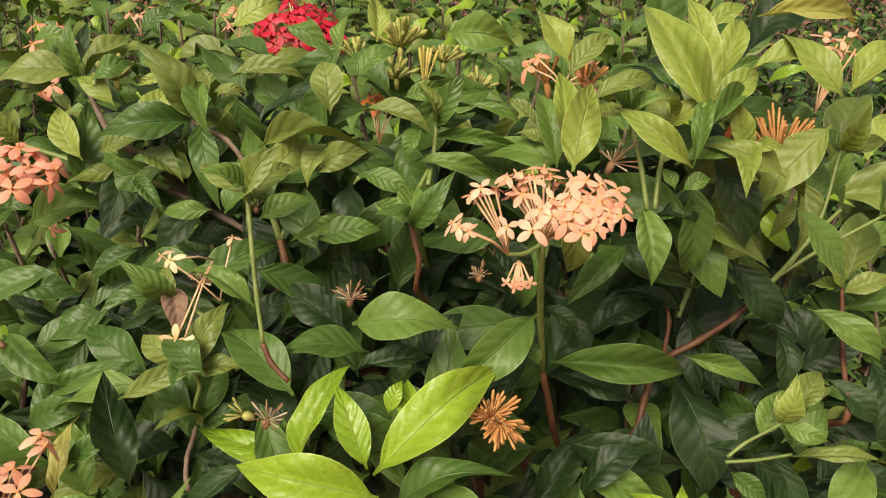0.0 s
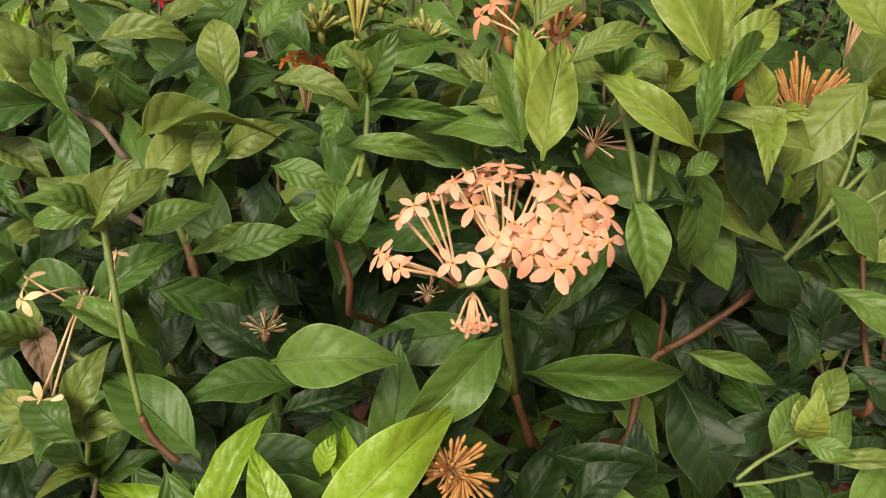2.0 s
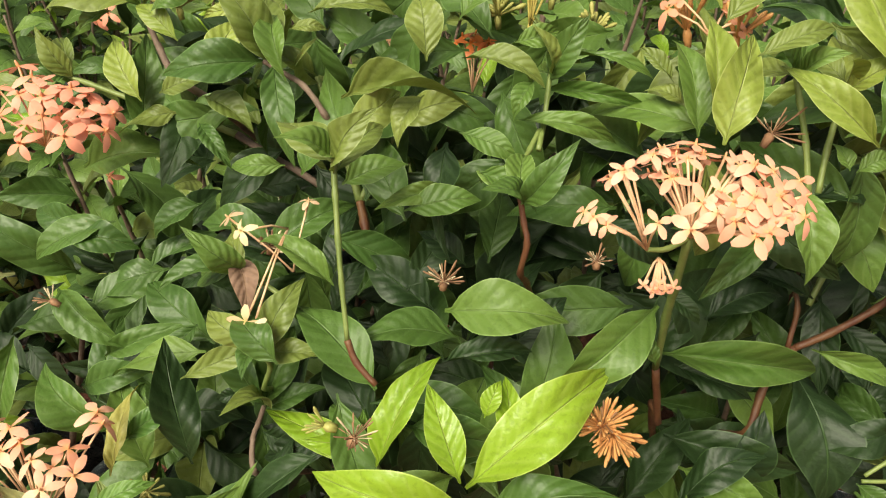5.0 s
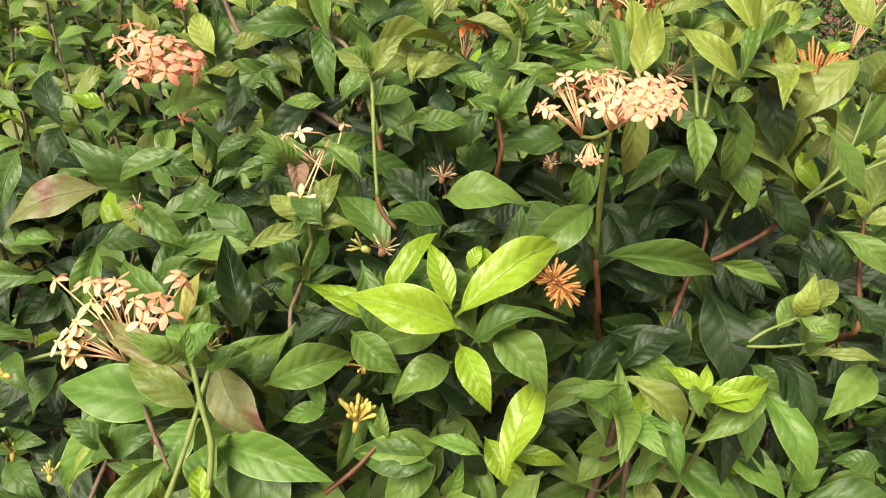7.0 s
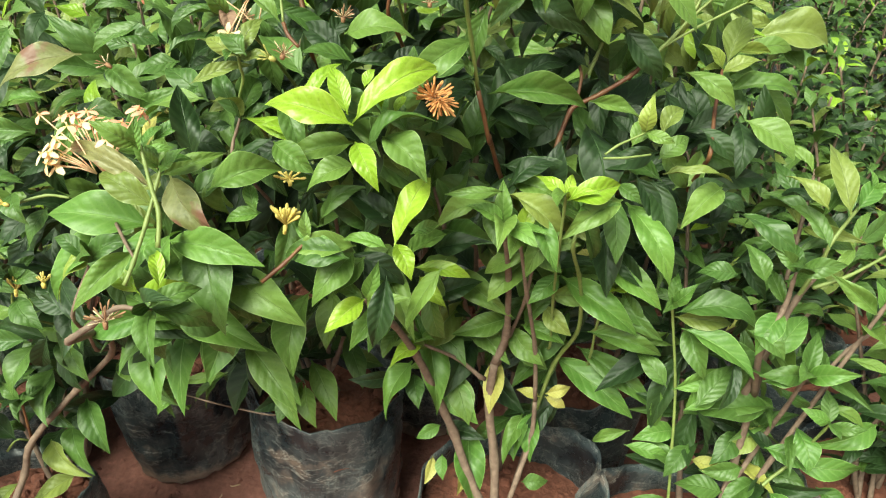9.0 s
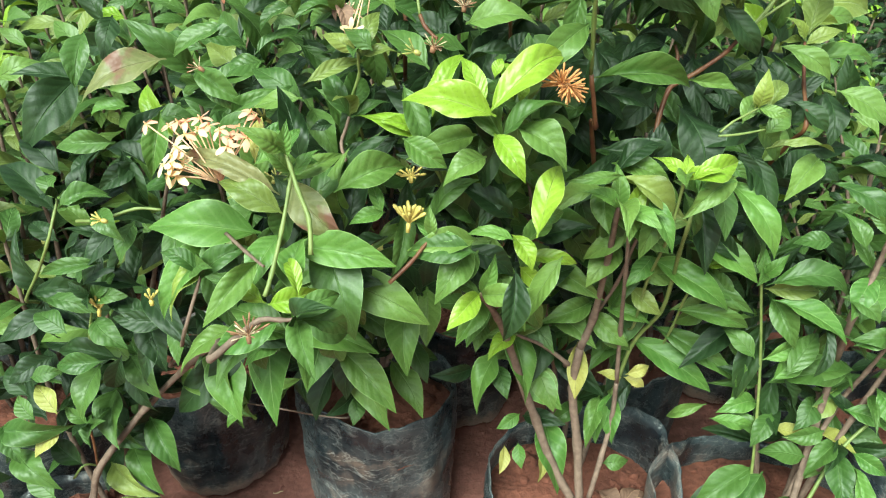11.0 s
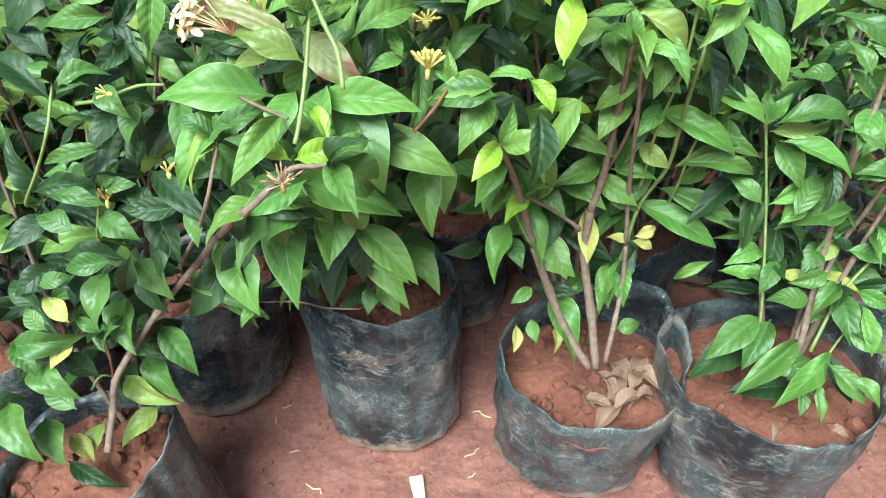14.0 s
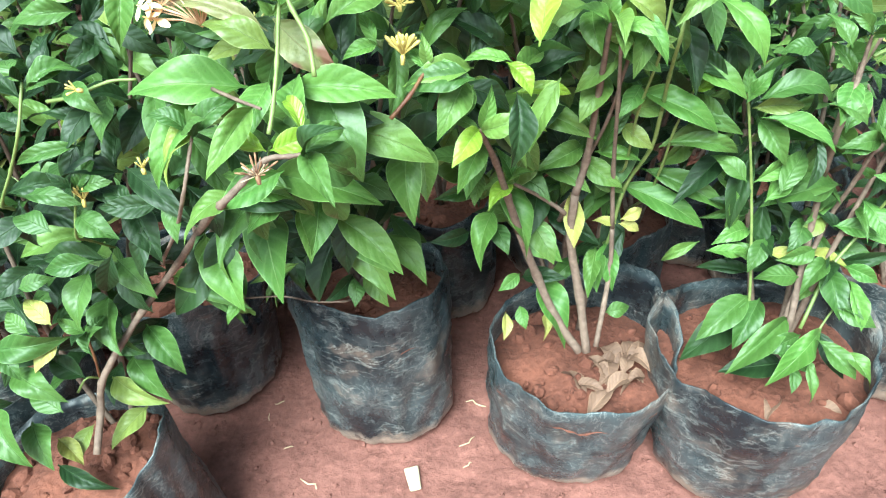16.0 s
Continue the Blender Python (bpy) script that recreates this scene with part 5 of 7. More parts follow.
outer_leaf(plant_three, "m", (0.190, 0.461, 0.677), (0.152, 0.427, 0.645), 0.030, 0.16, 10)
outer_leaf(plant_three, "m", (0.175, 0.491, 0.579), (0.114, 0.464, 0.571), 0.026, 0.20, -10)
outer_leaf(plant_three, "m", (0.179, 0.505, 0.557), (0.216, 0.469, 0.532), 0.027, 0.08, 20)
outer_leaf(plant_three, "v", (0.234, 0.538, 0.492), (0.331, 0.488, 0.444), 0.034, 0.12, 5)
outer_leaf(plant_three, "m", (0.164, 0.404, 0.764), (0.105, 0.381, 0.755), 0.016, 0.20, 20)
outer_leaf(plant_back_right, "m", (0.363, 0.455, 0.769), (0.324, 0.418, 0.748), 0.026, 0.12, 5)
outer_leaf(plant_four, "e", (0.385, 0.468, 0.737), (0.437, 0.430, 0.709), 0.023, 0.20, -5)
outer_leaf(plant_four, "o", (0.345, 0.457, 0.619), (0.403, 0.453, 0.617), 0.021, 0.12, 20)
outer_leaf(plant_four, "v", (0.350, 0.445, 0.613), (0.424, 0.414, 0.578), 0.026, 0.08, -20)
outer_leaf(plant_four, "e", (0.375, 0.421, 0.529), (0.419, 0.460, 0.559), 0.025, 0.08, -10)
outer_leaf(plant_four, "e", (0.384, 0.445, 0.503), (0.475, 0.458, 0.505), 0.031, 0.08, -20)
outer_leaf(plant_four, "e", (0.363, 0.472, 0.597), (0.379, 0.427, 0.562), 0.027, 0.16, 20)
outer_leaf(plant_four, "v", (0.445, 0.439, 0.585), (0.487, 0.482, 0.613), 0.027, 0.16, -10)
outer_leaf(plant_four, "o", (0.459, 0.448, 0.755), (0.424, 0.475, 0.776), 0.019, 0.08, 5)
outer_leaf(plant_four, "e", (0.470, 0.445, 0.715), (0.441, 0.481, 0.744), 0.019, 0.08, 10)
outer_leaf(plant_four, "o", (0.491, 0.470, 0.739), (0.479, 0.536, 0.786), 0.023, 0.16, -10)
outer_leaf(plant_four, "v", (0.508, 0.496, 0.732), (0.535, 0.526, 0.752), 0.020, 0.08, 0)
outer_leaf(plant_four, "e", (0.447, 0.450, 0.645), (0.432, 0.481, 0.672), 0.015, 0.12, -20)
outer_leaf(plant_four, "v", (0.500, 0.438, 0.440), (0.581, 0.440, 0.438), 0.027, 0.08, 20)
outer_leaf(plant_four, "e", (0.528, 0.429, 0.417), (0.564, 0.409, 0.395), 0.023, 0.12, 0)
outer_leaf(plant_four, "v", (0.586, 0.463, 0.486), (0.509, 0.435, 0.470), 0.026, 0.20, -20)
outer_leaf(plant_four, "e", (0.442, 0.470, 0.454), (0.410, 0.435, 0.433), 0.026, 0.20, 0)
outer_leaf(plant_four, "v", (0.375, 0.466, 0.451), (0.325, 0.449, 0.450), 0.023, 0.16, 0)
outer_leaf(plant_four, "e", (0.381, 0.445, 0.418), (0.331, 0.460, 0.435), 0.021, 0.20, 0)
outer_leaf(plant_four, "y", (0.393, 0.448, 0.426), (0.433, 0.444, 0.416), 0.020, 0.08, -5)
# plant_left is kept to d and e almost throughout, its shade held in colour
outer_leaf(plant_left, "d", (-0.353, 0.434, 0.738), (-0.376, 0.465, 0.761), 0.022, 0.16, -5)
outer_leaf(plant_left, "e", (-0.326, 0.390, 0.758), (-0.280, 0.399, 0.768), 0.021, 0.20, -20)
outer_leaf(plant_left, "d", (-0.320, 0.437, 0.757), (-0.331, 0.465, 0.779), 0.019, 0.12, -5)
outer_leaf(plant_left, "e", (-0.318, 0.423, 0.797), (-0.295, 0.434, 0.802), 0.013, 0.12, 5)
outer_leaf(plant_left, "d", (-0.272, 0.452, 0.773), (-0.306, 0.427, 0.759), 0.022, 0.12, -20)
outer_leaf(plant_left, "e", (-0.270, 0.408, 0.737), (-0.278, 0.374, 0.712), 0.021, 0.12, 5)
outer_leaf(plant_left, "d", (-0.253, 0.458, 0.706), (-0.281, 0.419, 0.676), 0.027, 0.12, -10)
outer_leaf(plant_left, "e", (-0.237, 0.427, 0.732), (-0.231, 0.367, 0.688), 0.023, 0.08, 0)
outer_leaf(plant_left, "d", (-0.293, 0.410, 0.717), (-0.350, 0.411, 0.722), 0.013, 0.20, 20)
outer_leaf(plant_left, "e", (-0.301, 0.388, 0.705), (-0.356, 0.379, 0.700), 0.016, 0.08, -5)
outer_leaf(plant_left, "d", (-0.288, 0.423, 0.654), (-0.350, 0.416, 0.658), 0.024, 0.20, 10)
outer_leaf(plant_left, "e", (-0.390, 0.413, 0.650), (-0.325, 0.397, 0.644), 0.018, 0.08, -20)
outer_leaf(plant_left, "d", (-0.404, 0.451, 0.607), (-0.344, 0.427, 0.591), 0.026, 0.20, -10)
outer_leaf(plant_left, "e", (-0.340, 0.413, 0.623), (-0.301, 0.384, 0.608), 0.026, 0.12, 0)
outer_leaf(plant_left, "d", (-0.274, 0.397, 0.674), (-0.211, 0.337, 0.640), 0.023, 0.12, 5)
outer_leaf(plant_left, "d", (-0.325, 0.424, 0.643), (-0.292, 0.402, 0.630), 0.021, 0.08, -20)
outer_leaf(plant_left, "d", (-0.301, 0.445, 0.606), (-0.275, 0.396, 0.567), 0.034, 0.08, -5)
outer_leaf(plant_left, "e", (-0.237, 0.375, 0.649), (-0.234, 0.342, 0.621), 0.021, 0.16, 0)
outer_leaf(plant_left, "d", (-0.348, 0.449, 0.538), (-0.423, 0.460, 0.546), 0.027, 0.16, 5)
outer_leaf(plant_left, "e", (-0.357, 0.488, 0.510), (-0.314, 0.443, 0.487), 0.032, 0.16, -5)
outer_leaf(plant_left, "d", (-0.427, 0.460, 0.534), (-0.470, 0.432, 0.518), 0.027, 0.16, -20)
outer_leaf(plant_left, "e", (-0.382, 0.468, 0.514), (-0.394, 0.418, 0.472), 0.033, 0.20, 5)
outer_leaf(plant_left, "e", (-0.383, 0.486, 0.462), (-0.367, 0.421, 0.426), 0.038, 0.08, 10)
outer_leaf(plant_left, "y", (-0.422, 0.422, 0.482), (-0.451, 0.447, 0.504), 0.022, 0.08, 5)
outer_leaf(plant_left, "y", (-0.429, 0.431, 0.453), (-0.453, 0.402, 0.434), 0.021, 0.08, -10)
outer_leaf(plant_left, "e", (-0.495, 0.424, 0.459), (-0.412, 0.420, 0.463), 0.032, 0.16, 20)
outer_leaf(plant_left, "e", (-0.487, 0.422, 0.425), (-0.427, 0.384, 0.403), 0.031, 0.20, 0)
outer_leaf(plant_left, "e", (-0.490, 0.423, 0.463), (-0.463, 0.392, 0.437), 0.024, 0.16, -20)
outer_leaf(plant_left, "e", (-0.514, 0.403, 0.390), (-0.471, 0.341, 0.354), 0.042, 0.20, 5)
outer_leaf(plant_left, "e", (-0.486, 0.403, 0.359), (-0.458, 0.351, 0.332), 0.033, 0.20, -5)
outer_leaf(plant_left, "y", (-0.467, 0.399, 0.330), (-0.438, 0.373, 0.308), 0.022, 0.12, -20)
outer_leaf(plant_left, "o", (-0.431, 0.419, 0.324), (-0.448, 0.387, 0.303), 0.021, 0.20, 5)
outer_leaf(plant_left, "o", (-0.383, 0.459, 0.300), (-0.426, 0.415, 0.279), 0.030, 0.20, 10)
outer_leaf(plant_left, "d", (-0.492, 0.410, 0.272), (-0.418, 0.380, 0.245), 0.022, 0.20, 5)
outer_leaf(plant_left, "e", (-0.359, 0.493, 0.406), (-0.316, 0.443, 0.363), 0.034, 0.16, -5)
outer_leaf(plant_left, "e", (-0.391, 0.493, 0.359), (-0.343, 0.439, 0.325), 0.032, 0.20, 0)
outer_leaf(plant_left, "o", (-0.421, 0.484, 0.336), (-0.350, 0.445, 0.314), 0.031, 0.20, 20)
outer_leaf(plant_left, "d", (-0.393, 0.496, 0.366), (-0.347, 0.491, 0.362), 0.023, 0.12, 20)
outer_leaf(plant_left, "e", (-0.320, 0.529, 0.442), (-0.239, 0.483, 0.398), 0.026, 0.20, -20)
outer_leaf(plant_left, "e", (-0.299, 0.529, 0.469), (-0.226, 0.463, 0.433), 0.035, 0.12, 20)
outer_leaf(plant_left, "e", (-0.392, 0.413, 0.438), (-0.400, 0.450, 0.459), 0.016, 0.08, -20)
# plant_four's low leaves: d and e deepen the shade between the bags
outer_leaf(plant_four, "d", (0.383, 0.457, 0.319), (0.292, 0.416, 0.296), 0.043, 0.08, 5)
outer_leaf(plant_four, "e", (0.388, 0.432, 0.368), (0.340, 0.389, 0.332), 0.032, 0.08, 20)
outer_leaf(plant_four, "d", (0.416, 0.394, 0.288), (0.331, 0.394, 0.289), 0.040, 0.08, 20)
outer_leaf(plant_four, "e", (0.423, 0.388, 0.341), (0.372, 0.381, 0.329), 0.026, 0.16, -20)
outer_leaf(plant_four, "e", (0.464, 0.431, 0.406), (0.456, 0.373, 0.372), 0.031, 0.08, 20)
outer_leaf(plant_four, "v", (0.477, 0.413, 0.400), (0.476, 0.357, 0.366), 0.021, 0.08, -5)
outer_leaf(plant_four, "d", (0.459, 0.409, 0.324), (0.471, 0.354, 0.289), 0.022, 0.08, 20)
outer_leaf(plant_four, "e", (0.406, 0.373, 0.320), (0.396, 0.336, 0.299), 0.014, 0.12, -20)
outer_leaf(plant_four, "e", (0.423, 0.367, 0.324), (0.417, 0.324, 0.288), 0.016, 0.12, -10)
outer_leaf(plant_four, "e", (0.340, 0.444, 0.632), (0.426, 0.440, 0.628), 0.029, 0.25, -20)
outer_leaf(plant_four, "v", (0.262, 0.470, 0.671), (0.324, 0.428, 0.649), 0.028, 0.15, -5)
outer_leaf(plant_four, "e", (0.362, 0.462, 0.575), (0.471, 0.436, 0.543), 0.026, 0.15, -10)
outer_leaf(plant_four, "e", (0.467, 0.458, 0.504), (0.373, 0.448, 0.497), 0.032, 0.20, 5)
outer_leaf(plant_four, "v", (0.368, 0.435, 0.511), (0.408, 0.463, 0.527), 0.025, 0.16, 5)
outer_leaf(plant_four, "e", (0.259, 0.533, 0.512), (0.353, 0.472, 0.471), 0.027, 0.12, 5)
outer_leaf(plant_four, "e", (0.279, 0.492, 0.618), (0.336, 0.445, 0.595), 0.022, 0.15, 20)
outer_leaf(plant_four, "e", (0.261, 0.472, 0.581), (0.341, 0.459, 0.565), 0.021, 0.20, 5)
outer_leaf(plant_four, "o", (0.469, 0.474, 0.462), (0.429, 0.446, 0.438), 0.024, 0.08, -20)
outer_leaf(plant_four, "v", (0.315, 0.445, 0.444), (0.367, 0.441, 0.435), 0.017, 0.12, -5)
outer_leaf(plant_four, "e", (0.406, 0.408, 0.697), (0.388, 0.438, 0.723), 0.019, 0.08, 0)
outer_leaf(plant_four, "v", (0.442, 0.437, 0.646), (0.413, 0.404, 0.619), 0.026, 0.12, 10)
outer_leaf(plant_three, "v", (0.101, 0.504, 0.476), (0.147, 0.460, 0.443), 0.036, 0.08, 20)
outer_leaf(plant_left, "d", (-0.351, 0.429, 0.735), (-0.413, 0.469, 0.770), 0.031, 0.16, 10)
outer_leaf(plant_left, "e", (-0.326, 0.391, 0.760), (-0.285, 0.405, 0.768), 0.021, 0.20, -5)
outer_leaf(plant_left, "d", (-0.293, 0.521, 0.893), (-0.297, 0.485, 0.858), 0.021, 0.20, -10)
outer_leaf(plant_left, "e", (-0.304, 0.481, 0.890), (-0.306, 0.439, 0.854), 0.023, 0.08, 0)
outer_leaf(plant_left, "d", (-0.332, 0.504, 0.841), (-0.377, 0.448, 0.788), 0.042, 0.16, -20)
outer_leaf(plant_left, "p", (-0.227, 0.456, 0.872), (-0.296, 0.423, 0.847), 0.030, 0.16, 0)
outer_leaf(plant_left, "e", (-0.178, 0.491, 0.889), (-0.229, 0.476, 0.869), 0.023, 0.08, 10)
outer_leaf(plant_two, "v", (-0.258, 0.430, 0.839), (-0.293, 0.424, 0.834), 0.018, 0.16, 10)
outer_leaf(plant_two, "e", (-0.111, 0.450, 0.834), (-0.161, 0.478, 0.857), 0.025, 0.08, -10)
outer_leaf(plant_back_left, "e", (-0.277, 0.426, 0.807), (-0.330, 0.422, 0.805), 0.021, 0.12, -20)
outer_leaf(plant_left, "d", (-0.400, 0.424, 0.647), (-0.338, 0.424, 0.652), 0.021, 0.16, 0)
outer_leaf(plant_left, "d", (-0.408, 0.462, 0.596), (-0.463, 0.432, 0.577), 0.027, 0.08, -5)
outer_leaf(plant_left, "e", (-0.346, 0.415, 0.564), (-0.400, 0.415, 0.559), 0.023, 0.12, -10)
outer_leaf(plant_back_left, "e", (-0.206, 0.460, 0.860), (-0.161, 0.438, 0.836), 0.022, 0.12, 10)
outer_leaf(plant_back_left, "e", (-0.150, 0.489, 0.858), (-0.194, 0.477, 0.842), 0.024, 0.20, 5)
outer_leaf(plant_two, "v", (-0.099, 0.277, 0.755), (-0.093, 0.312, 0.780), 0.022, 0.20, -10)
outer_leaf(plant_two, "l", (-0.094, 0.264, 0.754), (-0.108, 0.292, 0.773), 0.012, 0.20, 20)
outer_leaf(plant_two, "m", (-0.110, 0.499, 0.513), (-0.052, 0.416, 0.457), 0.038, 0.20, 5)
outer_leaf(plant_two, "v", (-0.110, 0.423, 0.614), (-0.122, 0.360, 0.574), 0.038, 0.08, -20)
outer_leaf(plant_two, "v", (-0.118, 0.293, 0.710), (-0.172, 0.276, 0.692), 0.026, 0.12, -20)
outer_leaf(plant_two, "v", (-0.135, 0.363, 0.642), (-0.171, 0.335, 0.626), 0.024, 0.12, 5)
outer_leaf(plant_two, "m", (-0.130, 0.304, 0.762), (-0.169, 0.261, 0.729), 0.021, 0.08, -20)
outer_leaf(plant_three, "e", (0.039, 0.330, 0.749), (-0.019, 0.334, 0.747), 0.027, 0.12, -5)
outer_leaf(plant_three, "m", (0.036, 0.365, 0.734), (0.005, 0.322, 0.705), 0.028, 0.20, -5)
outer_leaf(plant_three, "m", (-0.015, 0.397, 0.668), (-0.023, 0.330, 0.616), 0.031, 0.20, 10)
outer_leaf(plant_three, "v", (0.053, 0.414, 0.644), (0.022, 0.371, 0.619), 0.025, 0.16, 0)
outer_leaf(plant_three, "e", (0.176, 0.490, 0.575), (0.116, 0.476, 0.558), 0.024, 0.16, 0)
outer_leaf(plant_three, "v", (0.190, 0.495, 0.567), (0.240, 0.476, 0.558), 0.020, 0.08, 0)
outer_leaf(plant_three, "e", (0.187, 0.505, 0.539), (0.223, 0.480, 0.516), 0.025, 0.16, 20)
outer_leaf(plant_three, "v", (0.183, 0.424, 0.721), (0.221, 0.402, 0.700), 0.024, 0.16, 0)
outer_leaf(plant_three, "v", (0.195, 0.405, 0.757), (0.213, 0.367, 0.724), 0.020, 0.16, 0)
outer_leaf(plant_three, "m", (0.162, 0.432, 0.754), (0.161, 0.393, 0.727), 0.024, 0.12, 20)
outer_leaf(plant_three, "v", (0.224, 0.458, 0.661), (0.193, 0.430, 0.643), 0.021, 0.16, 0)
outer_leaf(plant_three, "o", (0.213, 0.483, 0.605), (0.243, 0.458, 0.584), 0.022, 0.16, 20)
outer_leaf(plant_three, "v", (0.070, 0.472, 0.523), (0.043, 0.419, 0.482), 0.029, 0.16, 20)
outer_leaf(plant_three, "e", (0.070, 0.477, 0.501), (0.080, 0.440, 0.481), 0.022, 0.08, 10)
outer_leaf(plant_three, "v", (0.101, 0.487, 0.412), (0.072, 0.472, 0.401), 0.017, 0.12, -10)
outer_leaf(plant_three, "e", (0.203, 0.511, 0.418), (0.190, 0.460, 0.391), 0.029, 0.08, 20)
outer_leaf(plant_three, "e", (0.204, 0.463, 0.350), (0.237, 0.465, 0.352), 0.021, 0.20, 20)
outer_leaf(plant_four, "d", (0.305, 0.436, 0.664), (0.277, 0.476, 0.686), 0.020, 0.16, -20)
outer_leaf(plant_four, "e", (0.305, 0.455, 0.708), (0.313, 0.411, 0.680), 0.018, 0.20, -20)
outer_leaf(plant_four, "e", (0.348, 0.443, 0.535), (0.316, 0.474, 0.557), 0.021, 0.16, -5)
outer_leaf(plant_four, "v", (0.353, 0.439, 0.537), (0.412, 0.462, 0.551), 0.021, 0.08, 20)
outer_leaf(plant_four, "d", (0.371, 0.463, 0.481), (0.325, 0.479, 0.493), 0.018, 0.08, -5)
outer_leaf(plant_four, "e", (0.389, 0.435, 0.689), (0.351, 0.436, 0.688), 0.019, 0.12, 0)
outer_leaf(plant_four, "e", (0.407, 0.425, 0.631), (0.441, 0.403, 0.613), 0.022, 0.20, -5)
outer_leaf(plant_four, "v", (0.433, 0.418, 0.573), (0.474, 0.420, 0.580), 0.021, 0.08, -20)
outer_leaf(plant_four, "d", (0.489, 0.469, 0.417), (0.528, 0.445, 0.394), 0.026, 0.12, 20)
outer_leaf(plant_four, "e", (0.388, 0.450, 0.447), (0.359, 0.422, 0.422), 0.023, 0.12, 10)
outer_leaf(plant_four, "e", (0.465, 0.436, 0.411), (0.420, 0.406, 0.391), 0.024, 0.20, 20)
outer_leaf(plant_four, "v", (0.496, 0.452, 0.485), (0.506, 0.411, 0.456), 0.026, 0.16, -5)
outer_leaf(plant_four, "e", (0.315, 0.451, 0.605), (0.293, 0.483, 0.631), 0.020, 0.08, -20)
outer_leaf(plant_four, "d", (0.385, 0.460, 0.584), (0.365, 0.498, 0.609), 0.018, 0.20, 20)
outer_leaf(plant_left, "d", (-0.352, 0.418, 0.710), (-0.382, 0.435, 0.722), 0.018, 0.20, 10)
outer_leaf(plant_left, "e", (-0.293, 0.395, 0.757), (-0.265, 0.369, 0.740), 0.021, 0.20, 10)
outer_leaf(plant_left, "d", (-0.352, 0.406, 0.676), (-0.326, 0.425, 0.692), 0.018, 0.12, -20)
outer_leaf(plant_left, "e", (-0.367, 0.405, 0.610), (-0.408, 0.428, 0.620), 0.024, 0.12, 5)
outer_leaf(plant_left, "d", (-0.277, 0.393, 0.631), (-0.308, 0.414, 0.647), 0.021, 0.08, -5)
outer_leaf(plant_left, "e", (-0.276, 0.424, 0.583), (-0.304, 0.407, 0.572), 0.017, 0.20, 20)
outer_leaf(plant_left, "e", (-0.435, 0.422, 0.536), (-0.400, 0.428, 0.541), 0.018, 0.16, 5)
outer_leaf(plant_left, "d", (-0.451, 0.429, 0.502), (-0.483, 0.459, 0.522), 0.024, 0.12, -10)
outer_leaf(plant_left, "e", (-0.395, 0.473, 0.418), (-0.355, 0.445, 0.401), 0.026, 0.08, 20)
outer_leaf(plant_left, "e", (-0.436, 0.386, 0.385), (-0.476, 0.414, 0.399), 0.026, 0.12, 5)
outer_leaf(plant_left, "d", (-0.420, 0.429, 0.391), (-0.463, 0.452, 0.413), 0.027, 0.16, 5)
outer_leaf(plant_left, "e", (-0.443, 0.414, 0.481), (-0.468, 0.437, 0.497), 0.019, 0.08, -5)
outer_leaf(plant_left, "e", (-0.215, 0.371, 0.690), (-0.238, 0.393, 0.708), 0.018, 0.16, 10)
outer_leaf(plant_back, "b", (-0.070, 0.410, 0.927), (-0.059, 0.388, 0.910), 0.013, 0.30, -20)
outer_leaf(plant_back, "b", (-0.065, 0.407, 0.927), (-0.068, 0.398, 0.919), 0.008, 0.30, 20)
outer_leaf(plant_two, "v", (-0.182, 0.478, 0.572), (-0.165, 0.375, 0.511), 0.047, 0.20, -5)
outer_leaf(plant_two, "m", (-0.258, 0.502, 0.521), (-0.219, 0.436, 0.473), 0.029, 0.12, 20)
outer_leaf(plant_two, "v", (-0.116, 0.433, 0.595), (-0.127, 0.373, 0.557), 0.031, 0.20, -5)
outer_leaf(plant_two, "v", (-0.108, 0.463, 0.534), (-0.049, 0.419, 0.493), 0.031, 0.12, -5)
outer_leaf(plant_two, "m", (-0.088, 0.556, 0.397), (-0.066, 0.512, 0.365), 0.028, 0.16, 5)
outer_leaf(plant_two, "m", (-0.316, 0.517, 0.455), (-0.255, 0.482, 0.440), 0.026, 0.16, 0)
outer_leaf(plant_two, "e", (-0.103, 0.516, 0.417), (-0.105, 0.484, 0.396), 0.020, 0.16, -20)
outer_leaf(plant_three, "y", (0.132, 0.486, 0.342), (0.125, 0.455, 0.324), 0.014, 0.20, -10)
outer_leaf(plant_three, "y", (0.087, 0.526, 0.316), (0.079, 0.495, 0.293), 0.015, 0.08, -20)
outer_leaf(plant_three, "v", (0.102, 0.499, 0.348), (0.105, 0.473, 0.329), 0.018, 0.08, 20)
outer_leaf(plant_four, "e", (0.377, 0.438, 0.370), (0.301, 0.406, 0.338), 0.036, 0.08, 10)
outer_leaf(plant_four, "e", (0.419, 0.413, 0.348), (0.325, 0.364, 0.317), 0.029, 0.08, 0)
outer_leaf(plant_four, "v", (0.454, 0.395, 0.339), (0.366, 0.343, 0.312), 0.026, 0.20, 5)
outer_leaf(plant_four, "e", (0.437, 0.376, 0.342), (0.466, 0.329, 0.317), 0.025, 0.08, 0)
outer_leaf(plant_four, "e", (0.457, 0.395, 0.384), (0.496, 0.359, 0.366), 0.028, 0.12, 10)
outer_leaf(plant_four, "e", (0.386, 0.383, 0.335), (0.425, 0.352, 0.311), 0.023, 0.12, 0)
outer_leaf(plant_four, "m", (0.461, 0.355, 0.339), (0.477, 0.316, 0.310), 0.022, 0.20, -10)
outer_leaf(plant_four, "v", (0.474, 0.417, 0.416), (0.505, 0.392, 0.405), 0.020, 0.20, 20)
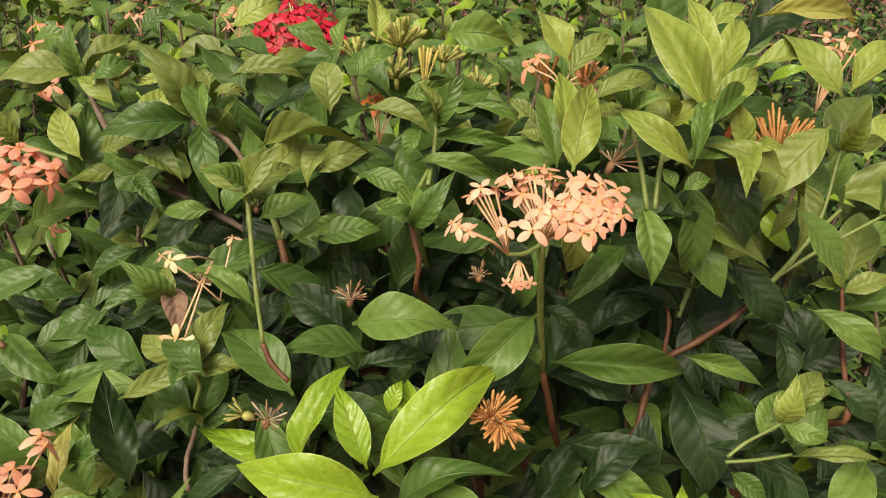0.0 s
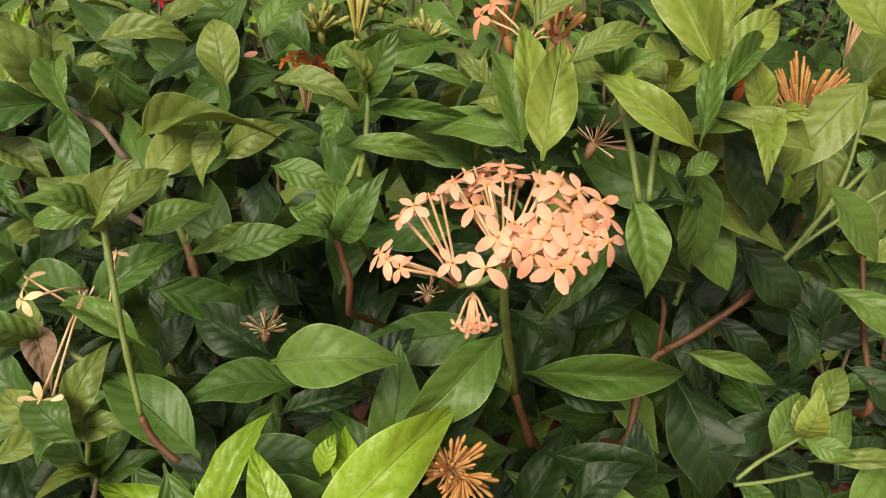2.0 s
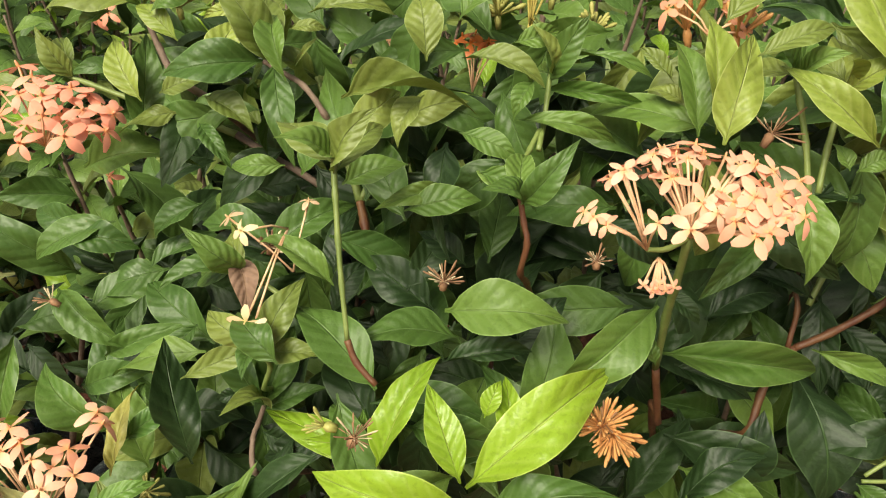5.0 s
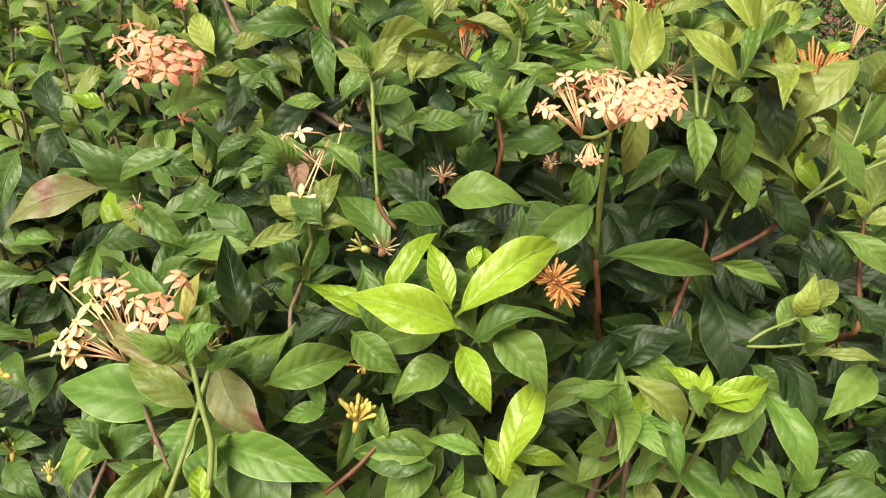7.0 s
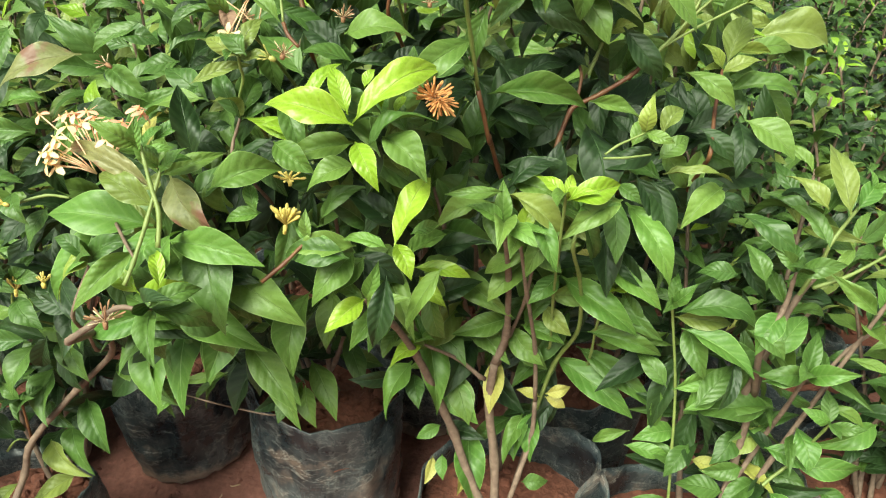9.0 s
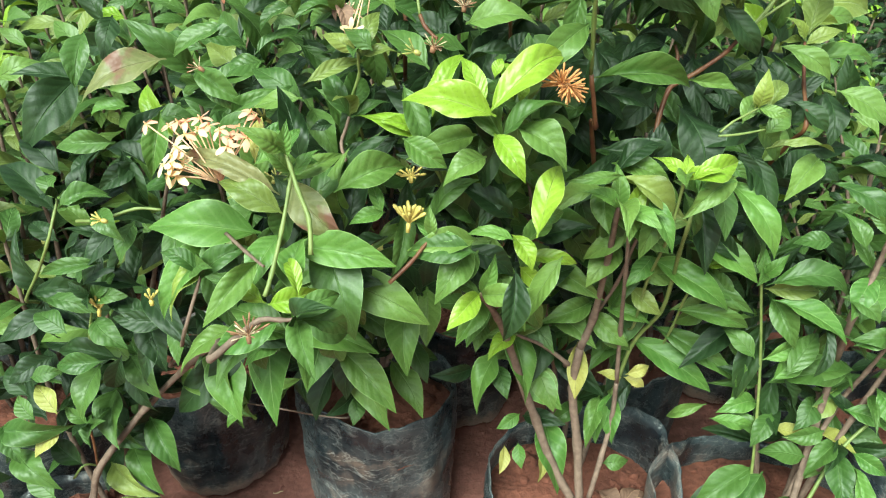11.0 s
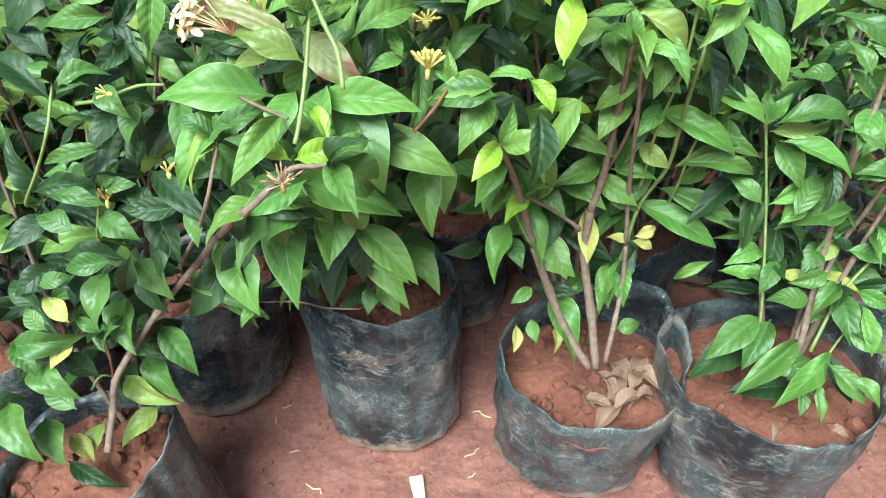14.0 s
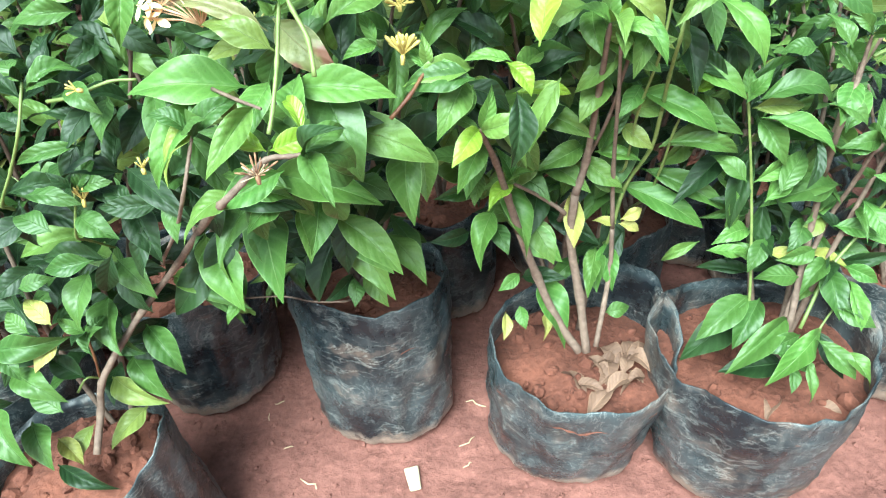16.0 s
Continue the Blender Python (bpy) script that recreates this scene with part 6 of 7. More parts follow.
outer_leaf(plant_four, "e", (0.432, 0.431, 0.394), (0.377, 0.435, 0.400), 0.028, 0.12, 10)
outer_leaf(plant_four, "e", (0.448, 0.439, 0.429), (0.400, 0.436, 0.422), 0.023, 0.12, -20)
outer_leaf(plant_four, "v", (0.469, 0.449, 0.452), (0.518, 0.432, 0.440), 0.023, 0.12, 0)

# flower clusters and buds
flower_head(plant_back, PEACH, (0.126, 0.373, 0.976), [(0.126, 0.346, 1.003), (0.131, 0.349, 1.006), (0.142, 0.350, 1.004), (0.139, 0.377, 1.005), (0.121, 0.378, 1.006), (0.122, 0.350, 1.004), (0.118, 0.343, 0.998), (0.132, 0.345, 1.001), (0.139, 0.343, 0.997), (0.127, 0.351, 1.008), (0.138, 0.351, 1.007), (0.145, 0.347, 1.000), (0.151, 0.352, 1.002), (0.155, 0.362, 1.008), (0.157, 0.359, 1.004), (0.151, 0.397, 0.986), (0.144, 0.401, 0.993), (0.134, 0.404, 0.993), (0.118, 0.404, 0.997), (0.116, 0.403, 0.991), (0.124, 0.403, 0.985), (0.123, 0.405, 0.997), (0.147, 0.354, 1.006), (0.149, 0.349, 1.001), (0.113, 0.402, 0.987), (0.135, 0.348, 1.004), (0.143, 0.344, 0.998), (0.141, 0.402, 0.996), (0.156, 0.352, 1.000), (0.110, 0.392, 1.000), (0.114, 0.394, 1.002), (0.120, 0.393, 1.000), (0.127, 0.395, 1.004), (0.130, 0.393, 1.001), (0.144, 0.376, 1.006), (0.147, 0.391, 1.001), (0.150, 0.374, 1.005), (0.153, 0.371, 1.001), (0.154, 0.369, 0.999), (0.109, 0.378, 1.007), (0.148, 0.371, 0.999), (0.116, 0.375, 1.000)], "open cluster of coral four-petalled flowers", 0.70, seed=70)
flower_head(plant_back, PEACH, (0.110, 0.366, 0.974), [(0.088, 0.356, 0.993), (0.092, 0.351, 0.993), (0.093, 0.364, 1.004), (0.097, 0.363, 1.008), (0.097, 0.396, 0.989), (0.105, 0.400, 0.991), (0.108, 0.346, 0.998), (0.101, 0.399, 0.990), (0.085, 0.361, 0.992)], "side spray of coral flowers on long bare tubes", 0.56, seed=12)
stem(plant_back, "g", 0.0012, 0.0009, (0.126, 0.373, 0.976), (0.118, 0.369, 0.973), (0.110, 0.366, 0.974))
flower_head(plant_back, PEACH, (0.115, 0.367, 0.970), [(0.109, 0.356, 0.965), (0.112, 0.355, 0.964), (0.114, 0.356, 0.964), (0.117, 0.355, 0.964), (0.120, 0.356, 0.965), (0.115, 0.357, 0.965), (0.113, 0.355, 0.963)], "hanging tuft of faded flowers", 0.30, seed=15)
flower_head(plant_back_left, CORAL, (-0.181, 0.455, 0.957), [(-0.198, 0.477, 0.991), (-0.185, 0.467, 0.990), (-0.187, 0.456, 0.985), (-0.174, 0.455, 0.985), (-0.170, 0.462, 0.985), (-0.164, 0.464, 0.986), (-0.156, 0.456, 0.978), (-0.150, 0.462, 0.976), (-0.144, 0.462, 0.974), (-0.145, 0.454, 0.968), (-0.154, 0.454, 0.969), (-0.160, 0.442, 0.970), (-0.168, 0.457, 0.974), (-0.170, 0.445, 0.979), (-0.185, 0.452, 0.971), (-0.183, 0.440, 0.966), (-0.196, 0.449, 0.976), (-0.204, 0.464, 0.984), (-0.181, 0.465, 0.988), (-0.157, 0.466, 0.983)], "dome of coral flowers", 1, seed=64)
flower_head(plant_back_left, CORAL, (-0.179, 0.522, 0.929), [(-0.178, 0.511, 0.923), (-0.182, 0.504, 0.913)], "", 0.7, seed=72)
flower_head(plant_back_left, CORAL, (-0.190, 0.571, 0.995), [(-0.206, 0.589, 1.029), (-0.189, 0.584, 1.029), (-0.204, 0.574, 1.019), (-0.185, 0.551, 0.997), (-0.198, 0.559, 0.991), (-0.182, 0.576, 1.023)], "", 0.9, seed=11)
flower_head(plant_back, CRIMSON, (-0.033, 0.627, 1.002), dome((-0.033, 0.627, 1.002), (-0.020, 0.071, 0.997), 0.0325, 46, 2, 80), "dense crimson flower cluster", 0.95, seed=62)
flower_head(plant_back, PEACH, (-0.021, 0.602, 0.947), [(-0.036, 0.601, 0.963), (-0.028, 0.605, 0.969), (-0.020, 0.602, 0.967), (-0.014, 0.608, 0.970), (-0.030, 0.603, 0.960)], "", 0.85, seed=61)
flower_head(plant_back, ORANGE, (0.032, 0.546, 0.959), [(0.025, 0.560, 0.987), (0.032, 0.563, 0.988), (0.040, 0.554, 0.987), (0.030, 0.552, 0.986), (0.044, 0.553, 0.984)], "", 0.9, seed=85)
flower_head(plant_back_left, CORAL, (-0.103, 0.713, 0.989), [(-0.118, 0.720, 1.010), (-0.103, 0.722, 1.012), (-0.111, 0.712, 1.003), (-0.109, 0.727, 1.015)], "", 0.8, seed=17)
flower_head(plant_back_left, CORAL, (-0.166, 0.664, 1.004), [(-0.175, 0.669, 1.021), (-0.155, 0.675, 1.024), (-0.165, 0.662, 1.021)], "", 0.7, seed=20)
flower_head(plant_back_right, PEACH, (0.298, 0.506, 0.996), [(0.304, 0.527, 1.036), (0.321, 0.528, 1.038), (0.320, 0.522, 1.028), (0.314, 0.526, 1.034), (0.307, 0.519, 1.031)], "", 0.9, seed=48)
flower_head(plant_back, BLUSH, (-0.047, 0.423, 0.911), [(-0.040, 0.439, 0.943), (-0.081, 0.435, 0.933)], "pale fading flowers on bare tubes", 0.7, seed=73)
flower_head(plant_back, CREAM, (-0.043, 0.413, 0.943), [(-0.050, 0.371, 0.917), (-0.053, 0.372, 0.920), (-0.056, 0.391, 0.955)], "white fading flowers on long bare tubes", 0.75, seed=91)
flower_head(plant_back, PEACH, (0.144, 0.473, 1.019), [(0.153, 0.471, 1.028), (0.161, 0.479, 1.031), (0.129, 0.482, 1.034), (0.124, 0.479, 1.030), (0.157, 0.467, 1.024), (0.151, 0.481, 1.035)], "", 0.8, seed=53)
flower_head(plant_back_right, ORANGE, (0.255, 0.476, 0.990), [(0.241, 0.476, 0.997)], "", 0.8, seed=35)
flower_head(plant_two, CREAM, (-0.157, 0.322, 0.820), [(-0.188, 0.310, 0.833), (-0.190, 0.310, 0.841), (-0.183, 0.313, 0.830), (-0.184, 0.316, 0.845), (-0.178, 0.333, 0.855), (-0.181, 0.318, 0.851), (-0.179, 0.318, 0.837), (-0.184, 0.310, 0.842)], "pale cream-yellow open flowers", 1, seed=13)
flower_head(plant_two, PEACH, (-0.159, 0.337, 0.813), [(-0.184, 0.355, 0.856), (-0.172, 0.354, 0.859), (-0.191, 0.357, 0.855), (-0.216, 0.358, 0.853), (-0.154, 0.340, 0.855), (-0.147, 0.342, 0.848), (-0.142, 0.350, 0.853), (-0.137, 0.370, 0.857), (-0.165, 0.349, 0.855), (-0.148, 0.332, 0.845), (-0.172, 0.344, 0.854), (-0.132, 0.365, 0.855), (-0.134, 0.338, 0.849), (-0.199, 0.359, 0.851)], "peach flowers past their best", 0.95, seed=32)
bud_head(plant_back_right, "rust", (0.266, 0.471, 0.978), (-0.05, 0.25, 0.96), 0.0270, 60, "cluster of slender rust-orange buds", 48, 0.30, 36)
bud_head(plant_back, "rust", (0.136, 0.489, 1.017), (-0.203, 0.189, 0.961), 0.0170, 9, "rust buds", 40, 0.8, 11)
bud_head(plant_back, "rust", (0.154, 0.470, 1.020), (0.167, 0.186, 0.968), 0.0197, 9, "rust buds", 45, 0.8, 67)
bud_head(plant_back, "rust", (0.105, 0.368, 0.877), (-0.203, 0.189, 0.961), 0.0143, 64, "ragged rust-brown spent bud tassel", 95, 0.62, 41)
bud_head(plant_back, "rust", (0.110, 0.366, 0.876), (0.303, -0.744, -0.596), 0.0142, 48, "ragged rust-brown spent buds", 82, 0.62, 40)
bud_head(plant_back, "dry", (0.106, 0.368, 0.879), (-0.019, 0.197, 0.980), 0.0087, 24, "dried dark red buds", 140, 0.9, 24)
bud_head(plant_back, "dry", (0.031, 0.400, 0.928), (0.137, 0.189, 0.972), 0.0094, 30, "dried brown bud cluster", 90, 0.8, 35)
bud_head(plant_three, "dry", (0.009, 0.307, 0.926), (0.405, 0.142, 0.903), 0.0081, 26, "spent buds", 90, 0.75, 47)
bud_head(plant_three, "green", (-0.004, 0.317, 0.920), (-0.905, -0.123, 0.406), 0.0094, 8, "green buds", 50, 0.7, 96)
bud_head(plant_back_left, "green", (-0.150, 0.571, 0.995), (-0.203, 0.189, 0.961), 0.0159, 20, "tight yellow-green buds", 70, 1.1, 92)
bud_head(plant_back, "green", (0.047, 0.563, 1.020), (-0.019, 0.197, 0.980), 0.0213, 24, "tight yellow-green buds", 65, 1, 87)
bud_head(plant_back, "green", (0.045, 0.546, 1.004), (-0.112, 0.195, 0.974), 0.0160, 18, "tight yellow-green buds", 75, 1, 61)
bud_head(plant_back, "green", (0.099, 0.560, 0.993), (0.075, 0.193, 0.978), 0.0150, 18, "tight yellow-green buds", 75, 1, 95)
bud_head(plant_back, "green", (0.075, 0.571, 1.008), (0.075, 0.193, 0.978), 0.0151, 16, "tight yellow-green buds", 70, 1, 98)
bud_head(plant_back, "green", (0.021, 0.552, 1.013), (0.075, 0.193, 0.978), 0.0172, 12, "tight yellow-green buds", 60, 0.9, 83)
bud_head(plant_back, "yellow", (0.063, 0.547, 0.997), (0.075, 0.193, 0.978), 0.0307, 7, "slim buds", 14, 0.5, 67)
bud_head(plant_back, "green", (0.001, 0.582, 0.929), (0.006, -0.765, -0.644), 0.0258, 7, "slim hanging buds", 25, 0.6, 50)
bud_head(plant_back_left, "dry", (-0.063, 0.439, 0.914), (0.241, 0.176, 0.954), 0.0096, 30, "dried brown bud cluster", 90, 1.2, 64)
bud_head(plant_back, "dry", (-0.060, 0.564, 0.948), (-0.682, 0.063, 0.728), 0.0206, 8, "dried bud stalks", 40, 0.8, 68)
bud_head(plant_back, "dry", (-0.039, 0.487, 0.939), (-0.019, 0.197, 0.980), 0.0073, 5, "dried tip", 50, 1.5, 51)
bud_head(plant_back_left, "green", (-0.150, 0.458, 0.815), (-0.822, -0.028, 0.569), 0.0155, 14, "green buds", 90, 1, 32)
bud_head(plant_back_left, "dry", (-0.160, 0.461, 0.812), (0.809, -0.540, -0.232), 0.0098, 10, "dried buds", 90, 1, 48)
bud_head(plant_back, "dry", (-0.017, 0.518, 0.920), (0.405, 0.142, 0.903), 0.0157, 18, "dried buds", 85, 0.8, 95)
bud_head(plant_back, "dry", (0.166, 0.431, 0.993), (0.405, 0.142, 0.903), 0.0140, 18, "dried buds", 85, 0.6, 71)
bud_head(plant_back, "dry", (0.098, 0.407, 0.939), (-0.019, 0.197, 0.980), 0.0076, 18, "dried buds", 85, 1, 90)
bud_head(plant_two, "green", (-0.125, 0.370, 0.798), (0.635, 0.202, 0.745), 0.0102, 14, "small dark green buds", 100, 1, 84)
bud_head(plant_two, "yellow", (-0.013, 0.358, 0.805), (-0.050, 0.290, 0.956), 0.0118, 16, "yellow-green buds", 100, 1, 39)
bud_head(plant_two, "yellow", (-0.015, 0.340, 0.772), (0.155, 0.299, 0.941), 0.0177, 22, "yellow bud cluster", 55, 1, 10)
bud_head(plant_two, "dry", (-0.127, 0.237, 0.741), (-0.050, 0.290, 0.956), 0.0144, 30, "dried buds with pale tips", 90, 0.9, 35)
bud_head(plant_left, "yellow", (-0.320, 0.393, 0.648), (0.091, 0.280, 0.956), 0.0154, 9, "small yellow buds", 45, 0.9, 86)
bud_head(plant_left, "yellow", (-0.271, 0.355, 0.769), (-0.943, -0.087, 0.322), 0.0098, 7, "yellow buds at the end of a bare shoot", 50, 1, 13)
bud_head(plant_back_left, "dry", (-0.193, 0.435, 0.871), (-0.796, -0.045, 0.603), 0.0115, 8, "dried buds", 70, 1, 18)
bud_head(plant_left, "yellow", (-0.231, 0.320, 0.712), (-0.050, 0.290, 0.956), 0.0103, 8, "small buds", 60, 1, 17)

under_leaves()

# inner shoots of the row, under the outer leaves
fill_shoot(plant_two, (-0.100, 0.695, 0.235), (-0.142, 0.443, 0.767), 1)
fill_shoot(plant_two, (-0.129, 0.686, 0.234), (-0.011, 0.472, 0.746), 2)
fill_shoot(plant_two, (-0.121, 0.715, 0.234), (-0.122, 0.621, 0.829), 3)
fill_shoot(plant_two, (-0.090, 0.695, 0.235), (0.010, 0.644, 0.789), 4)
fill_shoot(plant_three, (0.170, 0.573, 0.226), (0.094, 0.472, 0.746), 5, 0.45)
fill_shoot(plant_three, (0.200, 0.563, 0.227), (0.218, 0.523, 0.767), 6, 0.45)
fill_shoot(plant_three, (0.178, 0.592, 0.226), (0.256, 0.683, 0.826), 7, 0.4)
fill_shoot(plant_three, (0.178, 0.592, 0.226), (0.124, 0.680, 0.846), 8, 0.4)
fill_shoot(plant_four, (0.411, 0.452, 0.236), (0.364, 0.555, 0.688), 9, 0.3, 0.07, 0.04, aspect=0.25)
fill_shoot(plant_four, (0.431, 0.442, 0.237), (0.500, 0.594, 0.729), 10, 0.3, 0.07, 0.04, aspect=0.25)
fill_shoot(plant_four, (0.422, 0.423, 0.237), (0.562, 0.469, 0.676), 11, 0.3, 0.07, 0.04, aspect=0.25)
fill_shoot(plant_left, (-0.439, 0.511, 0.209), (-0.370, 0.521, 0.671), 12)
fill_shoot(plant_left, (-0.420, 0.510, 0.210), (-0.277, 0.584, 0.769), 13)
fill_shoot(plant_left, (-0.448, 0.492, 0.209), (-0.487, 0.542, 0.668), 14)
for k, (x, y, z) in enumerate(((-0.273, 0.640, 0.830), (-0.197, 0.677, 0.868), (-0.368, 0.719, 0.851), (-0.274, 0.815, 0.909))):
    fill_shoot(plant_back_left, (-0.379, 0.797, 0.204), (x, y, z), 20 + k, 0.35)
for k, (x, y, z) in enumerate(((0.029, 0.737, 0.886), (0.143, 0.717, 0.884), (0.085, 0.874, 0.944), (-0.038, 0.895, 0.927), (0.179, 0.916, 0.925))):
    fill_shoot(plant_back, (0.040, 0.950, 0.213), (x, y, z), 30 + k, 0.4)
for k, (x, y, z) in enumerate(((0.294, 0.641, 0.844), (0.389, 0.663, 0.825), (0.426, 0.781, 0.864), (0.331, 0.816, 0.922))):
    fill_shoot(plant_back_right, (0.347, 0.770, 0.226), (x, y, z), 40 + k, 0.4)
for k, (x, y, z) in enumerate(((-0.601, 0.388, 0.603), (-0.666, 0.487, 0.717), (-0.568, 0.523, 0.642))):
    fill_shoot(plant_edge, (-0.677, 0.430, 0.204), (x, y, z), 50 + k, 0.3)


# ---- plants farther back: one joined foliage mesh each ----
# the d and e of the lower palette carry the foliage's inner shade
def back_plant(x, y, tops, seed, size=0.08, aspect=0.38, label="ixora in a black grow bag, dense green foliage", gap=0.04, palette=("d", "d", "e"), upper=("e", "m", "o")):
    rnd = random.Random(seed)
    plant = plant_at(x, y, label)
    groups = {}

    def emit(mat, b, t, w, a, r):
        mesh = groups.setdefault(mat, ([], [], []))
        m = plant.matrix_world.inverted() @ leaf_frame(b, t, w, r, Vector((rnd.uniform(-0.3, 0.3), rnd.uniform(-0.6, 0.1), 1)))
        verts, faces, uvs = SMALL[rnd.randrange(6)]
        n = len(mesh[0])
        mesh[0].extend(m @ Vector(v) for v in verts)
        mesh[1].extend(tuple(i + n for i in f) for f in faces)
        mesh[2].extend(uvs)

    for k, (tx, ty, tz) in enumerate(tops):
        base = (x + rnd.uniform(-0.03, 0.03), y + rnd.uniform(-0.03, 0.03), 0.2)
        line = shoot_line(base, (x + tx, y + ty, tz), rnd, 0.05)
        stem(plant, "w", 0.004, 0.0016, *[line[i] for i in range(0, len(line), 4)] + [line[-1]])
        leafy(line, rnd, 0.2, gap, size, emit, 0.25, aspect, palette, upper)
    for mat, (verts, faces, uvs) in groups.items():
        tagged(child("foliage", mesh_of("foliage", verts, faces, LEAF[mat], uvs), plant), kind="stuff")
    return plant


SMALL = [leaf_surface(a, 0.35, 70 + k, 4, 9) for k, a in enumerate((0.05, 0.1, 0.15, 0.2, 0.1, 0.25))]


def ring_of_tops(rnd, n, reach, low, high):
    return [(reach * rnd.uniform(0.3, 1) * math.cos(k * 2.4), reach * rnd.uniform(0.3, 1) * math.sin(k * 2.4), rnd.uniform(low, high)) for k in range(n)]


def back_rows():
    rnd = random.Random(5)
    seed = 100
    for row, y in enumerate((1.02, 1.27, 1.52, 1.80, 2.15, 2.55, 3.0, 3.6)):
        for col in range(-5 - (row > 4) * 3, 8 + (row > 3) * 4):
            x = col * 0.27 + (0.13 if row % 2 else 0) + rnd.uniform(-0.04, 0.04)
            if row == 0 and abs(x - 0.08) < 0.16:
                continue
            seed += 1
            if x > 0.55:
                # right-hand shrubs keep to d and e, the shade-darkened leaf kinds
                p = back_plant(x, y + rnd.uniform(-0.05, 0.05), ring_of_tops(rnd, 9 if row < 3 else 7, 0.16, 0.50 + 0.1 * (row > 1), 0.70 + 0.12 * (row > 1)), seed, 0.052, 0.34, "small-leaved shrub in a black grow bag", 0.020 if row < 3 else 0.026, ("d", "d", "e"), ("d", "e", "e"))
            else:
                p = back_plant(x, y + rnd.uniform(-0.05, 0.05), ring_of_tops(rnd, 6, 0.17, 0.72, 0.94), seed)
            bag_part(p, (p.location.x, p.location.y, 0), 0.115, 0.24, seed, 0.84, clods=6 if row < 2 else 0)
    # flanks of the near row
    for x, y in ((-0.95, 0.55), (-1.0, 0.85), (-0.68, 0.72), (-0.66, 1.0), (0.72, 0.62), (0.98, 0.70), (0.66, 0.90), (0.78, 0.36), (1.05, 0.42)):
        seed += 1
        right = x > 0.5
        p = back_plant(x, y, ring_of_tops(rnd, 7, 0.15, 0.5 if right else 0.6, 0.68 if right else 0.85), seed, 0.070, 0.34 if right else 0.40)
        bag_part(p, (x, y, 0), 0.118, 0.24, seed, 0.84, clods=10)


back_rows()


# ---- loose things on the ground and on the soil ----
def dry_leaf(place, size, spin, tilt, seed):
    verts, faces, uvs = leaf_surface(0.12, 0.5, seed, 6, 9)
    ob = new("dry_leaf", mesh_of("dry_leaf", [(x * 0.42, y - 0.5, z * 1.6) for x, y, z in verts], faces, LEAF["b"], uvs))
    ob.matrix_world = Matrix.LocRotScale(Vector(place), Euler((radians(tilt), radians(tilt * 0.6), spin)), Vector((size,) * 3))
    tagged(ob, "curled dry tan leaf lying on red soil", "dry leaf", "dry leaves on the soil")


rnd_dry = random.Random(21)
for x, y in ((0.235, 0.515), (0.25, 0.49), (0.215, 0.475), (0.265, 0.525), (0.23, 0.455), (0.19, 0.46), (0.17, 0.48), (0.25, 0.46), (0.225, 0.50), (0.20, 0.44), (0.27, 0.49), (0.245, 0.505), (0.222, 0.486), (0.258, 0.475), (0.24, 0.47), (0.21, 0.495), (0.275, 0.51), (0.255, 0.508)):
    dry_leaf((x, y, 0.206 + rnd_dry.uniform(0, 0.006)), rnd_dry.uniform(0.030, 0.062), rnd_dry.uniform(0, 6), rnd_dry.uniform(-16, 16), rnd_dry.randrange(99))
for x, y in ((0.47, 0.36), (0.40, 0.37), (0.52, 0.42)):
    dry_leaf((x, y, 0.223), rnd_dry.uniform(0.03, 0.05), rnd_dry.uniform(0, 6), rnd_dry.uniform(-24, 24), rnd_dry.randrange(99))

STRAW = plain("straw", (0.50, 0.38, 0.22), (0.70, 0.58, 0.38), 0.8, 90)
CHIP = plain("wood_chip", (0.40, 0.33, 0.21), (0.62, 0.53, 0.37), 0.8, 70)


def twig(place, length, spin, seed, thick=0.0011):
    rnd = random.Random(seed)
    pts = [Vector((length * (k / 4 - 0.5), rnd.uniform(-0.12, 0.12) * length, 0.001 + 0.002 * rnd.random())) for k in range(5)]
    verts, faces = tube_data(pts, [thick * f for f in (0.7, 1, 1.1, 1, 0.5)], 6, 0.15, seed)
    ob = new("twig", mesh_of("twig", verts, faces, STRAW))
    ob.matrix_world = Matrix.Translation(place) @ Matrix.Rotation(spin, 4, "Z")
    tagged(ob, "pale dry straw twig on red earth", "twig", "twigs on the ground")


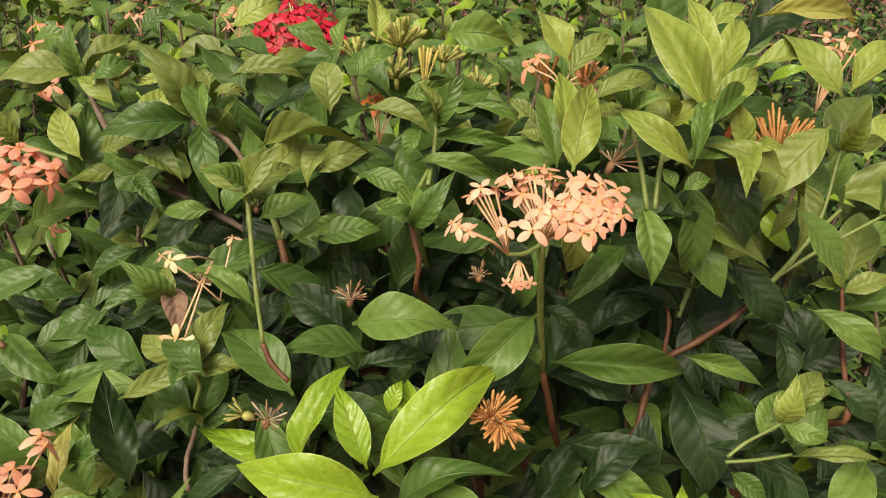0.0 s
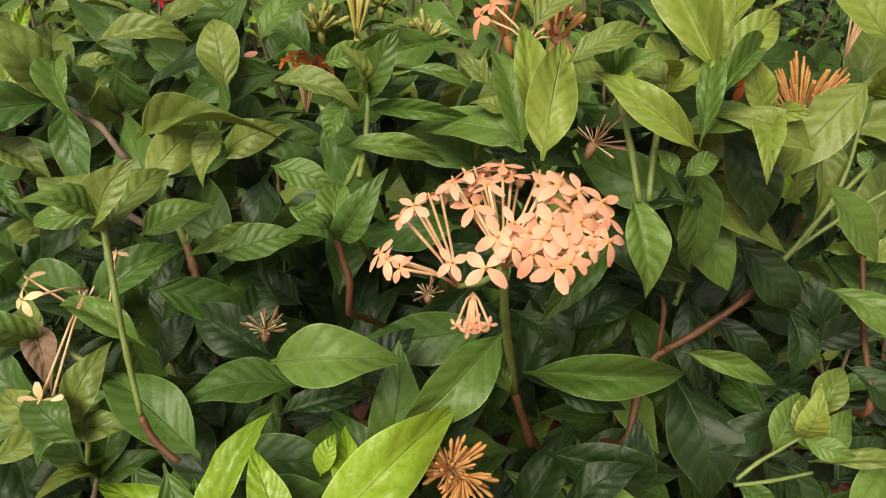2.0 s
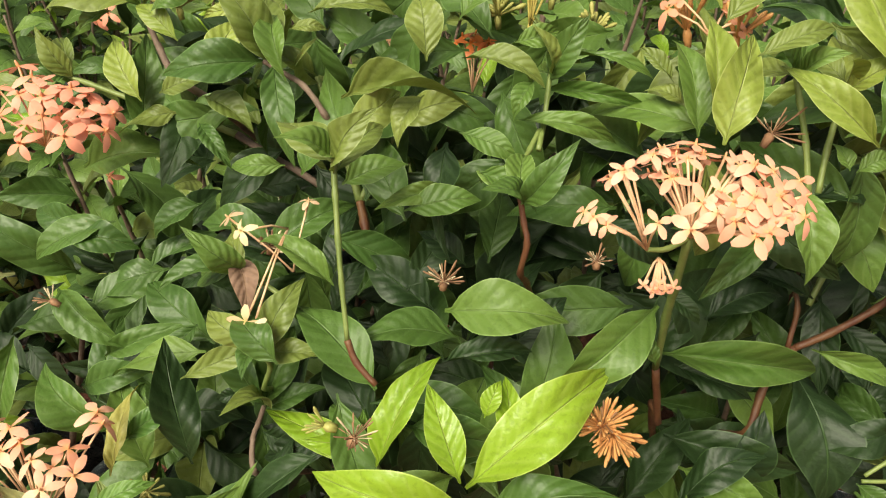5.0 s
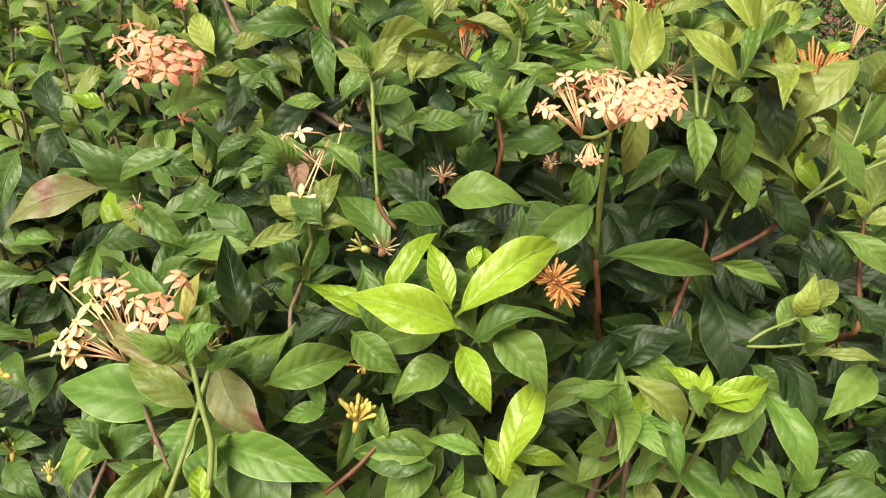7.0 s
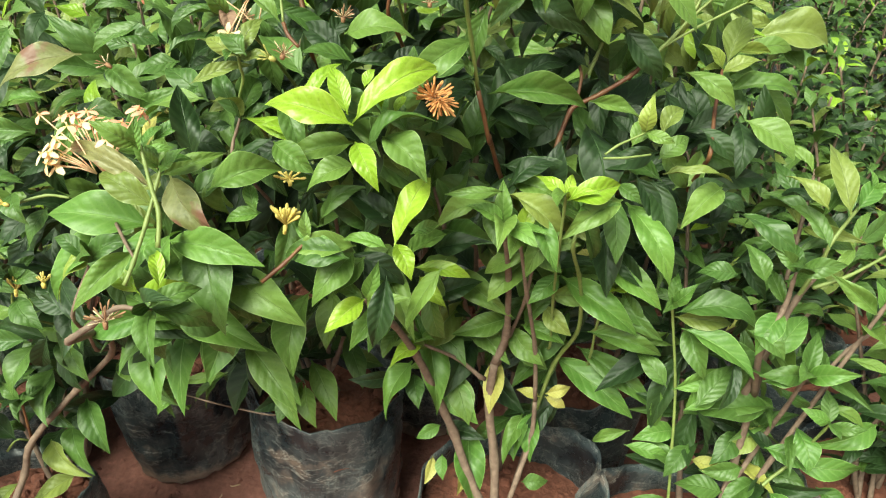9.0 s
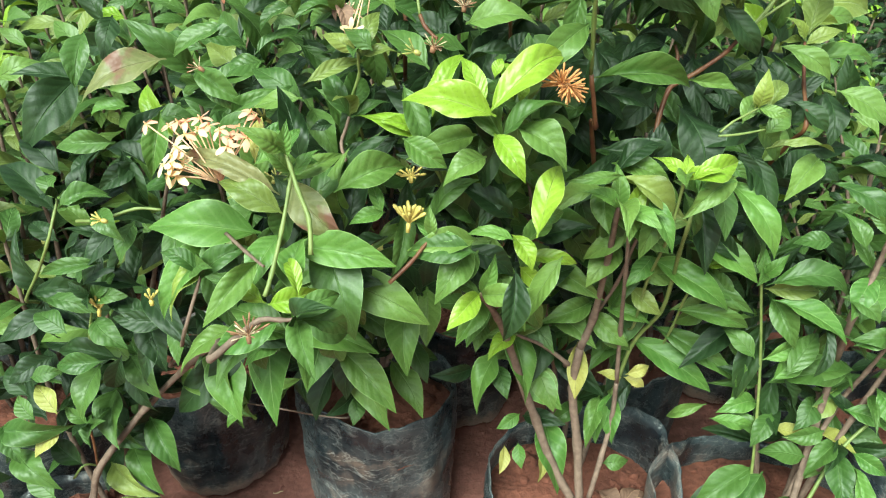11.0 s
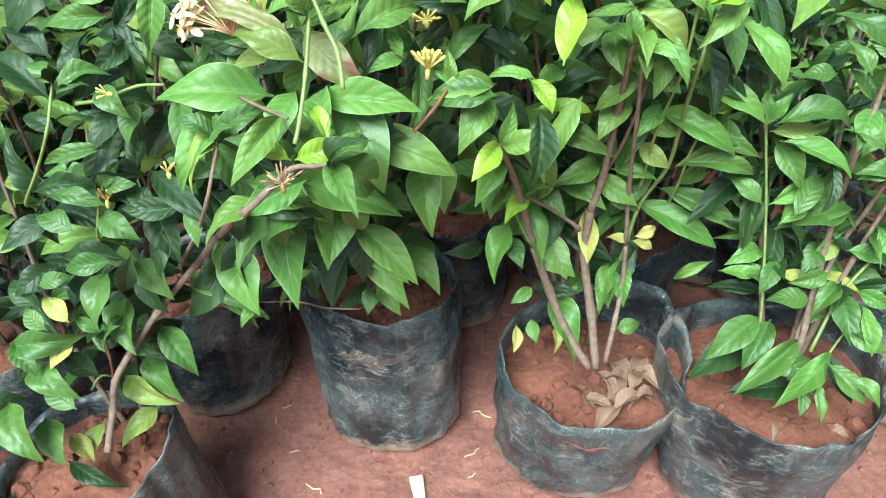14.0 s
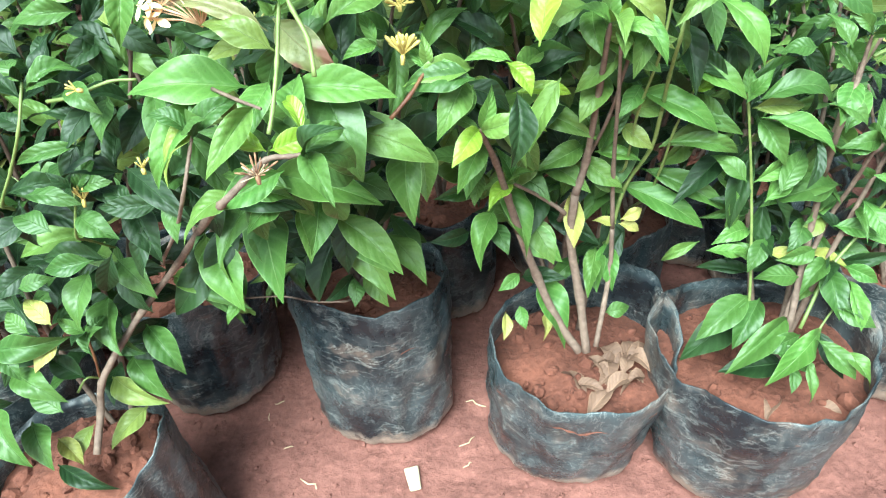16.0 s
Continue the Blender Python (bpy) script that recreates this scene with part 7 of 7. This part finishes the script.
def chip(place, a, b, c, spin):
    bm = bmesh.new()
    bmesh.ops.create_cube(bm, size=1)
    for v in bm.verts:
        v.co = Vector((v.co.x * a * (1.15 if v.co.y > 0 else 0.9), v.co.y * b, v.co.z * c))
    bmesh.ops.bevel(bm, geom=bm.edges[:], offset=c * 0.25, segments=1, affect="EDGES")
    me = bpy.data.meshes.new("wood_chip")
    bm.to_mesh(me)
    bm.free()
    me.materials.append(CHIP)
    ob = new("wood_chip", me)
    ob.matrix_world = Matrix.Translation(place) @ Matrix.Rotation(spin, 4, "Z") @ Matrix.Rotation(0.12, 4, "X")
    tagged(ob, "pale split wood chip lying on red earth", "wood chip")


chip((-0.071, 0.510, 0.003), 0.020, 0.040, 0.007, 0.1)
rnd_twig = random.Random(4)
for k, (x, y) in enumerate(((-0.293, 0.709), (-0.273, 0.608), (-0.236, 0.531), (-0.311, 0.68), (0.017, 0.522), (0.05, 0.645), (0.023, 0.567))):
    twig((x, y, 0.0), rnd_twig.uniform(0.012, 0.038), rnd_twig.uniform(0, 3.1), k, rnd_twig.uniform(0.0006, 0.0012))
grit_verts, grit_faces = [], []
for k in range(1800):
    s = rnd_twig.choice((0.0014, 0.002, 0.003, 0.0055))
    x, y = rnd_twig.uniform(-0.7, 0.8), rnd_twig.uniform(0.15, 1.0)
    z = 0.012 * noise.noise(Vector((x * 4, y * 4, 0))) + 0.008 * noise.noise(Vector((x * 14, y * 14, 3))) - 0.006
    turn = Euler((rnd_twig.uniform(0, 6), rnd_twig.uniform(0, 6), 0)).to_matrix()
    n = len(grit_verts)
    grit_verts += [Vector((x, y, z + s * 0.5)) + turn @ Vector(c) * s * rnd_twig.uniform(0.7, 1.2) for c in ((1, 0, 0), (-1, 0, 0), (0, 1, 0), (0, -1, 0), (0, 0, 0.8), (0, 0, -0.8))]
    grit_faces += [tuple(i + n for i in f) for f in ((0, 2, 4), (2, 1, 4), (1, 3, 4), (3, 0, 4), (2, 0, 5), (1, 2, 5), (3, 1, 5), (0, 3, 5))]
tagged(new("earth_crumbs", mesh_of("earth_crumbs", grit_verts, grit_faces, EARTH, None, False)), "small crumbs of red earth scattered on the ground", "crumbs", kind="stuff")
